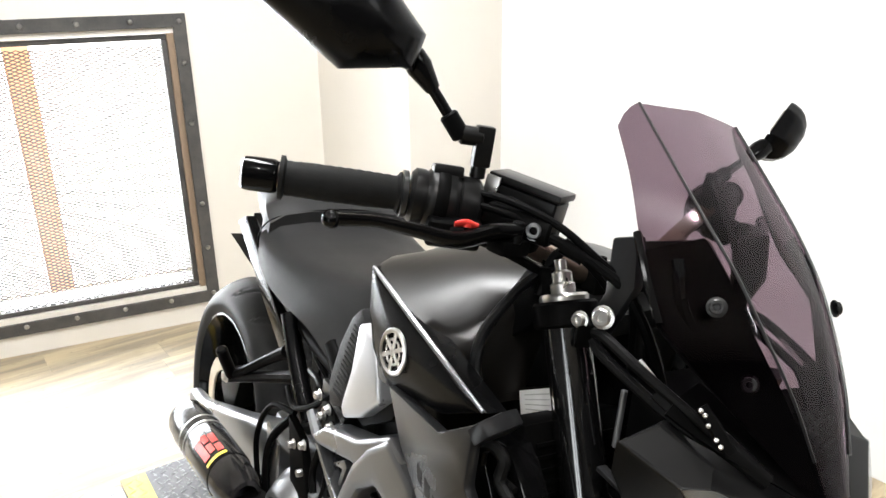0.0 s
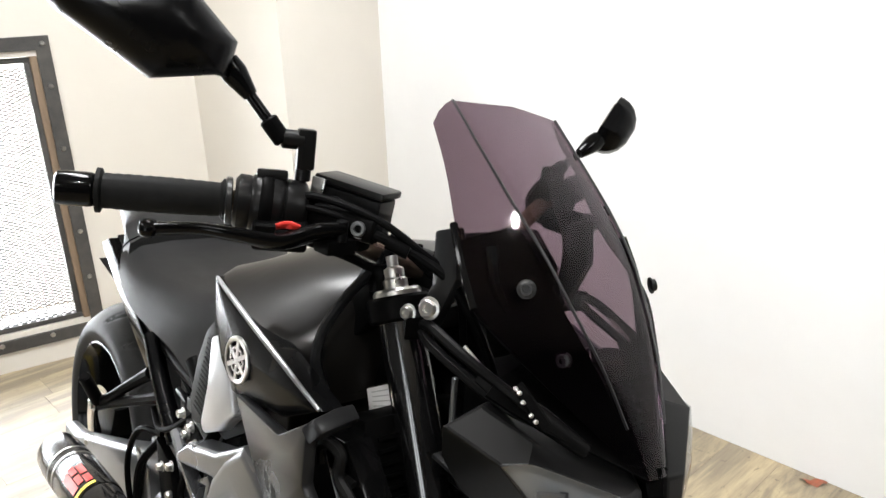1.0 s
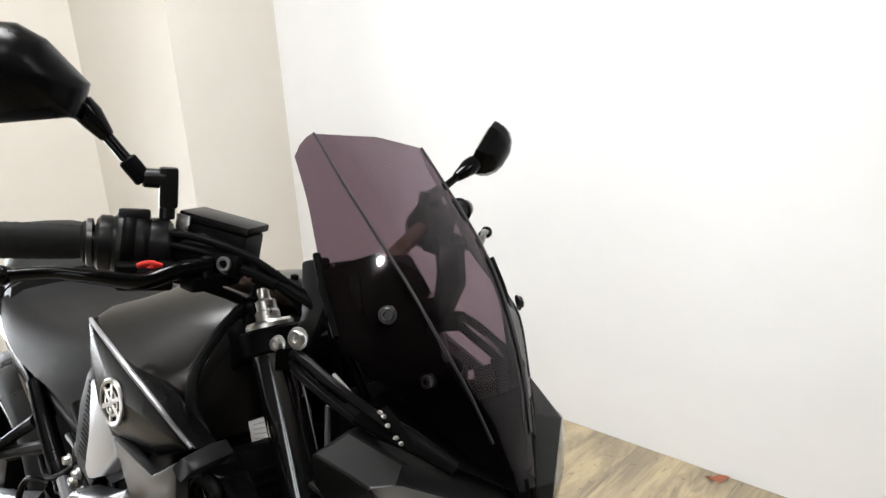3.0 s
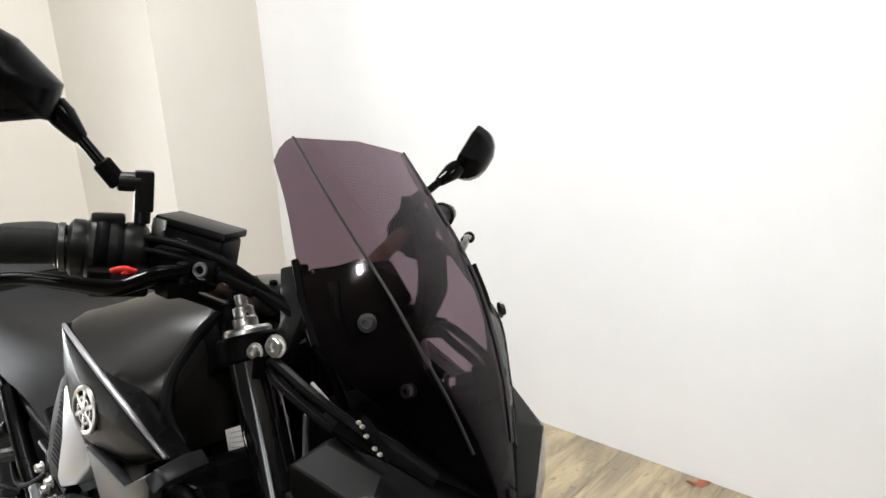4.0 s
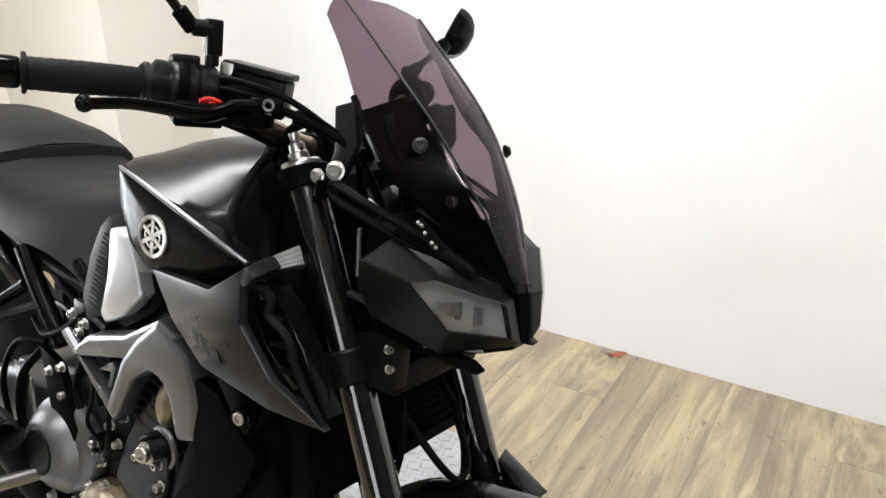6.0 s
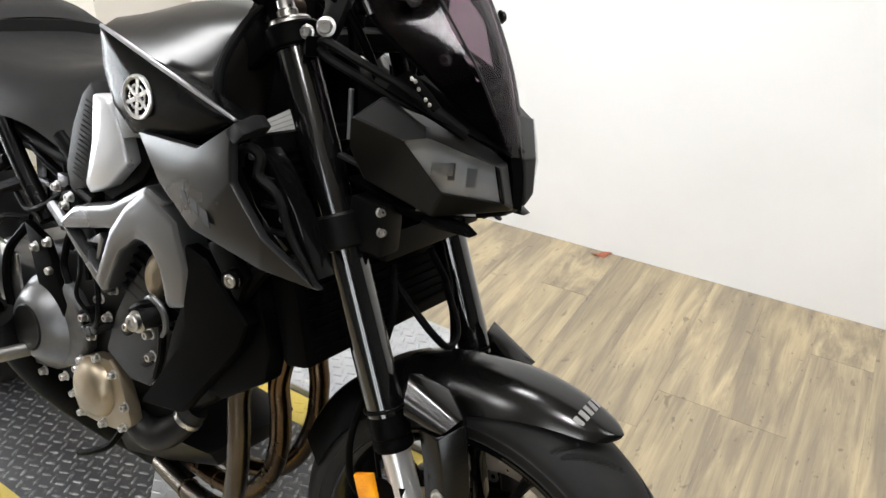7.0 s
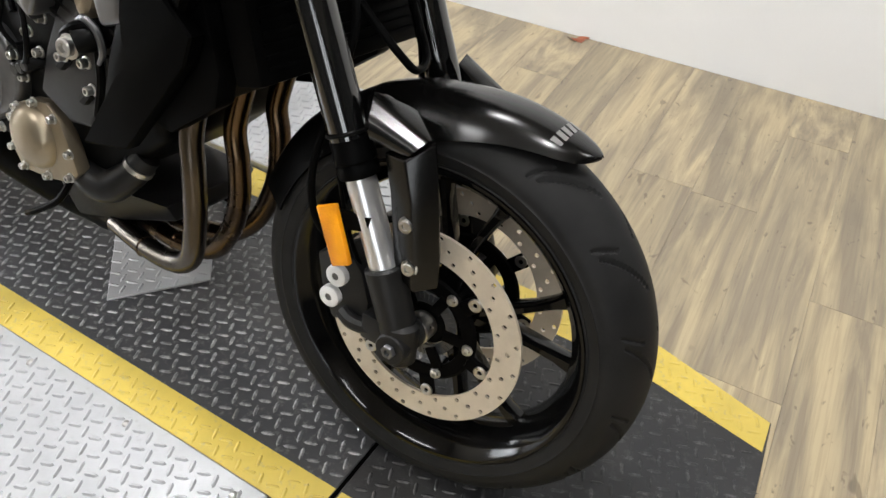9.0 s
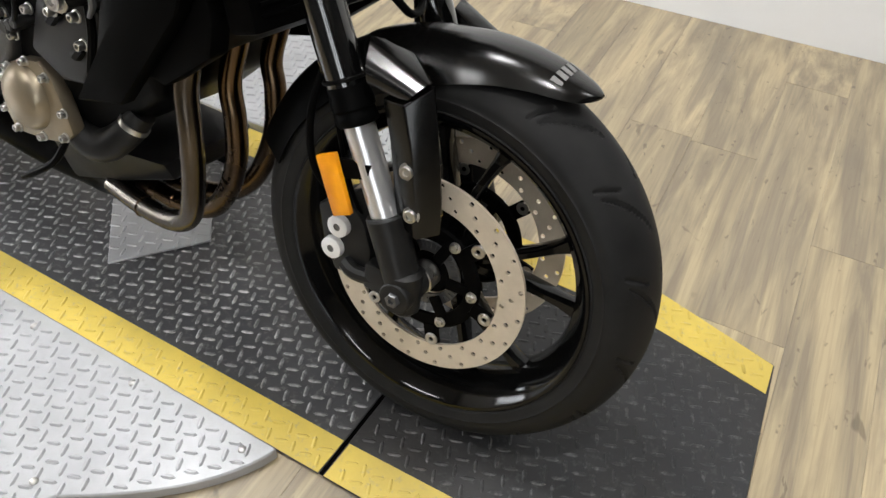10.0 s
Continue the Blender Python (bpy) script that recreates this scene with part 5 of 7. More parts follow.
def make_mirror(side, head_pose, neck, post):
    bm, loop = mirror_head()
    bmesh.ops.transform(bm, matrix=head_pose, verts=bm.verts)
    if head_pose.determinant() < 0:
        bmesh.ops.reverse_faces(bm, faces=bm.faces[:])
    root = part("mirror", bm, "black_satin", bike, "satin black five-sided rear-view mirror", m=STEER, angle=40)
    gl = slab([(0.072 + (x - 0.072) * 0.94, 0.034 + (z - 0.034) * 0.94) for x, z in loop], -0.0045, -0.0065, 0.0)
    bmesh.ops.transform(gl, matrix=head_pose, verts=gl.verts)
    part("mirror_glass", gl, "mirror_glass", root, "mirror glass")
    joint = Vector(post) + Vector((-0.011, side * 0.022, 0.006))
    nk = Vector(neck)
    dirn = (nk - joint).normalized()
    part("stem", rod(joint, nk - dirn * 0.012, 0.0058, 14), "gloss_black", root)
    part("boot", lathe([(0.0, 0.0), (0.0075, 0.0), (0.0085, 0.004), (0.0135, 0.026), (0.0125, 0.040), (0.0, 0.042)], along(nk - dirn * 0.030, nk + dirn * 0.02), 16), "gloss_black", root)
    part("collar", rod(joint - dirn * 0.004, joint + dirn * 0.024, 0.0098, 16, 0.002), "matt_black", root)
    b2 = rod(Vector(post) - Vector((0, 0, 0.036)), Vector(post) + Vector((0, 0, 0.0)), 0.0082, 14, 0.001)
    own = box((-0.0085, -0.0085, -0.020), (0.0085, 0.0105, 0.022), 0.003)
    join(b2, own, Matrix.Translation(post) @ pose(0, 0, -0.004, 0, 0, 90 * side - 65 * side))
    rod(Vector(post) + Vector((0, 0, 0.006)), joint, 0.010, 12, 0.002, bm=b2)
    part("mount", b2, "grained_plastic", root)
    return root


HEAD_R = pose(-0.436, -0.268, 1.216) @ Matrix(((-0.330, 0.944, 0, 0), (-0.944, -0.330, 0, 0), (0, 0, 1, 0), (0, 0, 0, 1)))
make_mirror(-1, HEAD_R, (-0.436, -0.262, 1.218), (-0.396, -0.196, 1.150))
HEAD_L = pose(-0.404, 0.300, 1.170) @ pose(0, 0, 0, 0, 0, 11.5) @ Matrix(((-0.330, 0.944, 0, 0), (0.944, 0.330, 0, 0), (0, 0, 1, 0), (0, 0, 0, 1))) @ pose(0, 0, 0, -20, 0, 0) @ Matrix.Diagonal((0.74, 0.80, 0.95, 1))
make_mirror(1, HEAD_L, (-0.400, 0.292, 1.172), (-0.396, 0.196, 1.118))

# -- screen --
E_ = [(-0.315, -0.1045, 1.202), (-0.272, -0.112, 1.150), (-0.236, -0.122, 1.097), (-0.203, -0.135, 1.062), (-0.174, -0.142, 1.030), (-0.121, -0.099, 0.977), (-0.081, -0.059, 0.935), (-0.046, -0.022, 0.897)]
K_ = [(-0.305, -0.083, 1.2145), (-0.250, -0.082, 1.166), (-0.201, -0.079, 1.122), (-0.159, -0.071, 1.080), (-0.123, -0.060, 1.034), (-0.092, -0.046, 0.989), (-0.067, -0.032, 0.942), (-0.044, -0.019, 0.896)]
C_ = [(-0.297, 0, 1.2205), (-0.238, 0, 1.173), (-0.187, 0, 1.129), (-0.146, 0, 1.085), (-0.112, 0, 1.038), (-0.083, 0, 0.992), (-0.060, 0, 0.945), (-0.040, 0, 0.898)]


def screen_grid(off=0.0, rows=None):
    fine = lambda P: spline(P, 4)
    E, K, C = fine(E_), fine(K_), fine(C_)
    grid = []
    for e, k, c in zip(E, K, C):
        half = [e.lerp(k, t) for t in (0, 0.35, 0.7, 0.93)]
        for t in (0.0, 0.08, 0.3, 0.55, 0.8):
            q = k.lerp(c, t)
            q.x += 0.004 * math.sin(t * math.pi) * abs(k.y) / 0.08
            half.append(q)
        row = half + [c] + [Vector((p.x, -p.y, p.z)) for p in half[::-1]]
        grid.append(row)
    return grid


G = screen_grid()
for row, by in ((0, (1.0, 0.40, 0.08)), (1, (0.66, 0.22, 0.03)), (2, (0.36, 0.10, 0.0)), (3, (0.14, 0.03, 0.0))):
    G[row] = [p + Vector((0.010, 0, -0.0135)) * (by[min(i, 18 - i)] if min(i, 18 - i) < 3 else 0.0) for i, p in enumerate(G[row])]
screen = bpart("windscreen", shell(G, 0.0032), "screen", "smoke-tinted touring screen", front=True, angle=15)
for s in (-1, 1):
    crease = tube([(p[0] + 0.0015, s * -p[1], p[2] + 0.0006) for p in K_[:-1]], 0.0016, 6, 5)
    part("crease", crease, "shroud", screen)
bolts([(-0.150, -0.1045, 1.056), (-0.119, -0.075, 0.995)], 0.0068, 0.004, "cast_black", (0.55, -0.8, 0.25), screen, twin=True)
for s in (-1, 1):
    part("edge_trim", tube([(p[0] - 0.002, s * -p[1], p[2]) for p in (E_[2:5] if s < 0 else E_[1:6])], 0.0042 if s < 0 else 0.003, 8, 5), "gloss_black", screen)
# the screen sits a little askew on its brackets
ASKEW = Matrix(((1, 0, 0, 0), (0, 1, 0, 0), (0, -0.07, 1, -0.0056), (0, 0, 0, 1)))
for ob in (screen, *screen.children):
    if ob.name.split(".")[0] == "bolt":
        ob.location = ASKEW @ ob.location
    else:
        ob.data.transform(ASKEW)
# the original black fly screen behind it
inner = []
for e, k in zip(spline(E_, 4)[9:], spline(K_, 4)[9:]):
    row = []
    for t in (0.02, 0.25, 0.5, 0.75, 0.93):
        q = e.lerp(k, t) + Vector((-0.005, 0.005, -0.003))
        row.append(q)
    inner.append(row)
fly = bpart("fly_screen", shell(inner, 0.003), "matt_black", "black plastic fly screen behind the tinted screen", both=True, front=True)
nose = []
for k, c in zip(spline(K_, 4)[21:], spline(C_, 4)[21:]):
    row = []
    for t in np.linspace(-1, 1, 9):
        q = k.lerp(c, 1 - abs(t))
        row.append((q.x - 0.008, abs(k.y) * t, q.z - 0.003))
    nose.append(row)
bpart("nose_panel", shell(nose, 0.003), "gloss_black", "gloss black nose panel", front=True)
bpart("nose_blade", loft([[(-0.050, -0.016, 0.900), (-0.042, 0.0, 0.902), (-0.050, 0.016, 0.900), (-0.07, 0.0, 0.90)], [(-0.040, -0.013, 0.870), (-0.032, 0.0, 0.872), (-0.040, 0.013, 0.870), (-0.07, 0.0, 0.87)], [(-0.034, -0.009, 0.830), (-0.027, 0.0, 0.826), (-0.034, 0.009, 0.830), (-0.07, 0.0, 0.832)]]), "gloss_black", "", front=True)

# -- instrument and brackets behind the screen --
own = box((-0.030, -0.062, -0.012), (0.030, 0.062, 0.012), 0.008, 3)
bmesh.ops.transform(own, matrix=pose(-0.268, -0.005, 1.052, 0, 42, 0), verts=own.verts)
dash = bpart("instrument", own, "gloss_black", "digital instrument panel in a black case", front=True)
own = box((-0.026, -0.054, 0.0122), (0.024, 0.054, 0.0136), 0.0008)
bmesh.ops.transform(own, matrix=pose(-0.268, -0.005, 1.052, 0, 42, 0), verts=own.verts)
part("display", own, "gloss_black", dash, "blank black display")
bpart("instrument_bracket", slab([(-0.275, 1.085), (-0.245, 1.095), (-0.235, 1.045), (-0.26, 0.985), (-0.29, 0.985), (-0.27, 1.03)], -0.112, -0.098, 0.004), "shroud", "grey plastic instrument bracket", True, True)
bpart("screen_bracket", tube([(-0.20, -0.105, 1.085), (-0.175, -0.11, 1.04), (-0.135, -0.082, 0.985), (-0.10, -0.05, 0.94)], 0.006, 8, 5), "matt_black", "", True, True)
stay_bm = bmesh.new()
for off in (0.0085, -0.0085):
    tube([(-0.256, -0.130, 0.990 + off * 0.4), (-0.240, -0.131, 0.986 + off), (-0.195, -0.128, 0.972 + off), (-0.150, -0.118, 0.956 + off), (-0.122, -0.100, 0.942 + off * 0.5)], [0.0055, 0.0058, 0.0055, 0.0052, 0.005], 8, 5, bm=stay_bm)
tube([(-0.176, -0.122, 0.966), (-0.150, -0.114, 0.956), (-0.118, -0.092, 0.940), (-0.085, -0.062, 0.915)], [0.008, 0.011, 0.011, 0.008], 10, 5, bm=stay_bm, flat=0.6)
bpart("lamp_stay", stay_bm, "dark_case", "black slotted headlight stay", True, True)
bpart("lamp_stay_pin", tube([(-0.205, -0.118, 0.985), (-0.178, -0.117, 0.972), (-0.150, -0.112, 0.955)], 0.0022, 6, 4), "steel", "", True, True)
bpart("wiring_tube", rod((-0.222, -0.108, 0.945), (-0.218, -0.108, 0.885), 0.0034, 8), "grey_case", "", True, True)
bpart("screw_plate", tube([(-0.128, -0.124, 0.976), (-0.112, -0.119, 0.962), (-0.097, -0.113, 0.946)], 0.006, 8, 3, flat=0.6), "dark_part", "", False, True)
bolts([(-0.123, -0.131, 0.976), (-0.118, -0.131, 0.974), (-0.114, -0.129, 0.966), (-0.106, -0.125, 0.956), (-0.102, -0.122, 0.951)], 0.0016, 0.004, "steel", (0.4, -0.8, 0.4), None, True)

# -- headlight --
def headlight_shell():
    a, a2 = (-0.175, -0.166, 0.926), (-0.184, -0.156, 0.889)
    b = (-0.151, -0.142, 0.952)
    c = (-0.111, -0.104, 0.921)
    d = (-0.045, -0.022, 0.885)
    e = (-0.030, -0.014, 0.828)
    f = (-0.097, -0.096, 0.817)
    g = (-0.176, -0.130, 0.849)
    A, T, B, C, D = (-0.109, -0.152, 0.912), (-0.091, -0.132, 0.917), (-0.041, -0.050, 0.884), (-0.032, -0.040, 0.8405), (-0.079, -0.105, 0.852)
    bm = bmesh.new()
    v = {n: bm.verts.new(p) for n, p in dict(a=a, a2=a2, b=b, c=c, d=d, e=e, f=f, g=g, A=A, T=T, B=B, C=C, D=D).items()}
    k = {n: bm.verts.new((p[0] - 0.010, p[1] + 0.007, p[2])) for n, p in dict(A=A, T=T, B=B, C=C, D=D).items()}
    back = {n: bm.verts.new(p) for n, p in dict(b=(-0.185, -0.06, 0.94), d=(-0.075, 0.0, 0.89), e=(-0.07, 0.0, 0.828), f=(-0.11, -0.05, 0.815), g=(-0.20, -0.06, 0.84)).items()}
    F = bm.faces.new
    F((v["a"], v["b"], v["c"], v["T"], v["A"]))
    F((v["c"], v["d"], v["B"], v["T"]))
    F((v["B"], v["d"], v["e"], v["C"]))
    F((v["C"], v["e"], v["f"], v["D"]))
    F((v["a"], v["A"], v["D"], v["f"]))
    F((v["a"], v["f"], v["g"], v["a2"]))
    for p, q in (("A", "T"), ("T", "B"), ("B", "C"), ("C", "D"), ("D", "A")):
        F((v[p], v[q], k[q], k[p]))
    F((v["b"], back["b"], back["d"], v["d"], v["c"]))
    F((v["d"], back["d"], back["e"], v["e"]))
    F((v["e"], back["e"], back["f"], v["f"]))
    F((v["f"], back["f"], back["g"], v["g"]))
    F((v["a"], v["a2"], v["g"], back["g"], back["b"], v["b"]))
    F((k["A"], k["T"], k["B"], k["C"], k["D"]))
    bmesh.ops.recalc_face_normals(bm, faces=bm.faces)
    bevelled(bm, 0.0035, 2, 18)
    return bm, (A, T, B, C, D)


def lens_spot(corners, u, w):
    """A point of the five-sided lens: along it and down it."""
    a, t, b, c, d = corners
    upper = a.lerp(t, u * 3) if u < 1 / 3 else t.lerp(b, u * 1.5 - 0.5)
    return upper.lerp(d.lerp(c, u), w)


hb, LENS = headlight_shell()
head = bpart("headlight", hb, "grained_plastic", "matt black angular headlight housing", both=True, front=True, angle=9)
for s in (-1, 1):
    quad = [Vector((p[0] - 0.003, p[1] * -s, p[2])) for p in LENS]
    grid = [[lens_spot(quad, u, w) + Vector((0.006, s * 0.006, 0)) * math.sin(u * math.pi) * math.sin(w * math.pi) for u in np.linspace(0, 1, 7)] for w in np.linspace(0, 1, 5)]
    part("lens", shell(grid, 0.002), "lens", head, "clear headlight lens")
    bk = [p + Vector((-0.0055, -s * 0.0035, 0)) for p in quad]
    grid = [[lens_spot(bk, u, w) for u in np.linspace(0, 1, 7)] for w in np.linspace(0, 1, 3)]
    part("reflector_bowl", shell(grid, 0.001), "reflector_grey", head, "grey reflector")
    for q, tall, wide in ((0.30, 0.007, 0.013), (0.42, 0.010, 0.004), (0.66, 0.011, 0.006)):
        mid_q = lens_spot(bk, q, 0.52) + Vector((0.004, s * 0.004, 0))
        turn = Vector((0.75, s * 0.65, 0.1)).to_track_quat("Z", "Y").to_matrix().to_4x4()
        own = box((-wide, -tall, -0.001), (wide, tall, 0.002), 0.0006)
        for k in range(3):
            box((-wide * 0.7 + wide * 0.55 * k, -tall * 0.8, 0.002), (-wide * 0.45 + wide * 0.55 * k, tall * 0.8, 0.003), 0.0003, bm=own)
        bmesh.ops.transform(own, matrix=Matrix.Translation(mid_q) @ turn, verts=own.verts)
        part("lamp_block", own, "grey_case" if q == 0.42 else "bright_edge", head)
    strip = tube([(-0.118, s * 0.098, 0.822), (-0.09, s * 0.080, 0.822), (-0.060, s * 0.055, 0.822)], 0.0020, 8, 4, flat=0.6)
    part("daytime_strip", strip, "logo_grey", head, "pale running-light strip")
brow = [[(-0.153, -0.137, 0.958), (-0.132, -0.118, 0.944), (-0.110, -0.096, 0.930), (-0.078, -0.056, 0.912), (-0.046, -0.018, 0.893)],
        [(-0.158, -0.116, 0.968), (-0.136, -0.098, 0.955), (-0.113, -0.076, 0.940), (-0.082, -0.038, 0.922), (-0.052, -0.008, 0.903)],
        [(-0.165, -0.080, 0.974), (-0.142, -0.064, 0.960), (-0.120, -0.045, 0.945), (-0.092, -0.012, 0.926), (-0.062, -0.002, 0.905)]]
bpart("lamp_brow", shell(brow, 0.003), "cowl_black", "black plastic brow over the lamp", both=True, front=True)
# trays under the lamp
tr = loft([[(-0.21, -0.116, 0.842), (-0.21, 0.116, 0.842), (-0.21, 0.10, 0.827), (-0.21, -0.10, 0.827)], [(-0.13, -0.104, 0.820), (-0.13, 0.104, 0.820), (-0.13, 0.09, 0.806), (-0.13, -0.09, 0.806)], [(-0.066, -0.055, 0.824), (-0.066, 0.055, 0.824), (-0.066, 0.045, 0.814), (-0.066, -0.045, 0.814)], [(-0.036, -0.020, 0.829), (-0.036, 0.020, 0.829), (-0.040, 0.016, 0.819), (-0.040, -0.016, 0.819)]])
bpart("lamp_tray", bevelled(tr, 0.003), "matt_black", "black plastic tray under the lamp", front=True)
fin = slab([(-0.200, 0.828), (-0.145, 0.803), (-0.098, 0.800), (-0.049, 0.802), (-0.064, 0.811), (-0.125, 0.816), (-0.19, 0.834)], -0.082, -0.060, 0.002)
bpart("lamp_fin", fin, "gloss_black", "", True, True)
bpart("side_blade", slab([(-0.213, 0.868), (-0.178, 0.862), (-0.176, 0.866), (-0.212, 0.873)], -0.136, -0.124, 0.0015), "shroud", "", True, True)
core = loft([[(-0.23, -0.09, 0.955), (-0.23, 0.09, 0.955), (-0.22, 0.09, 0.84), (-0.22, -0.09, 0.84)], [(-0.11, -0.06, 0.91), (-0.11, 0.06, 0.91), (-0.11, 0.06, 0.828), (-0.11, -0.06, 0.828)]])
bpart("lamp_core", bevelled(core, 0.006), "dark_part", "", front=True)

# -- tank --
def tank_mesh():
    st = [(-0.78, 0.905, 0.04, (0.060, 0.885), (0.070, 0.860), (0.07, 0.80)),
          (-0.70, 0.940, 0.05, (0.080, 0.925), (0.088, 0.890), (0.09, 0.80)),
          (-0.62, 0.976, 0.07, (0.116, 0.954), (0.122, 0.905), (0.12, 0.81)),
          (-0.578, 0.992, 0.080, (0.162, 0.968), (0.164, 0.905), (0.155, 0.82)),
          (-0.550, 1.003, 0.092, (0.203, 0.972), (0.204, 0.905), (0.185, 0.82)),
          (-0.50, 1.014, 0.100, (0.214, 0.962), (0.219, 0.900), (0.205, 0.835)),
          (-0.44, 1.017, 0.100, (0.213, 0.946), (0.217, 0.893), (0.205, 0.845)),
          (-0.395, 1.016, 0.095, (0.190, 0.935), (0.200, 0.890), (0.19, 0.855)),
          (-0.372, 1.010, 0.085, (0.160, 0.930), (0.170, 0.890), (0.16, 0.86))]
    rings = []
    for x, topz, sh, ridge, side, bot in st:
        half = [(0.0, topz), (sh * 0.6, topz - 0.001), (sh, topz - 0.005), (sh + (ridge[0] - sh) * 0.45, topz - 0.005 + (ridge[1] - topz) * 0.36), (ridge[0] - 0.012, ridge[1] + 0.007), ridge, (ridge[0] + (side[0] - ridge[0]) * 0.5, (ridge[1] + side[1]) / 2), side, bot]
        rings.append([(x, -y, z) for y, z in half] + [(x, y, z) for y, z in half[:0:-1]])
    fine = []
    n = len(rings[0])
    lines = [spline([r[k] for r in rings], 4) for k in range(n)]
    for i in range(len(lines[0])):
        fine.append([lines[k][i] for k in range(n)])
    return loft(fine)


tank = bpart("fuel_tank", tank_mesh(), "tank_paint", "matt dark metallic fuel tank", angle=46)
panel = pillow([(-0.545, 0.972), (-0.497, 0.962), (-0.373, 0.929), (-0.284, 0.904), (-0.357, 0.866), (-0.478, 0.845), (-0.520, 0.875), (-0.540, 0.92)], -0.190, -0.2165, 0.0095, 0.004, 6, 5)
bpart("tank_panel", panel, "black_satin", "satin black pointed tank side panel", both=True, angle=60)
bpart("panel_edge", tube([(-0.543, -0.2150, 0.9715), (-0.497, -0.2175, 0.9615), (-0.43, -0.2185, 0.9440), (-0.365, -0.2180, 0.9265), (-0.288, -0.2165, 0.9045)], [0.0025, 0.0032, 0.0034, 0.0032, 0.002], 8, 6), "bright_edge", "", True)
for s in (-1, 1):
    at = Matrix.Translation((-0.452, s * 0.2256, 0.899)) @ Vector((0.03, s, 0.05)).to_track_quat("Z", "Y").to_matrix().to_4x4()
    e = lathe([(0.0, 0.0012), (0.022, 0.0012), (0.023, 0.0016)], at, 36)
    em = part("emblem", e, "dark_part", tank, "round silver maker's emblem")
    part("emblem_ring", lathe([(0.0222, 0.0), (0.0222, 0.0034), (0.0235, 0.0042), (0.0265, 0.0042), (0.0278, 0.003), (0.0278, 0.0)], at, 40), "steel", em)
    for k in range(3):
        own = box((-0.0028, -0.0225, 0.0012), (0.0028, 0.0225, 0.0036), 0.0006, 1)
        bmesh.ops.transform(own, matrix=at @ pose(0, 0, 0, 0, 0, 60 * k), verts=own.verts)
        part("emblem_bar", own, "steel", em)
        for q in (-1, 1):
            own = box((-0.0075, q * 0.0135 - 0.0016, 0.0012), (0.0075, q * 0.0135 + 0.0016, 0.0034), 0.0005, 1)
            bmesh.ops.transform(own, matrix=at @ pose(0, 0, 0, 0, 0, 60 * k), verts=own.verts)
            part("emblem_bar", own, "steel", em)
# trim strap at the tank's front edge, and the black duct in front of it
strap = tube([(-0.352, -0.118, 1.024), (-0.358, -0.139, 1.004), (-0.362, -0.164, 0.971), (-0.364, -0.175, 0.945), (-0.364, -0.176, 0.915), (-0.362, -0.162, 0.874)], [0.008, 0.009, 0.0095, 0.0095, 0.0095, 0.010], 10, 6, flat=0.6)
bpart("tank_trim", strap, "shroud", "grey plastic trim along the tank's front edge", both=True)
bpart("tank_front_cover", slab([(-0.365, 1.028), (-0.330, 1.036), (-0.322, 1.02), (-0.34, 0.97), (-0.385, 0.93), (-0.39, 0.88), (-0.37, 0.87), (-0.40, 0.86), (-0.43, 0.90), (-0.41, 0.96)], -0.125, -0.10, 0.004), "matt_black", "", True)
dk = loft([[(-0.60, -0.15, 0.84), (-0.60, 0.15, 0.84), (-0.60, 0.15, 0.66), (-0.60, -0.15, 0.66)], [(-0.44, -0.165, 0.87), (-0.44, 0.165, 0.87), (-0.42, 0.16, 0.68), (-0.42, -0.16, 0.68)], [(-0.375, -0.068, 0.99), (-0.375, 0.068, 0.99), (-0.30, 0.066, 0.74), (-0.30, -0.066, 0.74)]])
bpart("airbox", bevelled(dk, 0.01), "dark_part", "black airbox under the tank")
LABEL = [(-0.368, 0.874), (-0.290, 0.917), (-0.277, 0.862), (-0.354, 0.838)]
lab = slab(LABEL, -0.100, -0.103, 0.0005)
lab_ob = bpart("warning_label", lab, "white_label", "white paper label with grey lines")
for k in range(6):
    lo, hi = (k + 0.9) / 7.6, (k + 1.1) / 7.6
    row = []
    for u, w in ((0.12, lo), (0.85 - 0.1 * (k % 2), lo), (0.85 - 0.1 * (k % 2), hi), (0.12, hi)):
        a, b, c, d = [Vector((x, 0, z)) for x, z in LABEL]
        p = a.lerp(b, u).lerp(d.lerp(c, u), w)
        row.append((p.x, p.z))
    part("text_line", slab(row, -0.1031, -0.1036, 0), "ink", lab_ob)
bpart("label_plate", slab([(-0.371, 0.875), (-0.286, 0.921), (-0.272, 0.860), (-0.356, 0.834)], -0.085, -0.0998, 0.002), "dark_part")

# -- seats and tail --
def seat_mesh(st):
    rings = []
    for x, topz, hw, edge, low, lw in st:
        half = [(0, topz), (hw * 0.45, topz - 0.001), (hw * 0.8, topz - 0.008), (hw, edge), (hw + 0.004, (edge + low) / 2), (lw, low)]
        rings.append([(x, -y, z) for y, z in half] + [(x, y, z) for y, z in half[:0:-1]])
    n = len(rings[0])
    lines = [spline([r[k] for r in rings], 5) for k in range(n)]
    return loft([[lines[k][i] for k in range(n)] for i in range(len(lines[0]))])


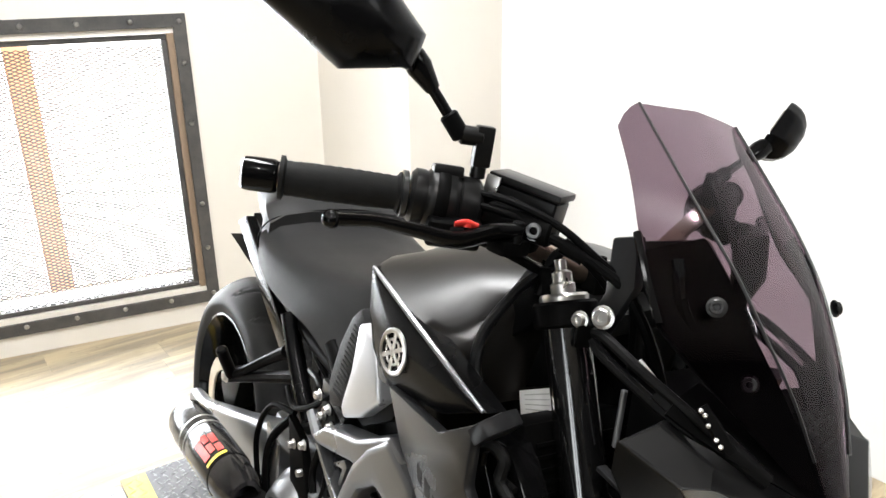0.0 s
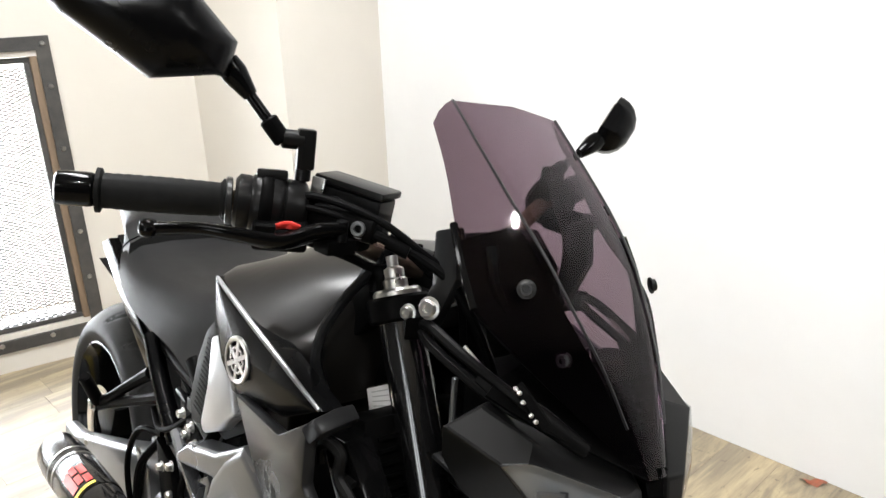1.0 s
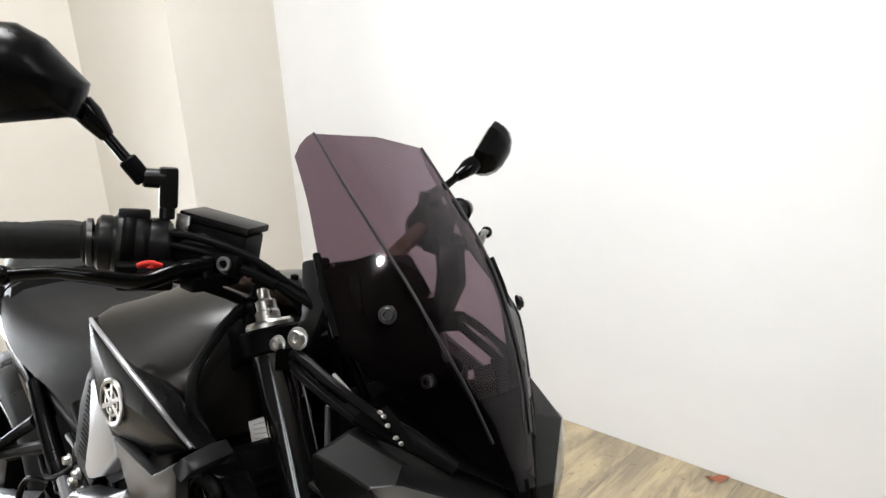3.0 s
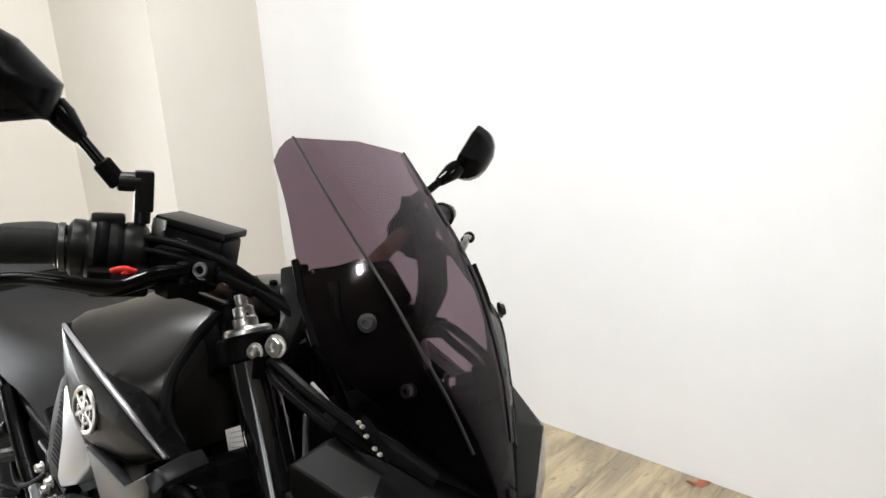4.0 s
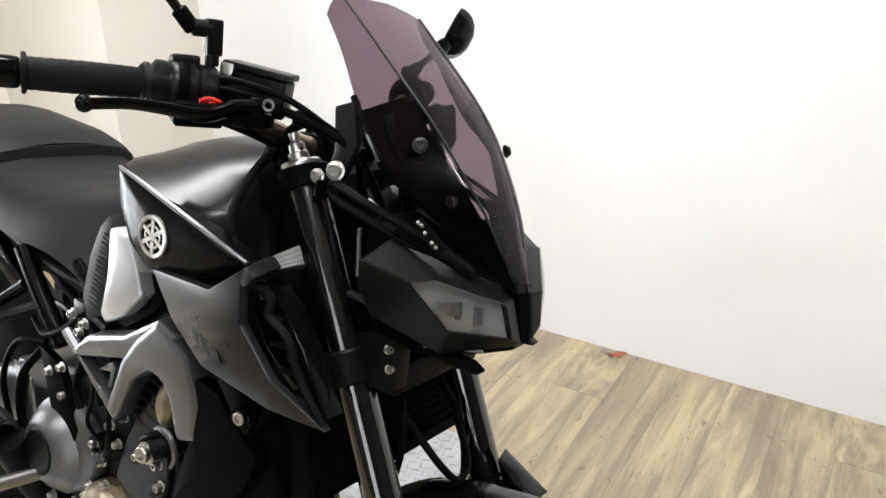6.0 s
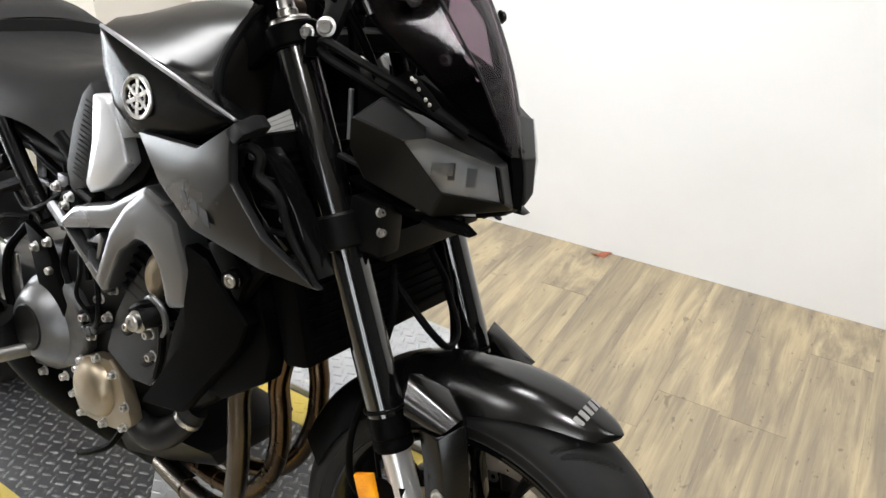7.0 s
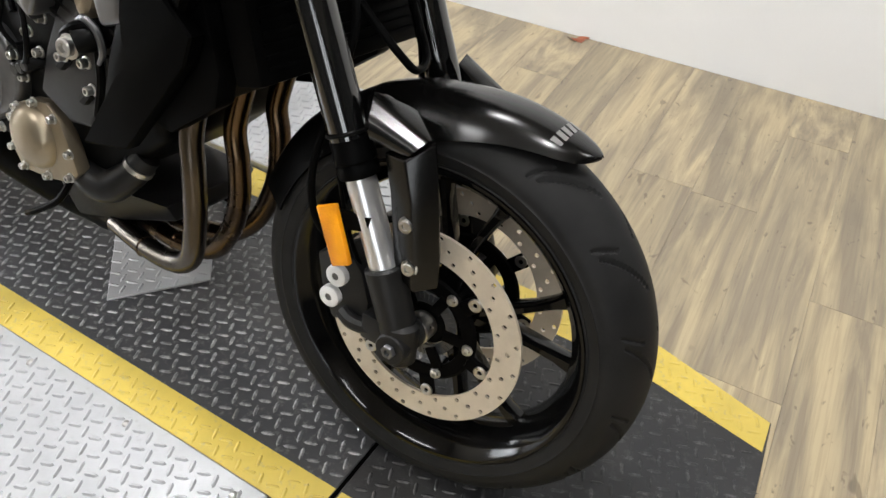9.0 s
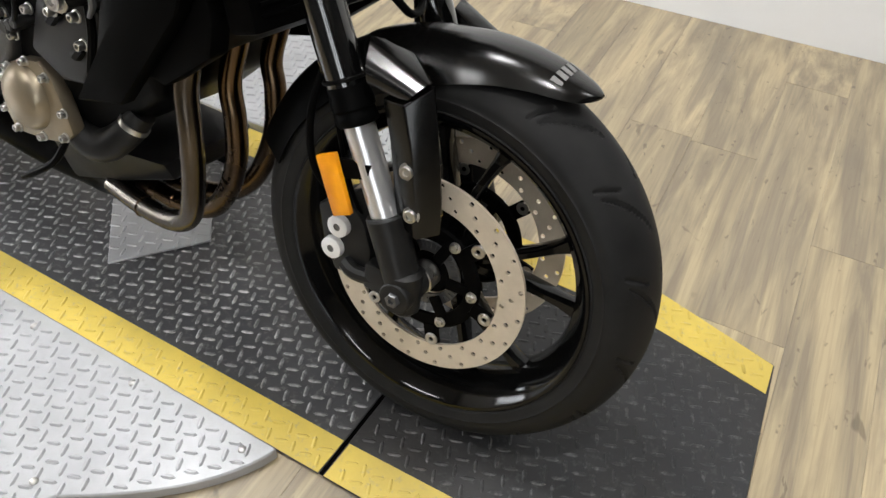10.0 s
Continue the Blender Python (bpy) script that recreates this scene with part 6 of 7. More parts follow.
seat = bpart("rider_seat", seat_mesh([(-0.57, 0.960, 0.150, 0.940, 0.735, 0.168), (-0.625, 0.932, 0.128, 0.908, 0.720, 0.166), (-0.68, 0.908, 0.098, 0.884, 0.735, 0.164), (-0.75, 0.886, 0.116, 0.858, 0.762, 0.168), (-0.83, 0.870, 0.136, 0.840, 0.776, 0.168), (-0.93, 0.864, 0.152, 0.836, 0.775, 0.166), (-1.02, 0.870, 0.160, 0.842, 0.782, 0.164), (-1.09, 0.888, 0.158, 0.860, 0.800, 0.158)]), "seat", "black grained vinyl rider seat", angle=55)
bpart("pillion_seat", seat_mesh([(-1.075, 0.905, 0.148, 0.880, 0.80, 0.145), (-1.12, 0.928, 0.142, 0.902, 0.81, 0.138), (-1.20, 0.945, 0.112, 0.918, 0.83, 0.105), (-1.29, 0.955, 0.095, 0.930, 0.85, 0.09), (-1.34, 0.950, 0.075, 0.930, 0.87, 0.07)]), "seat", "black raised pillion seat", angle=55)
bpart("seat_seam", tube([(-1.088, -0.163, 0.83), (-1.086, -0.160, 0.868), (-1.080, -0.12, 0.896), (-1.077, 0, 0.908), (-1.080, 0.12, 0.896), (-1.086, 0.160, 0.868)], 0.0014, 6, 6), "matt_black")
tail = slab([(-1.295, 0.828), (-1.25, 0.850), (-1.12, 0.768), (-0.965, 0.676), (-0.980, 0.655), (-1.015, 0.657), (-1.15, 0.735)], -0.112, -0.134, 0.004)
bpart("tail_panel", tail, "gloss_black", "gloss black tail side panel", both=True)
bpart("tail_inner", slab([(-1.28, 0.85), (-1.05, 0.79), (-0.80, 0.76), (-0.66, 0.80), (-0.66, 0.74), (-0.85, 0.70), (-1.05, 0.70), (-1.25, 0.80)], -0.11, 0.11, 0.006), "matt_black")
knee = slab([(-0.625, 0.885), (-0.608, 0.862), (-0.622, 0.80), (-0.645, 0.722), (-0.690, 0.706), (-0.700, 0.74), (-0.678, 0.81), (-0.650, 0.862)], -0.150, -0.181, 0.006)
kp = bpart("knee_pad", knee, "seat", "textured black knee pad", both=True)
for k in range(16):
    z = 0.735 + k * 0.0078
    x = -0.668 + 0.0028 * k
    for s in (-1, 1):
        bm = tube([(x - 0.012, s * 0.1812, z + 0.003), (x + 0.014, s * 0.1812, z - 0.003)], 0.0014, 5, 2, smooth_line=False)
        part("rib", bm, "seat", kp)
side_cover = slab([(-0.605, 0.872), (-0.570, 0.868), (-0.545, 0.835), (-0.528, 0.790), (-0.575, 0.745), (-0.620, 0.722), (-0.632, 0.735), (-0.612, 0.80)], -0.166, -0.192, 0.006, 3, bulge=-0.006)
bpart("intake_cover", side_cover, "pale_silver", "silver painted intake side cover", both=True)
bpart("intake_base", slab([(-0.60, 0.86), (-0.54, 0.845), (-0.50, 0.80), (-0.53, 0.76), (-0.60, 0.715), (-0.64, 0.72)], -0.140, -0.170, 0.005), "matt_black", "", True)

under = box((-0.93, -0.105, 0.575), (-0.60, 0.105, 0.765), 0.012, 3)
battery_case = bpart("battery_case", under, "dark_part", "black battery case under the seat")
for k in range(4):
    part("rib", box((-0.90 + 0.075 * k, -0.1085, 0.60), (-0.885 + 0.075 * k, -0.1045, 0.75), 0.001), "matt_black", battery_case)
bpart("wiring_loom", tube([(-0.93, -0.120, 0.745), (-0.86, -0.128, 0.712), (-0.78, -0.132, 0.690), (-0.72, -0.140, 0.668), (-0.66, -0.150, 0.640)], 0.0085, 8, 6), "matt_black", "", True)
bpart("wiring_loom", tube([(-0.90, -0.118, 0.66), (-0.83, -0.130, 0.668), (-0.76, -0.142, 0.650), (-0.70, -0.160, 0.610), (-0.67, -0.170, 0.56)], 0.006, 8, 6), "dark_case", "", True)
bpart("wiring_loom", tube([(-0.79, -0.135, 0.745), (-0.75, -0.150, 0.70), (-0.715, -0.165, 0.650), (-0.71, -0.172, 0.60)], 0.0045, 8, 6), "dark_case", "", True)
bpart("connector", box((-0.765, -0.158, 0.690), (-0.735, -0.138, 0.712), 0.003), "grey_case", "", True)
bpart("connector", box((-0.720, -0.162, 0.665), (-0.700, -0.142, 0.690), 0.003), "dark_case", "", True)

# -- shrouds --
def shroud():
    pts = {"a": (-0.455, -0.226, 0.855), "b": (-0.326, -0.240, 0.866), "c": (-0.268, -0.242, 0.905), "d": (-0.208, -0.200, 0.928), "e": (-0.262, -0.246, 0.842),
           "f": (-0.217, -0.238, 0.786), "g": (-0.154, -0.208, 0.736), "h": (-0.420, -0.222, 0.797), "i": (-0.340, -0.236, 0.762), "j": (-0.225, -0.230, 0.745),
           "k": (-0.182, -0.180, 0.905), "l": (-0.168, -0.178, 0.85), "m": (-0.300, -0.238, 0.856)}
    bm = bmesh.new()
    v = {n: bm.verts.new(p) for n, p in pts.items()}
    w = {n: bm.verts.new((p[0], p[1] + 0.014, p[2])) for n, p in pts.items()}
    for f in (("a", "h", "e", "m", "b"), ("b", "m", "e", "c"), ("h", "i", "e"), ("i", "j", "f", "e"), ("j", "g", "f")):
        bm.faces.new([v[n] for n in f])
        bm.faces.new([w[n] for n in f][::-1])
    loop = ["a", "b", "c", "e", "f", "g", "j", "i", "h"]
    for p, q in zip(loop, loop[1:] + loop[:1]):
        bm.faces.new((v[p], v[q], w[q], w[p]))
    return bevelled(bm, 0.003, 2, 12)


sh = bpart("radiator_shroud", shroud(), "shroud", "gunmetal grey radiator shroud", both=True, angle=20)
rimbar = loft([[(-0.273, -0.246, 0.898), (-0.266, -0.238, 0.909), (-0.256, -0.232, 0.897), (-0.262, -0.242, 0.884)], [(-0.274, -0.215, 0.906), (-0.268, -0.208, 0.915), (-0.256, -0.204, 0.902), (-0.262, -0.212, 0.889)], [(-0.281, -0.190, 0.903), (-0.276, -0.184, 0.911), (-0.266, -0.180, 0.898), (-0.272, -0.187, 0.886)]])
bpart("shroud_rim", bevelled(rimbar, 0.003), "shroud", "", True)
edge2 = tube([(-0.280, -0.214, 0.852), (-0.278, -0.216, 0.870), (-0.266, -0.214, 0.878), (-0.252, -0.210, 0.870), (-0.250, -0.212, 0.848), (-0.218, -0.213, 0.832), (-0.196, -0.213, 0.792), (-0.160, -0.206, 0.742)], [0.005, 0.006, 0.0065, 0.0065, 0.0065, 0.0055, 0.005, 0.004], 8, 6)
bpart("vent_frame", edge2, "dark_case", "", True)
gr = slab([(-0.310, 0.858), (-0.296, 0.872), (-0.266, 0.874), (-0.246, 0.858), (-0.208, 0.815), (-0.166, 0.742), (-0.205, 0.748), (-0.270, 0.800)], -0.165, -0.197, 0.003)
grille = bpart("vent_panel", gr, "gloss_black", "gloss black vent insert", True)
for s in (-1, 1):
    for (x0, z0), (x1, z1) in (((-0.272, 0.842), (-0.240, 0.842)), ((-0.256, 0.812), (-0.215, 0.815)), ((-0.240, 0.782), (-0.202, 0.786)), ((-0.220, 0.758), (-0.186, 0.763))):
        part("vent_rib", tube([(x0, s * 0.200, z0), (x1, s * 0.200, z1)], 0.0042, 8, 2, flat=0.7, smooth_line=False), "dark_case", grille)
    bolts([(-0.280, s * 0.1975, 0.862), (-0.225, s * 0.1975, 0.80)], 0.004, 0.003, "grey_case", (0, s, 0), grille)
for s in (-1, 1):
    skin = lambda x, z: (x, s * (0.2224 + 0.161 * (x + 0.42) - 0.032 * (z - 0.797)), z)
    for x, z, wide, tall in ((-0.368, 0.806, 0.014, 0.015), (-0.345, 0.803, 0.016, 0.017), (-0.320, 0.797, 0.016, 0.018)):
        quad = [[skin(x, z), skin(x + wide, z - 0.003)], [skin(x + 0.008, z - tall), skin(x + wide + 0.008, z - tall - 0.003)]]
        part("badge_bar", shell(quad, -0.0004 * s), "shade_print", sh, "dark printed model badge")
rad = box((-0.022, -0.165, -0.150), (0.022, 0.165, 0.150), 0.008)
bmesh.ops.transform(rad, matrix=pose(-0.262, 0, 0.735, 0, -16, 0), verts=rad.verts)
radiator = bpart("radiator", rad, "dark_part", "black radiator with fine fins")
for k in range(20):
    own = box((0.0225, -0.150, -0.002), (0.0255, 0.150, 0.002), 0)
    bmesh.ops.transform(own, matrix=pose(-0.262, 0, 0.735, 0, -16, 0) @ pose(0, 0, -0.130 + 0.0135 * k), verts=own.verts)
    part("fin", own, "dark_part", radiator, smooth=False)
hz = tube([(-0.265, -0.17, 0.735), (-0.285, -0.185, 0.70), (-0.31, -0.18, 0.66), (-0.34, -0.16, 0.60), (-0.36, -0.12, 0.56)], 0.014, 10, 6)
bpart("coolant_hose", hz, "matt_black", "", True)
sl = lathe([(0.0, 0.004), (0.007, 0.004), (0.009, 0.008), (0.012, 0.008), (0.0125, 0.006), (0.0135, 0.004), (0.0135, 0.0), (0.0125, -0.016)], Matrix.Translation((-0.287, -0.214, 0.708)) @ Vector((0.15, -1, 0)).to_track_quat("Z", "Y").to_matrix().to_4x4(), 24)
bpart("mount_bush", sl, "matt_black", "rubber mount bush", True)
bolts([(-0.284, -0.2185, 0.708)], 0.0085, 0.006, "steel", (0.15, -1, 0), None, False, True)
bpart("bracket", slab([(-0.345, 0.735), (-0.312, 0.752), (-0.270, 0.712), (-0.285, 0.675), (-0.305, 0.69)], -0.195, -0.208, 0.004), "dark_part", "", True)
cowl = pillow([(-0.396, 0.716), (-0.352, 0.708), (-0.272, 0.645), (-0.286, 0.605), (-0.402, 0.455), (-0.492, 0.432), (-0.446, 0.478), (-0.420, 0.575), (-0.386, 0.66)], -0.182, -0.203, 0.005, 0.003)
bpart("engine_cowl", cowl, "cowl_black", "satin black engine side cowl", both=True)

# -- frame --
fr = slab([(-0.692, 0.660), (-0.646, 0.698), (-0.552, 0.728), (-0.472, 0.776), (-0.425, 0.765), (-0.455, 0.735), (-0.535, 0.690), (-0.560, 0.6885), (-0.672, 0.655)], -0.165, -0.206, 0.013, 4)
slab([(-0.472, 0.775), (-0.404, 0.745), (-0.380, 0.684), (-0.382, 0.628), (-0.428, 0.611), (-0.444, 0.665), (-0.464, 0.690), (-0.490, 0.694), (-0.533, 0.662), (-0.563, 0.608), (-0.576, 0.580), (-0.596, 0.600), (-0.556, 0.690), (-0.52, 0.735)], -0.162, -0.2085, 0.013, 4, bm=fr)
slab([(-0.690, 0.660), (-0.672, 0.656), (-0.592, 0.606), (-0.577, 0.578), (-0.600, 0.592)], -0.180, -0.2020, 0.004, 2, bm=fr)
slab([(-0.640, 0.640), (-0.600, 0.667), (-0.590, 0.660), (-0.604, 0.622), (-0.612, 0.622), (-0.604, 0.650)], -0.180, -0.1925, 0.002, 2, bm=fr)
bpart("main_frame", fr, "silver", "silver painted cast aluminium frame", both=True, angle=28)
bpart("frame_bar", tube([(-0.735, -0.185, 0.672), (-0.690, -0.190, 0.650)], 0.009, 8, 2, smooth_line=False), "silver", "", True)

# -- engine --
eng = loft([[(-0.86, -0.15, 0.56), (-0.86, 0.15, 0.56), (-0.86, 0.15, 0.33), (-0.86, -0.15, 0.33)], [(-0.62, -0.165, 0.62), (-0.62, 0.165, 0.62), (-0.62, 0.15, 0.30), (-0.62, -0.15, 0.30)], [(-0.52, -0.162, 0.61), (-0.52, 0.162, 0.61), (-0.52, 0.13, 0.345), (-0.52, -0.13, 0.345)], [(-0.42, -0.155, 0.60), (-0.42, 0.155, 0.60), (-0.42, 0.12, 0.43), (-0.42, -0.12, 0.43)]])
engine = bpart("engine", bevelled(eng, 0.02, 3), "dark_case", "black three-cylinder engine block")
cyl = loft([[(-0.60, -0.17, 0.58), (-0.36, -0.17, 0.50), (-0.36, 0.17, 0.50), (-0.60, 0.17, 0.58)], [(-0.54, -0.172, 0.74), (-0.28, -0.172, 0.66), (-0.28, 0.172, 0.66), (-0.54, 0.172, 0.74)]])
part("cylinder_head", bevelled(cyl, 0.012), "dark_case", engine)
for k in range(7):
    z = 0.53 + 0.018 * k
    x = -0.37 + 0.0095 * k
    part("fin", slab([(x - 0.20, z + 0.06), (x, z), (x, z + 0.005), (x - 0.20, z + 0.065)], -0.178, 0.178, 0), "dark_case", engine, smooth=False)
# dark side cover with its filler and bolts
dc = slab([(-0.519, 0.640), (-0.560, 0.590), (-0.590, 0.535), (-0.618, 0.462), (-0.556, 0.432), (-0.506, 0.440), (-0.468, 0.503), (-0.452, 0.582), (-0.480, 0.625)], -0.150, -0.178, 0.008, 3)
part("side_cover", dc, "cast_black", engine, "black side cover")
part("plug_cover", lathe([(0.0, 0.016), (0.020, 0.014), (0.030, 0.006), (0.033, -0.004), (0.033, -0.03)], Matrix.Translation((-0.487, -0.172, 0.632)) @ Vector((0.2, -1, 0.1)).to_track_quat("Z", "Y").to_matrix().to_4x4() @ Matrix.Diagonal((0.72, 1.15, 1, 1)), 24), "bronze_cover", engine, "bronze round cam cover")
part("engine_mount", tube([(-0.462, -0.165, 0.590), (-0.468, -0.195, 0.585), (-0.476, -0.210, 0.580)], [0.019, 0.0185, 0.016], 14, 5), "dark_case", engine)
part("mount_band", tube([(-0.486, -0.196, 0.604), (-0.466, -0.199, 0.612), (-0.446, -0.197, 0.600), (-0.442, -0.195, 0.575), (-0.452, -0.195, 0.556)], [0.003, 0.005, 0.0055, 0.005, 0.003], 8, 6), "grey_case", engine)
part("breather_hose", tube([(-0.455, -0.185, 0.606), (-0.476, -0.205, 0.600), (-0.500, -0.206, 0.584), (-0.520, -0.190, 0.562)], 0.007, 10, 6), "matt_black", engine)
bolts([(-0.482, -0.215, 0.574)], 0.0125, 0.010, "steel", (0.1, -1, 0.05), engine)
bolts([(-0.525, -0.196, 0.545), (-0.478, -0.196, 0.550), (-0.484, -0.188, 0.508), (-0.466, -0.188, 0.469)], 0.0066, 0.010, "steel", (0, -1, 0), engine)
part("boss", tube([(-0.552, -0.182, 0.522), (-0.525, -0.188, 0.544)], 0.009, 8, 3, smooth_line=False), "dark_case", engine)
part("boss", tube([(-0.512, -0.18, 0.484), (-0.486, -0.186, 0.506)], 0.009, 8, 3, smooth_line=False), "dark_case", engine)
part("rib", tube([(-0.478, -0.178, 0.60), (-0.470, -0.182, 0.53), (-0.485, -0.182, 0.47)], 0.006, 8, 5), "dark_case", engine)
# bronze clutch cover
flg = [(-0.708, 0.399), (-0.690, 0.417), (-0.660, 0.432), (-0.618, 0.440), (-0.592, 0.420), (-0.572, 0.378), (-0.560, 0.342), (-0.582, 0.320), (-0.640, 0.306), (-0.705, 0.299), (-0.727, 0.334)]
bc = slab(flg, -0.150, -0.174, 0.004, 2)
cover = part("clutch_cover", bc, "bronze_cover", engine, "bronze-coloured clutch cover ringed with bolts")
part("clutch_dome", lathe([(0.0, 0.022), (0.024, 0.0215), (0.040, 0.016), (0.048, 0.005), (0.050, -0.004)], Matrix.Translation((-0.655, -0.174, 0.374)) @ Vector((0, -1, 0.05)).to_track_quat("Z", "Y").to_matrix().to_4x4() @ Matrix.Diagonal((1.0, 1.08, 1, 1)), 32), "bronze_cover", cover)
bolts([(x, -0.176, z) for x, z in ((-0.691, 0.411), (-0.645, 0.433), (-0.603, 0.420), (-0.572, 0.374), (-0.578, 0.332), (-0.634, 0.314), (-0.695, 0.308), (-0.717, 0.335))], 0.0060, 0.008, "steel", (0, -1, 0), cover)
# grey crank cover
gc = slab([(-0.880, 0.440), (-0.830, 0.508), (-0.765, 0.540), (-0.700, 0.522), (-0.668, 0.478), (-0.680, 0.43), (-0.715, 0.388), (-0.77, 0.356), (-0.845, 0.338), (-0.880, 0.38)], -0.140, -0.178, 0.012, 3)
gcov = part("crank_cover", gc, "grey_case", engine, "grey cast crank cover")
part("cover_face", lathe([(0.0, 0.020), (0.046, 0.020), (0.053, 0.017), (0.070, 0.0), (0.084, -0.018)], Matrix.Translation((-0.795, -0.186, 0.440)) @ Vector((0, -1, 0.05)).to_track_quat("Z", "Y").to_matrix().to_4x4(), 32), "grey_case", gcov)
part("cover_cap", lathe([(0.0, 0.003), (0.038, 0.003), (0.041, 0.0)], Matrix.Translation((-0.795, -0.2065, 0.441)) @ Vector((0, -1, 0.05)).to_track_quat("Z", "Y").to_matrix().to_4x4(), 32), "dark_case", gcov)
bolts([(-0.668, -0.180, 0.500), (-0.695, -0.180, 0.395), (-0.735, -0.180, 0.362), (-0.80, -0.180, 0.345), (-0.76, -0.180, 0.550), (-0.63, -0.176, 0.545), (-0.61, -0.176, 0.520), (-0.655, -0.176, 0.470), (-0.59, -0.178, 0.575)], 0.0066, 0.009, "steel", (0, -1, 0), engine)
for k in range(3):
    part("plug", rod((-0.640 + 0.012 * k, -0.165, 0.492 + 0.006 * k), (-0.640 + 0.012 * k, -0.200, 0.490 + 0.006 * k), 0.010 - 0.001 * k, 12, 0.002), "cast_black", engine)
part("sensor_wire", tube([(-0.62, -0.195, 0.50), (-0.60, -0.20, 0.53), (-0.605, -0.195, 0.57), (-0.63, -0.185, 0.60), (-0.66, -0.175, 0.62)], 0.004, 8, 6), "dark_case", engine)
part("sensor_wire", tube([(-0.64, -0.190, 0.52), (-0.655, -0.20, 0.55), (-0.65, -0.195, 0.59), (-0.67, -0.18, 0.64)], 0.0035, 8, 6), "dark_case", engine)
part("oil_filler", lathe([(0.0, 0.012), (0.010, 0.012), (0.012, 0.020), (0.017, 0.020), (0.019, 0.016), (0.019, 0.0)], Matrix.Translation((-0.660, -0.165, 0.500)) @ Vector((0, -1, 0)).to_track_quat("Z", "Y").to_matrix().to_4x4(), 18), "dark_case", engine)
# sump, water pipe
sump = loft([[(-0.76, -0.10, 0.27), (-0.76, 0.10, 0.27), (-0.72, 0.08, 0.165), (-0.72, -0.08, 0.165)], [(-0.60, -0.115, 0.29), (-0.60, 0.115, 0.29), (-0.60, 0.08, 0.205), (-0.60, -0.08, 0.205)], [(-0.46, -0.10, 0.30), (-0.46, 0.10, 0.30), (-0.47, 0.07, 0.255), (-0.47, -0.07, 0.255)]])
part("sump", bevelled(sump, 0.01, 2), "cast_black", engine)
part("water_pipe", tube([(-0.60, -0.13, 0.345), (-0.572, -0.145, 0.325), (-0.535, -0.14, 0.322), (-0.500, -0.125, 0.352), (-0.480, -0.11, 0.385)], [0.024, 0.026, 0.027, 0.024, 0.021], 14, 6), "cast_black", engine)
part("hose_clip", lathe([(0.0225, 0.0), (0.0245, 0.0), (0.0245, 0.008), (0.0225, 0.008)], along((-0.492, -0.120, 0.362), (-0.478, -0.108, 0.39)), 20, closed=True), "steel", engine)
lever_b = tube([(-0.60, -0.15, 0.33), (-0.63, -0.165, 0.27), (-0.69, -0.17, 0.225), (-0.73, -0.165, 0.20)], 0.006, 8, 5)
bpart("brake_pedal", lever_b, "dark_part", "", False)

# -- exhaust --
HEADERS = ([(-0.372, -0.100, 0.53), (-0.386, -0.107, 0.46), (-0.382, -0.110, 0.40), (-0.381, -0.110, 0.329), (-0.388, -0.110, 0.264), (-0.405, -0.108, 0.230), (-0.445, -0.104, 0.208), (-0.52, -0.094, 0.196), (-0.62, -0.075, 0.19)],
           [(-0.372, -0.012, 0.53), (-0.392, -0.018, 0.44), (-0.383, -0.020, 0.38), (-0.383, -0.020, 0.312), (-0.405, -0.020, 0.242), (-0.448, -0.020, 0.190), (-0.53, -0.018, 0.168), (-0.64, -0.014, 0.17)],
           [(-0.372, 0.076, 0.53), (-0.392, 0.072, 0.45), (-0.383, 0.070, 0.398), (-0.388, 0.070, 0.316), (-0.428, 0.068, 0.222), (-0.495, 0.062, 0.165), (-0.58, 0.052, 0.15), (-0.66, 0.035, 0.155)])
for k, pts in enumerate(HEADERS):
    ob = bpart("exhaust_header", tube(pts, 0.0178, 18, 8), "pipe_grey" if k == 0 else "pipe", "heat-tinted steel header pipe")
    part("weld_ring", lathe([(0.0178, -0.003), (0.0198, 0.0), (0.0178, 0.003)], along(pts[-2], pts[-1]), 18), "pipe", ob)
    part("flange", lathe([(0.0, 0), (0.032, 0), (0.034, 0.003), (0.034, 0.010), (0.0, 0.010)], along(pts[0], (pts[0][0] - 0.01, pts[0][1], 0.60)), 18), "dark_part", ob)
bpart("collector", tube([(-0.62, -0.01, 0.175), (-0.72, 0.0, 0.165), (-0.82, -0.05, 0.19), (-0.86, -0.15, 0.30), (-0.862, -0.222, 0.44)], [0.055, 0.060, 0.045, 0.032, 0.030], 18, 6), "dark_case", "soot-black exhaust collector")
can = lathe([(0.030, 0.0), (0.038, 0.003), (0.052, 0.04), (0.056, 0.10), (0.057, 0.24), (0.057, 0.275)], along((-0.862, -0.230, 0.448), (-1.235, -0.238, 0.420)) @ Matrix.Diagonal((0.74, 0.82, 1, 1)), 36)
silencer = bpart("silencer", can, "carbon", "short carbon fibre silencer with printed marks")
part("end_cap", lathe([(0.0575, 0.235), (0.0585, 0.24), (0.0585, 0.30), (0.054, 0.345), (0.046, 0.355), (0.026, 0.352), (0.022, 0.33), (0.022, 0.25)], along((-0.862, -0.230, 0.448), (-1.235, -0.238, 0.420)) @ Matrix.Diagonal((0.74, 0.82, 1, 1)), 36), "carbon", silencer, "carbon fibre end cap")
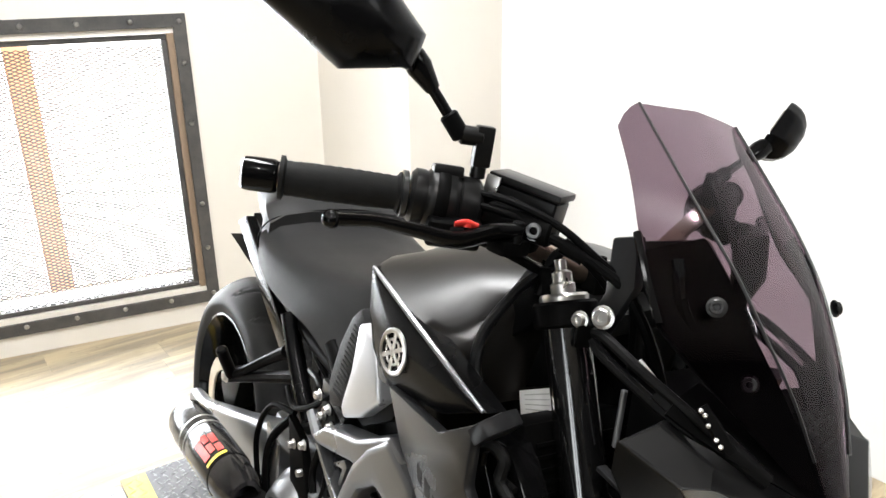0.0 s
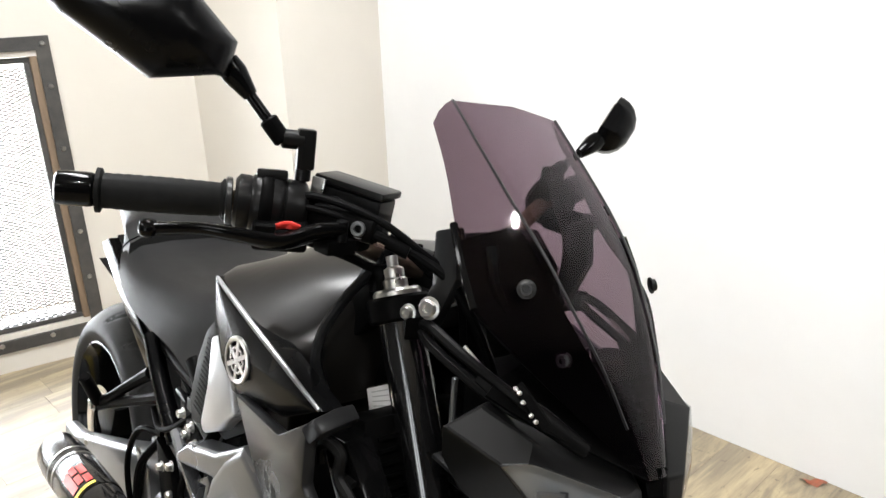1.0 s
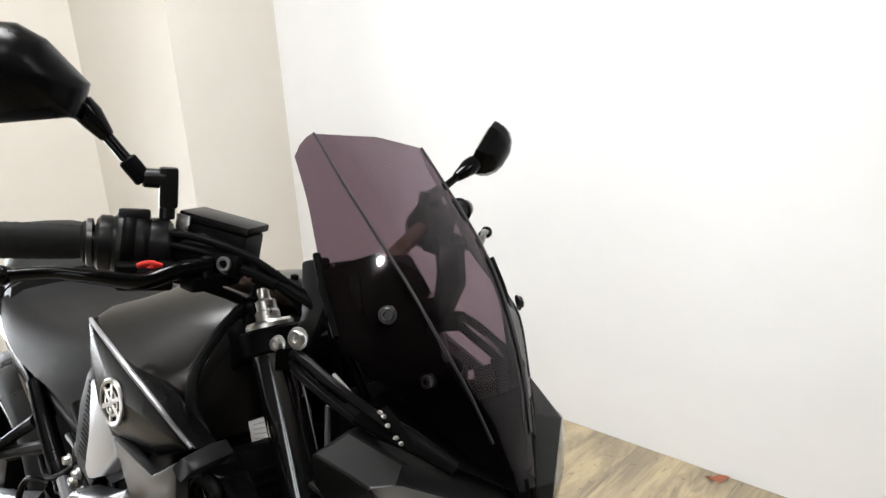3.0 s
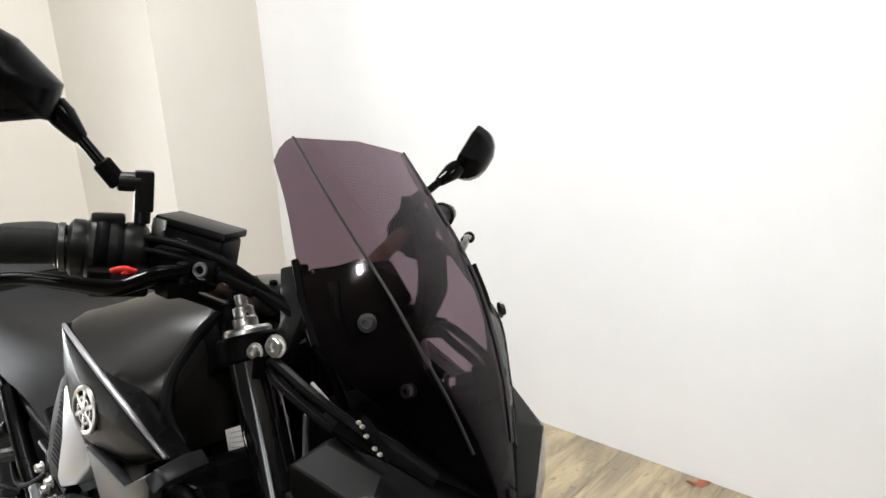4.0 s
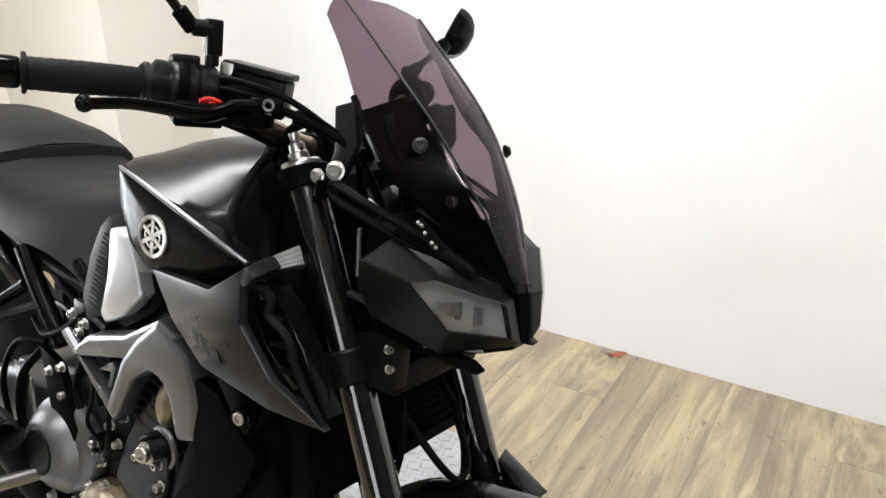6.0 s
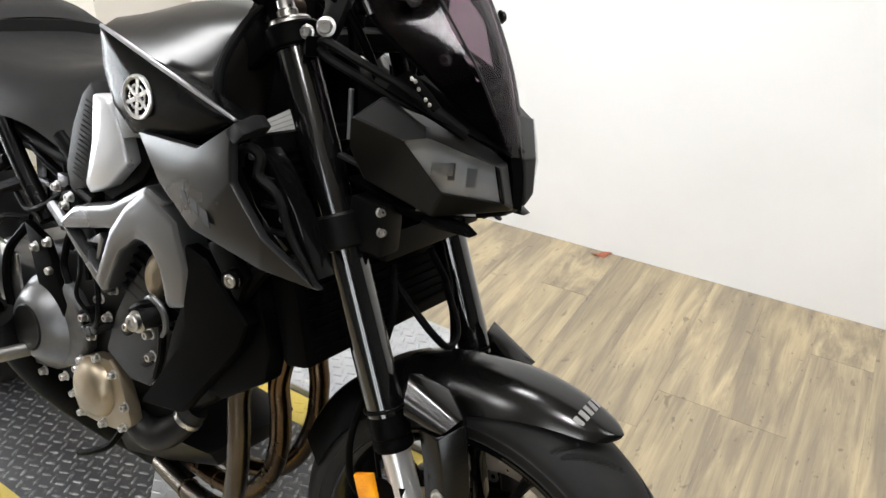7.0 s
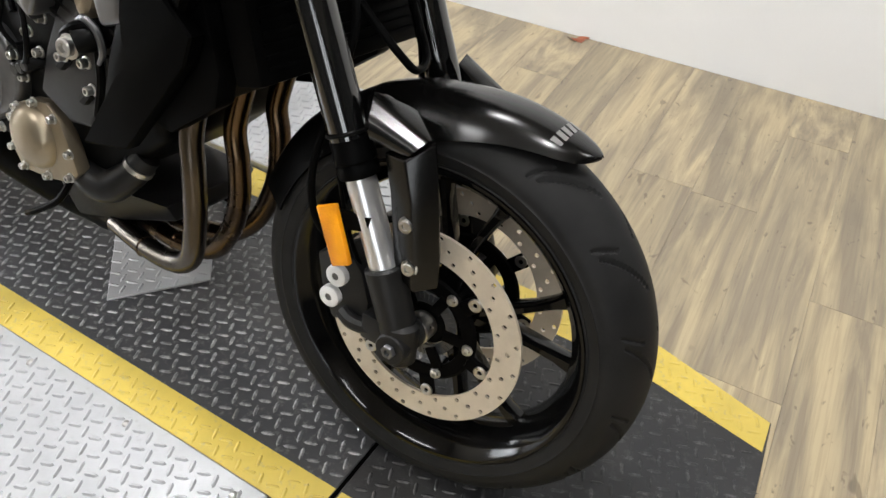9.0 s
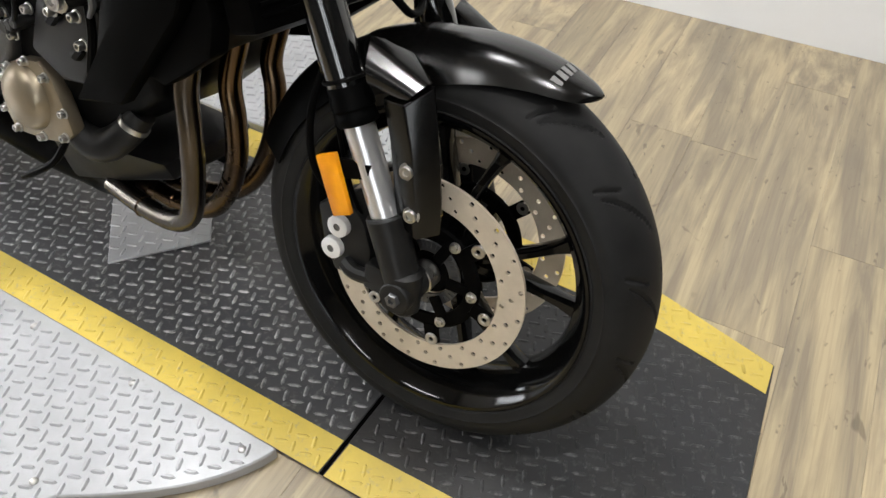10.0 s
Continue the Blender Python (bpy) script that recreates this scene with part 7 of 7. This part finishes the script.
part("sleeve", lathe([(0.0565, 0.085), (0.0580, 0.09), (0.0590, 0.16), (0.0590, 0.234), (0.0575, 0.236)], along((-0.862, -0.230, 0.448), (-1.235, -0.238, 0.420)) @ Matrix.Diagonal((0.74, 0.82, 1, 1)), 36), "carbon", silencer, "dark carbon sleeve")
for k, h in enumerate((0.225, 0.252)):
    part("rivet_band", lathe([(0.0592, h), (0.0598, h + 0.001), (0.0598, h + 0.005), (0.0592, h + 0.006)], along((-0.862, -0.230, 0.448), (-1.235, -0.238, 0.420)) @ Matrix.Diagonal((0.74, 0.82, 1, 1)), 36), "steel", silencer)
CAN = along((-0.862, -0.230, 0.448), (-1.235, -0.238, 0.420)) @ Matrix.Diagonal((0.74, 0.82, 1, 1))


def wrap(u0, u1, h0, h1, r):
    """A patch bent round the silencer: angles and heights."""
    return shell([[CAN @ Vector((r * math.cos(radians(a)), r * math.sin(radians(a)), h)) for a in np.linspace(u0, u1, 6)] for h in (h0, h1)], 0.0004)


# printed maker's mark on the sleeve: plain red shapes and a yellow strip
up = max(range(0, 360, 5), key=lambda a: (CAN.to_3x3() @ Vector((math.cos(radians(a)), math.sin(radians(a)), 0))).dot(Vector((0.0, -0.6, 0.8))))
for a0, a1, h0, h1 in ((-26, -8, 0.105, 0.172), (-5, 9, 0.112, 0.142), (-5, 9, 0.150, 0.178), (12, 27, 0.103, 0.130), (12, 27, 0.138, 0.172)):
    part("logo_patch", wrap(up + a0, up + a1, h0, h1, 0.0598), "red", silencer, "red printed mark")
part("logo_strip", wrap(up - 28, up + 28, 0.088, 0.097, 0.0598), "yellow_bit", silencer, "yellow printed strip")

bpart("radiator_side", slab([(-0.335, 0.74), (-0.285, 0.70), (-0.255, 0.60), (-0.262, 0.555), (-0.345, 0.492), (-0.40, 0.50), (-0.40, 0.62)], -0.145, -0.178, 0.006), "matt_black", "", True)

# -- rear wheel, swingarm and rear frame --
REAR = pose(-1.44, 0, 0.315, 90, 0, 0)
rp = [(0.219, -0.070), (0.232, -0.082), (0.252, -0.090), (0.272, -0.085), (0.290, -0.068), (0.304, -0.045), (0.312, -0.022), (0.315, 0.0)]
rp = rp + [(r, -h) for r, h in rp[-2::-1]]
rt = tyre_mesh(0.315, 0.09, rp, 300, 15)
bmesh.ops.transform(rt, matrix=REAR, verts=rt.verts)
rear_wheel = part("rear_wheel", lathe([(0, -0.07), (0.04, -0.07), (0.045, -0.05), (0.04, -0.02), (0.04, 0.02), (0.045, 0.05), (0.04, 0.07), (0, 0.07)], REAR, 24), "dark_part", bike, "black cast wheel hub")
part("tyre", rt, "rubber", rear_wheel, "wide black road tyre", angle=28)
rr = [(0.2265, -0.076), (0.2290, -0.083), (0.2240, -0.084), (0.212, -0.066), (0.200, -0.04), (0.195, 0.0)]
rr = rr + [(r, -h) for r, h in rr[-2::-1]] + [(0.212, 0.06), (0.206, 0.0), (0.212, -0.06)]
part("rim", lathe(rr, REAR, 72, closed=True), "gloss_black", rear_wheel, "gloss black cast rim")
for k in range(5):
    for sgn in (-1, 1):
        bm = spoke(radians(72 * k) + sgn * 0.10, radians(72 * k) + sgn * 0.26)
        bmesh.ops.transform(bm, matrix=pose(-1.44, 0, 0.015), verts=bm.verts)
        part("spoke", bm, "gloss_black", rear_wheel)
dm = disc_mesh(0.088, 0.1225, 0.005, 48, 3, 0.0026)
bmesh.ops.transform(dm, matrix=pose(-1.44, -0.085, 0.315, 90, 0, 0), verts=dm.verts)
part("brake_disc", dm, "disc", rear_wheel, "drilled rear brake disc", smooth=False)
sw = loft([[(-1.50, -0.155, 0.345), (-1.50, -0.125, 0.345), (-1.50, -0.125, 0.285), (-1.50, -0.155, 0.285)], [(-1.40, -0.160, 0.360), (-1.40, -0.122, 0.360), (-1.40, -0.122, 0.275), (-1.40, -0.160, 0.275)], [(-1.15, -0.165, 0.455), (-1.15, -0.120, 0.455), (-1.15, -0.120, 0.340), (-1.15, -0.165, 0.340)], [(-0.98, -0.165, 0.520), (-0.98, -0.10, 0.520), (-0.98, -0.10, 0.410), (-0.98, -0.165, 0.410)], [(-0.86, -0.150, 0.520), (-0.86, -0.09, 0.520), (-0.86, -0.09, 0.44), (-0.86, -0.150, 0.44)]])
bpart("swingarm", bevelled(sw, 0.017, 5), "silver", "silver cast aluminium swingarm", both=True)
bpart("swingarm_bridge", box((-1.06, -0.11, 0.42), (-0.98, 0.11, 0.50), 0.012), "silver")
bpart("axle_nut", rod((-1.44, -0.158, 0.315), (-1.44, -0.172, 0.315), 0.016, 6), "steel", "", True)
cal = slab([(-1.40, 0.40), (-1.34, 0.47), (-1.27, 0.46), (-1.30, 0.38), (-1.36, 0.36)], -0.112, -0.062, 0.008)
bpart("rear_caliper", cal, "dark_case", "black rear brake caliper")
shk = rod((-0.90, -0.035, 0.70), (-0.80, -0.035, 0.47), 0.020, 16)
for k in range(9):
    p = Vector((-0.895, -0.035, 0.69)).lerp(Vector((-0.815, -0.035, 0.50)), k / 8)
    lathe([(0.028, -0.004), (0.034, 0.0), (0.028, 0.004)], Matrix.Translation(p) @ pose(0, 0, 0, 0, 157, 0), 18, shk)
bpart("shock_absorber", shk, "dark_part", "black coil-over shock absorber")
bpart("subframe_rail", tube([(-0.660, -0.150, 0.740), (-0.80, -0.148, 0.745), (-0.95, -0.140, 0.762), (-1.15, -0.125, 0.80)], 0.014, 12, 5), "dark_part", "", True)
bpart("subframe_strut", tube([(-0.910, -0.163, 0.765), (-0.855, -0.165, 0.70), (-0.788, -0.163, 0.625)], 0.0150, 14, 4), "black_satin", "satin black frame strut", True)
bpart("subframe_strut", tube([(-0.760, -0.150, 0.770), (-0.71, -0.155, 0.745), (-0.66, -0.158, 0.700)], 0.014, 12, 4), "dark_part", "", True)
hang = tube([(-0.892, -0.168, 0.704), (-0.95, -0.180, 0.664), (-1.02, -0.198, 0.612), (-1.066, -0.204, 0.586)], [0.012, 0.010, 0.009, 0.012], 10, 5)
tube([(-0.836, -0.168, 0.682), (-0.94, -0.180, 0.636), (-1.064, -0.204, 0.580)], [0.012, 0.010, 0.010], 10, 5, bm=hang)
bpart("pillion_bracket", hang, "dark_part", "black pillion peg bracket", both=True)
bpart("pillion_peg", rod((-1.050, -0.207, 0.592), (-1.036, -0.236, 0.655), 0.011, 12, 0.003), "matt_black", "", True)
bolts([(-1.066, -0.214, 0.584)], 0.010, 0.005, "steel", (0, -1, 0), None, False, True)
plate = slab([(-0.835, 0.615), (-0.775, 0.600), (-0.72, 0.50), (-0.76, 0.40), (-0.80, 0.36), (-0.83, 0.40), (-0.80, 0.50)], -0.165, -0.180, 0.004)
bpart("footrest_plate", plate, "dark_part", "black footrest plate", both=True)
bpart("footrest", rod((-0.80, -0.182, 0.395), (-0.805, -0.275, 0.402), 0.012, 12, 0.003), "steel", "", True)
bpart("heel_guard", slab([(-0.92, 0.56), (-0.86, 0.545), (-0.85, 0.46), (-0.88, 0.40), (-0.905, 0.44), (-0.90, 0.50)], -0.178, -0.183, 0.002), "steel", "bare alloy heel guard", True)
for pts, r in (([(-0.83, -0.17, 0.62), (-0.90, -0.185, 0.60), (-0.945, -0.188, 0.52), (-0.93, -0.185, 0.44), (-0.90, -0.18, 0.40)], 0.0055),
               ([(-0.85, -0.165, 0.60), (-0.875, -0.188, 0.55), (-0.885, -0.19, 0.48), (-0.87, -0.185, 0.42)], 0.0075),
               ([(-0.72, -0.165, 0.70), (-0.77, -0.178, 0.66), (-0.82, -0.18, 0.64), (-0.86, -0.175, 0.655)], 0.005),
               ([(-0.66, -0.165, 0.69), (-0.70, -0.175, 0.64), (-0.72, -0.18, 0.58), (-0.70, -0.185, 0.55)], 0.006)):
    bpart("hose", tube(pts, r, 8, 6), "matt_black")
bolts([(-0.735, -0.176, 0.700), (-0.70, -0.176, 0.692), (-0.715, -0.176, 0.675), (-0.685, -0.176, 0.67), (-0.74, -0.176, 0.66), (-0.76, -0.182, 0.60), (-0.80, -0.182, 0.58)], 0.0065, 0.008, "steel", (0, -1, 0))
bpart("injector_rail", rod((-0.69, -0.165, 0.71), (-0.64, -0.168, 0.70), 0.012, 10), "dark_case", "", True)
bpart("bracket", slab([(-0.76, 0.69), (-0.70, 0.70), (-0.665, 0.665), (-0.70, 0.64), (-0.75, 0.65)], -0.155, -0.172, 0.004), "dark_case", "", True)
bpart("rear_fender", loft([[(-1.20, -0.09, 0.70), (-1.20, 0.09, 0.70), (-1.20, 0.08, 0.69), (-1.20, -0.08, 0.69)], [(-1.50, -0.08, 0.74), (-1.50, 0.08, 0.74), (-1.50, 0.07, 0.73), (-1.50, -0.07, 0.73)]]), "matt_black")
bpart("side_stand", tube([(-0.74, 0.13, 0.30), (-0.73, 0.22, 0.15), (-0.715, 0.292, 0.062)], [0.014, 0.012, 0.012], 10, 4), "dark_part", "black side stand")
bpart("stand_foot", slab([(-0.735, 0.050), (-0.695, 0.050), (-0.695, 0.064), (-0.735, 0.064)], 0.27, 0.315, 0.003), "dark_part")

# ---- floor planks ----
plank_bm = box((0, -0.0766, -0.0035), (0.9135, 0.0766, 0.0), 0.0005, 1)
plank_me = mesh_of("plank", plank_bm, "plank", smooth=False)
for r in range(-9, 38):
    start = -0.002 - 0.914 * random.random()
    along_row = 0.0
    k = 0
    while True:
        far_end = -(0.004 if k == 0 else 0.0) - (0 if k == 0 else along_row)
        length = 0.914 * (random.uniform(0.25, 1.0) if k == 0 else 1.0)
        ob = new("plank", plank_me)
        ob.parent = floor
        ob.matrix_basis = pose(0.07 + r * 0.1535, far_end, 0, 0, 0, -90) @ Matrix.Diagonal(((length - 0.0006) / 0.9135, 1, 1, 1))
        along_row = (along_row if k else 0.004) + length
        k += 1
        if along_row > 5.3:
            break
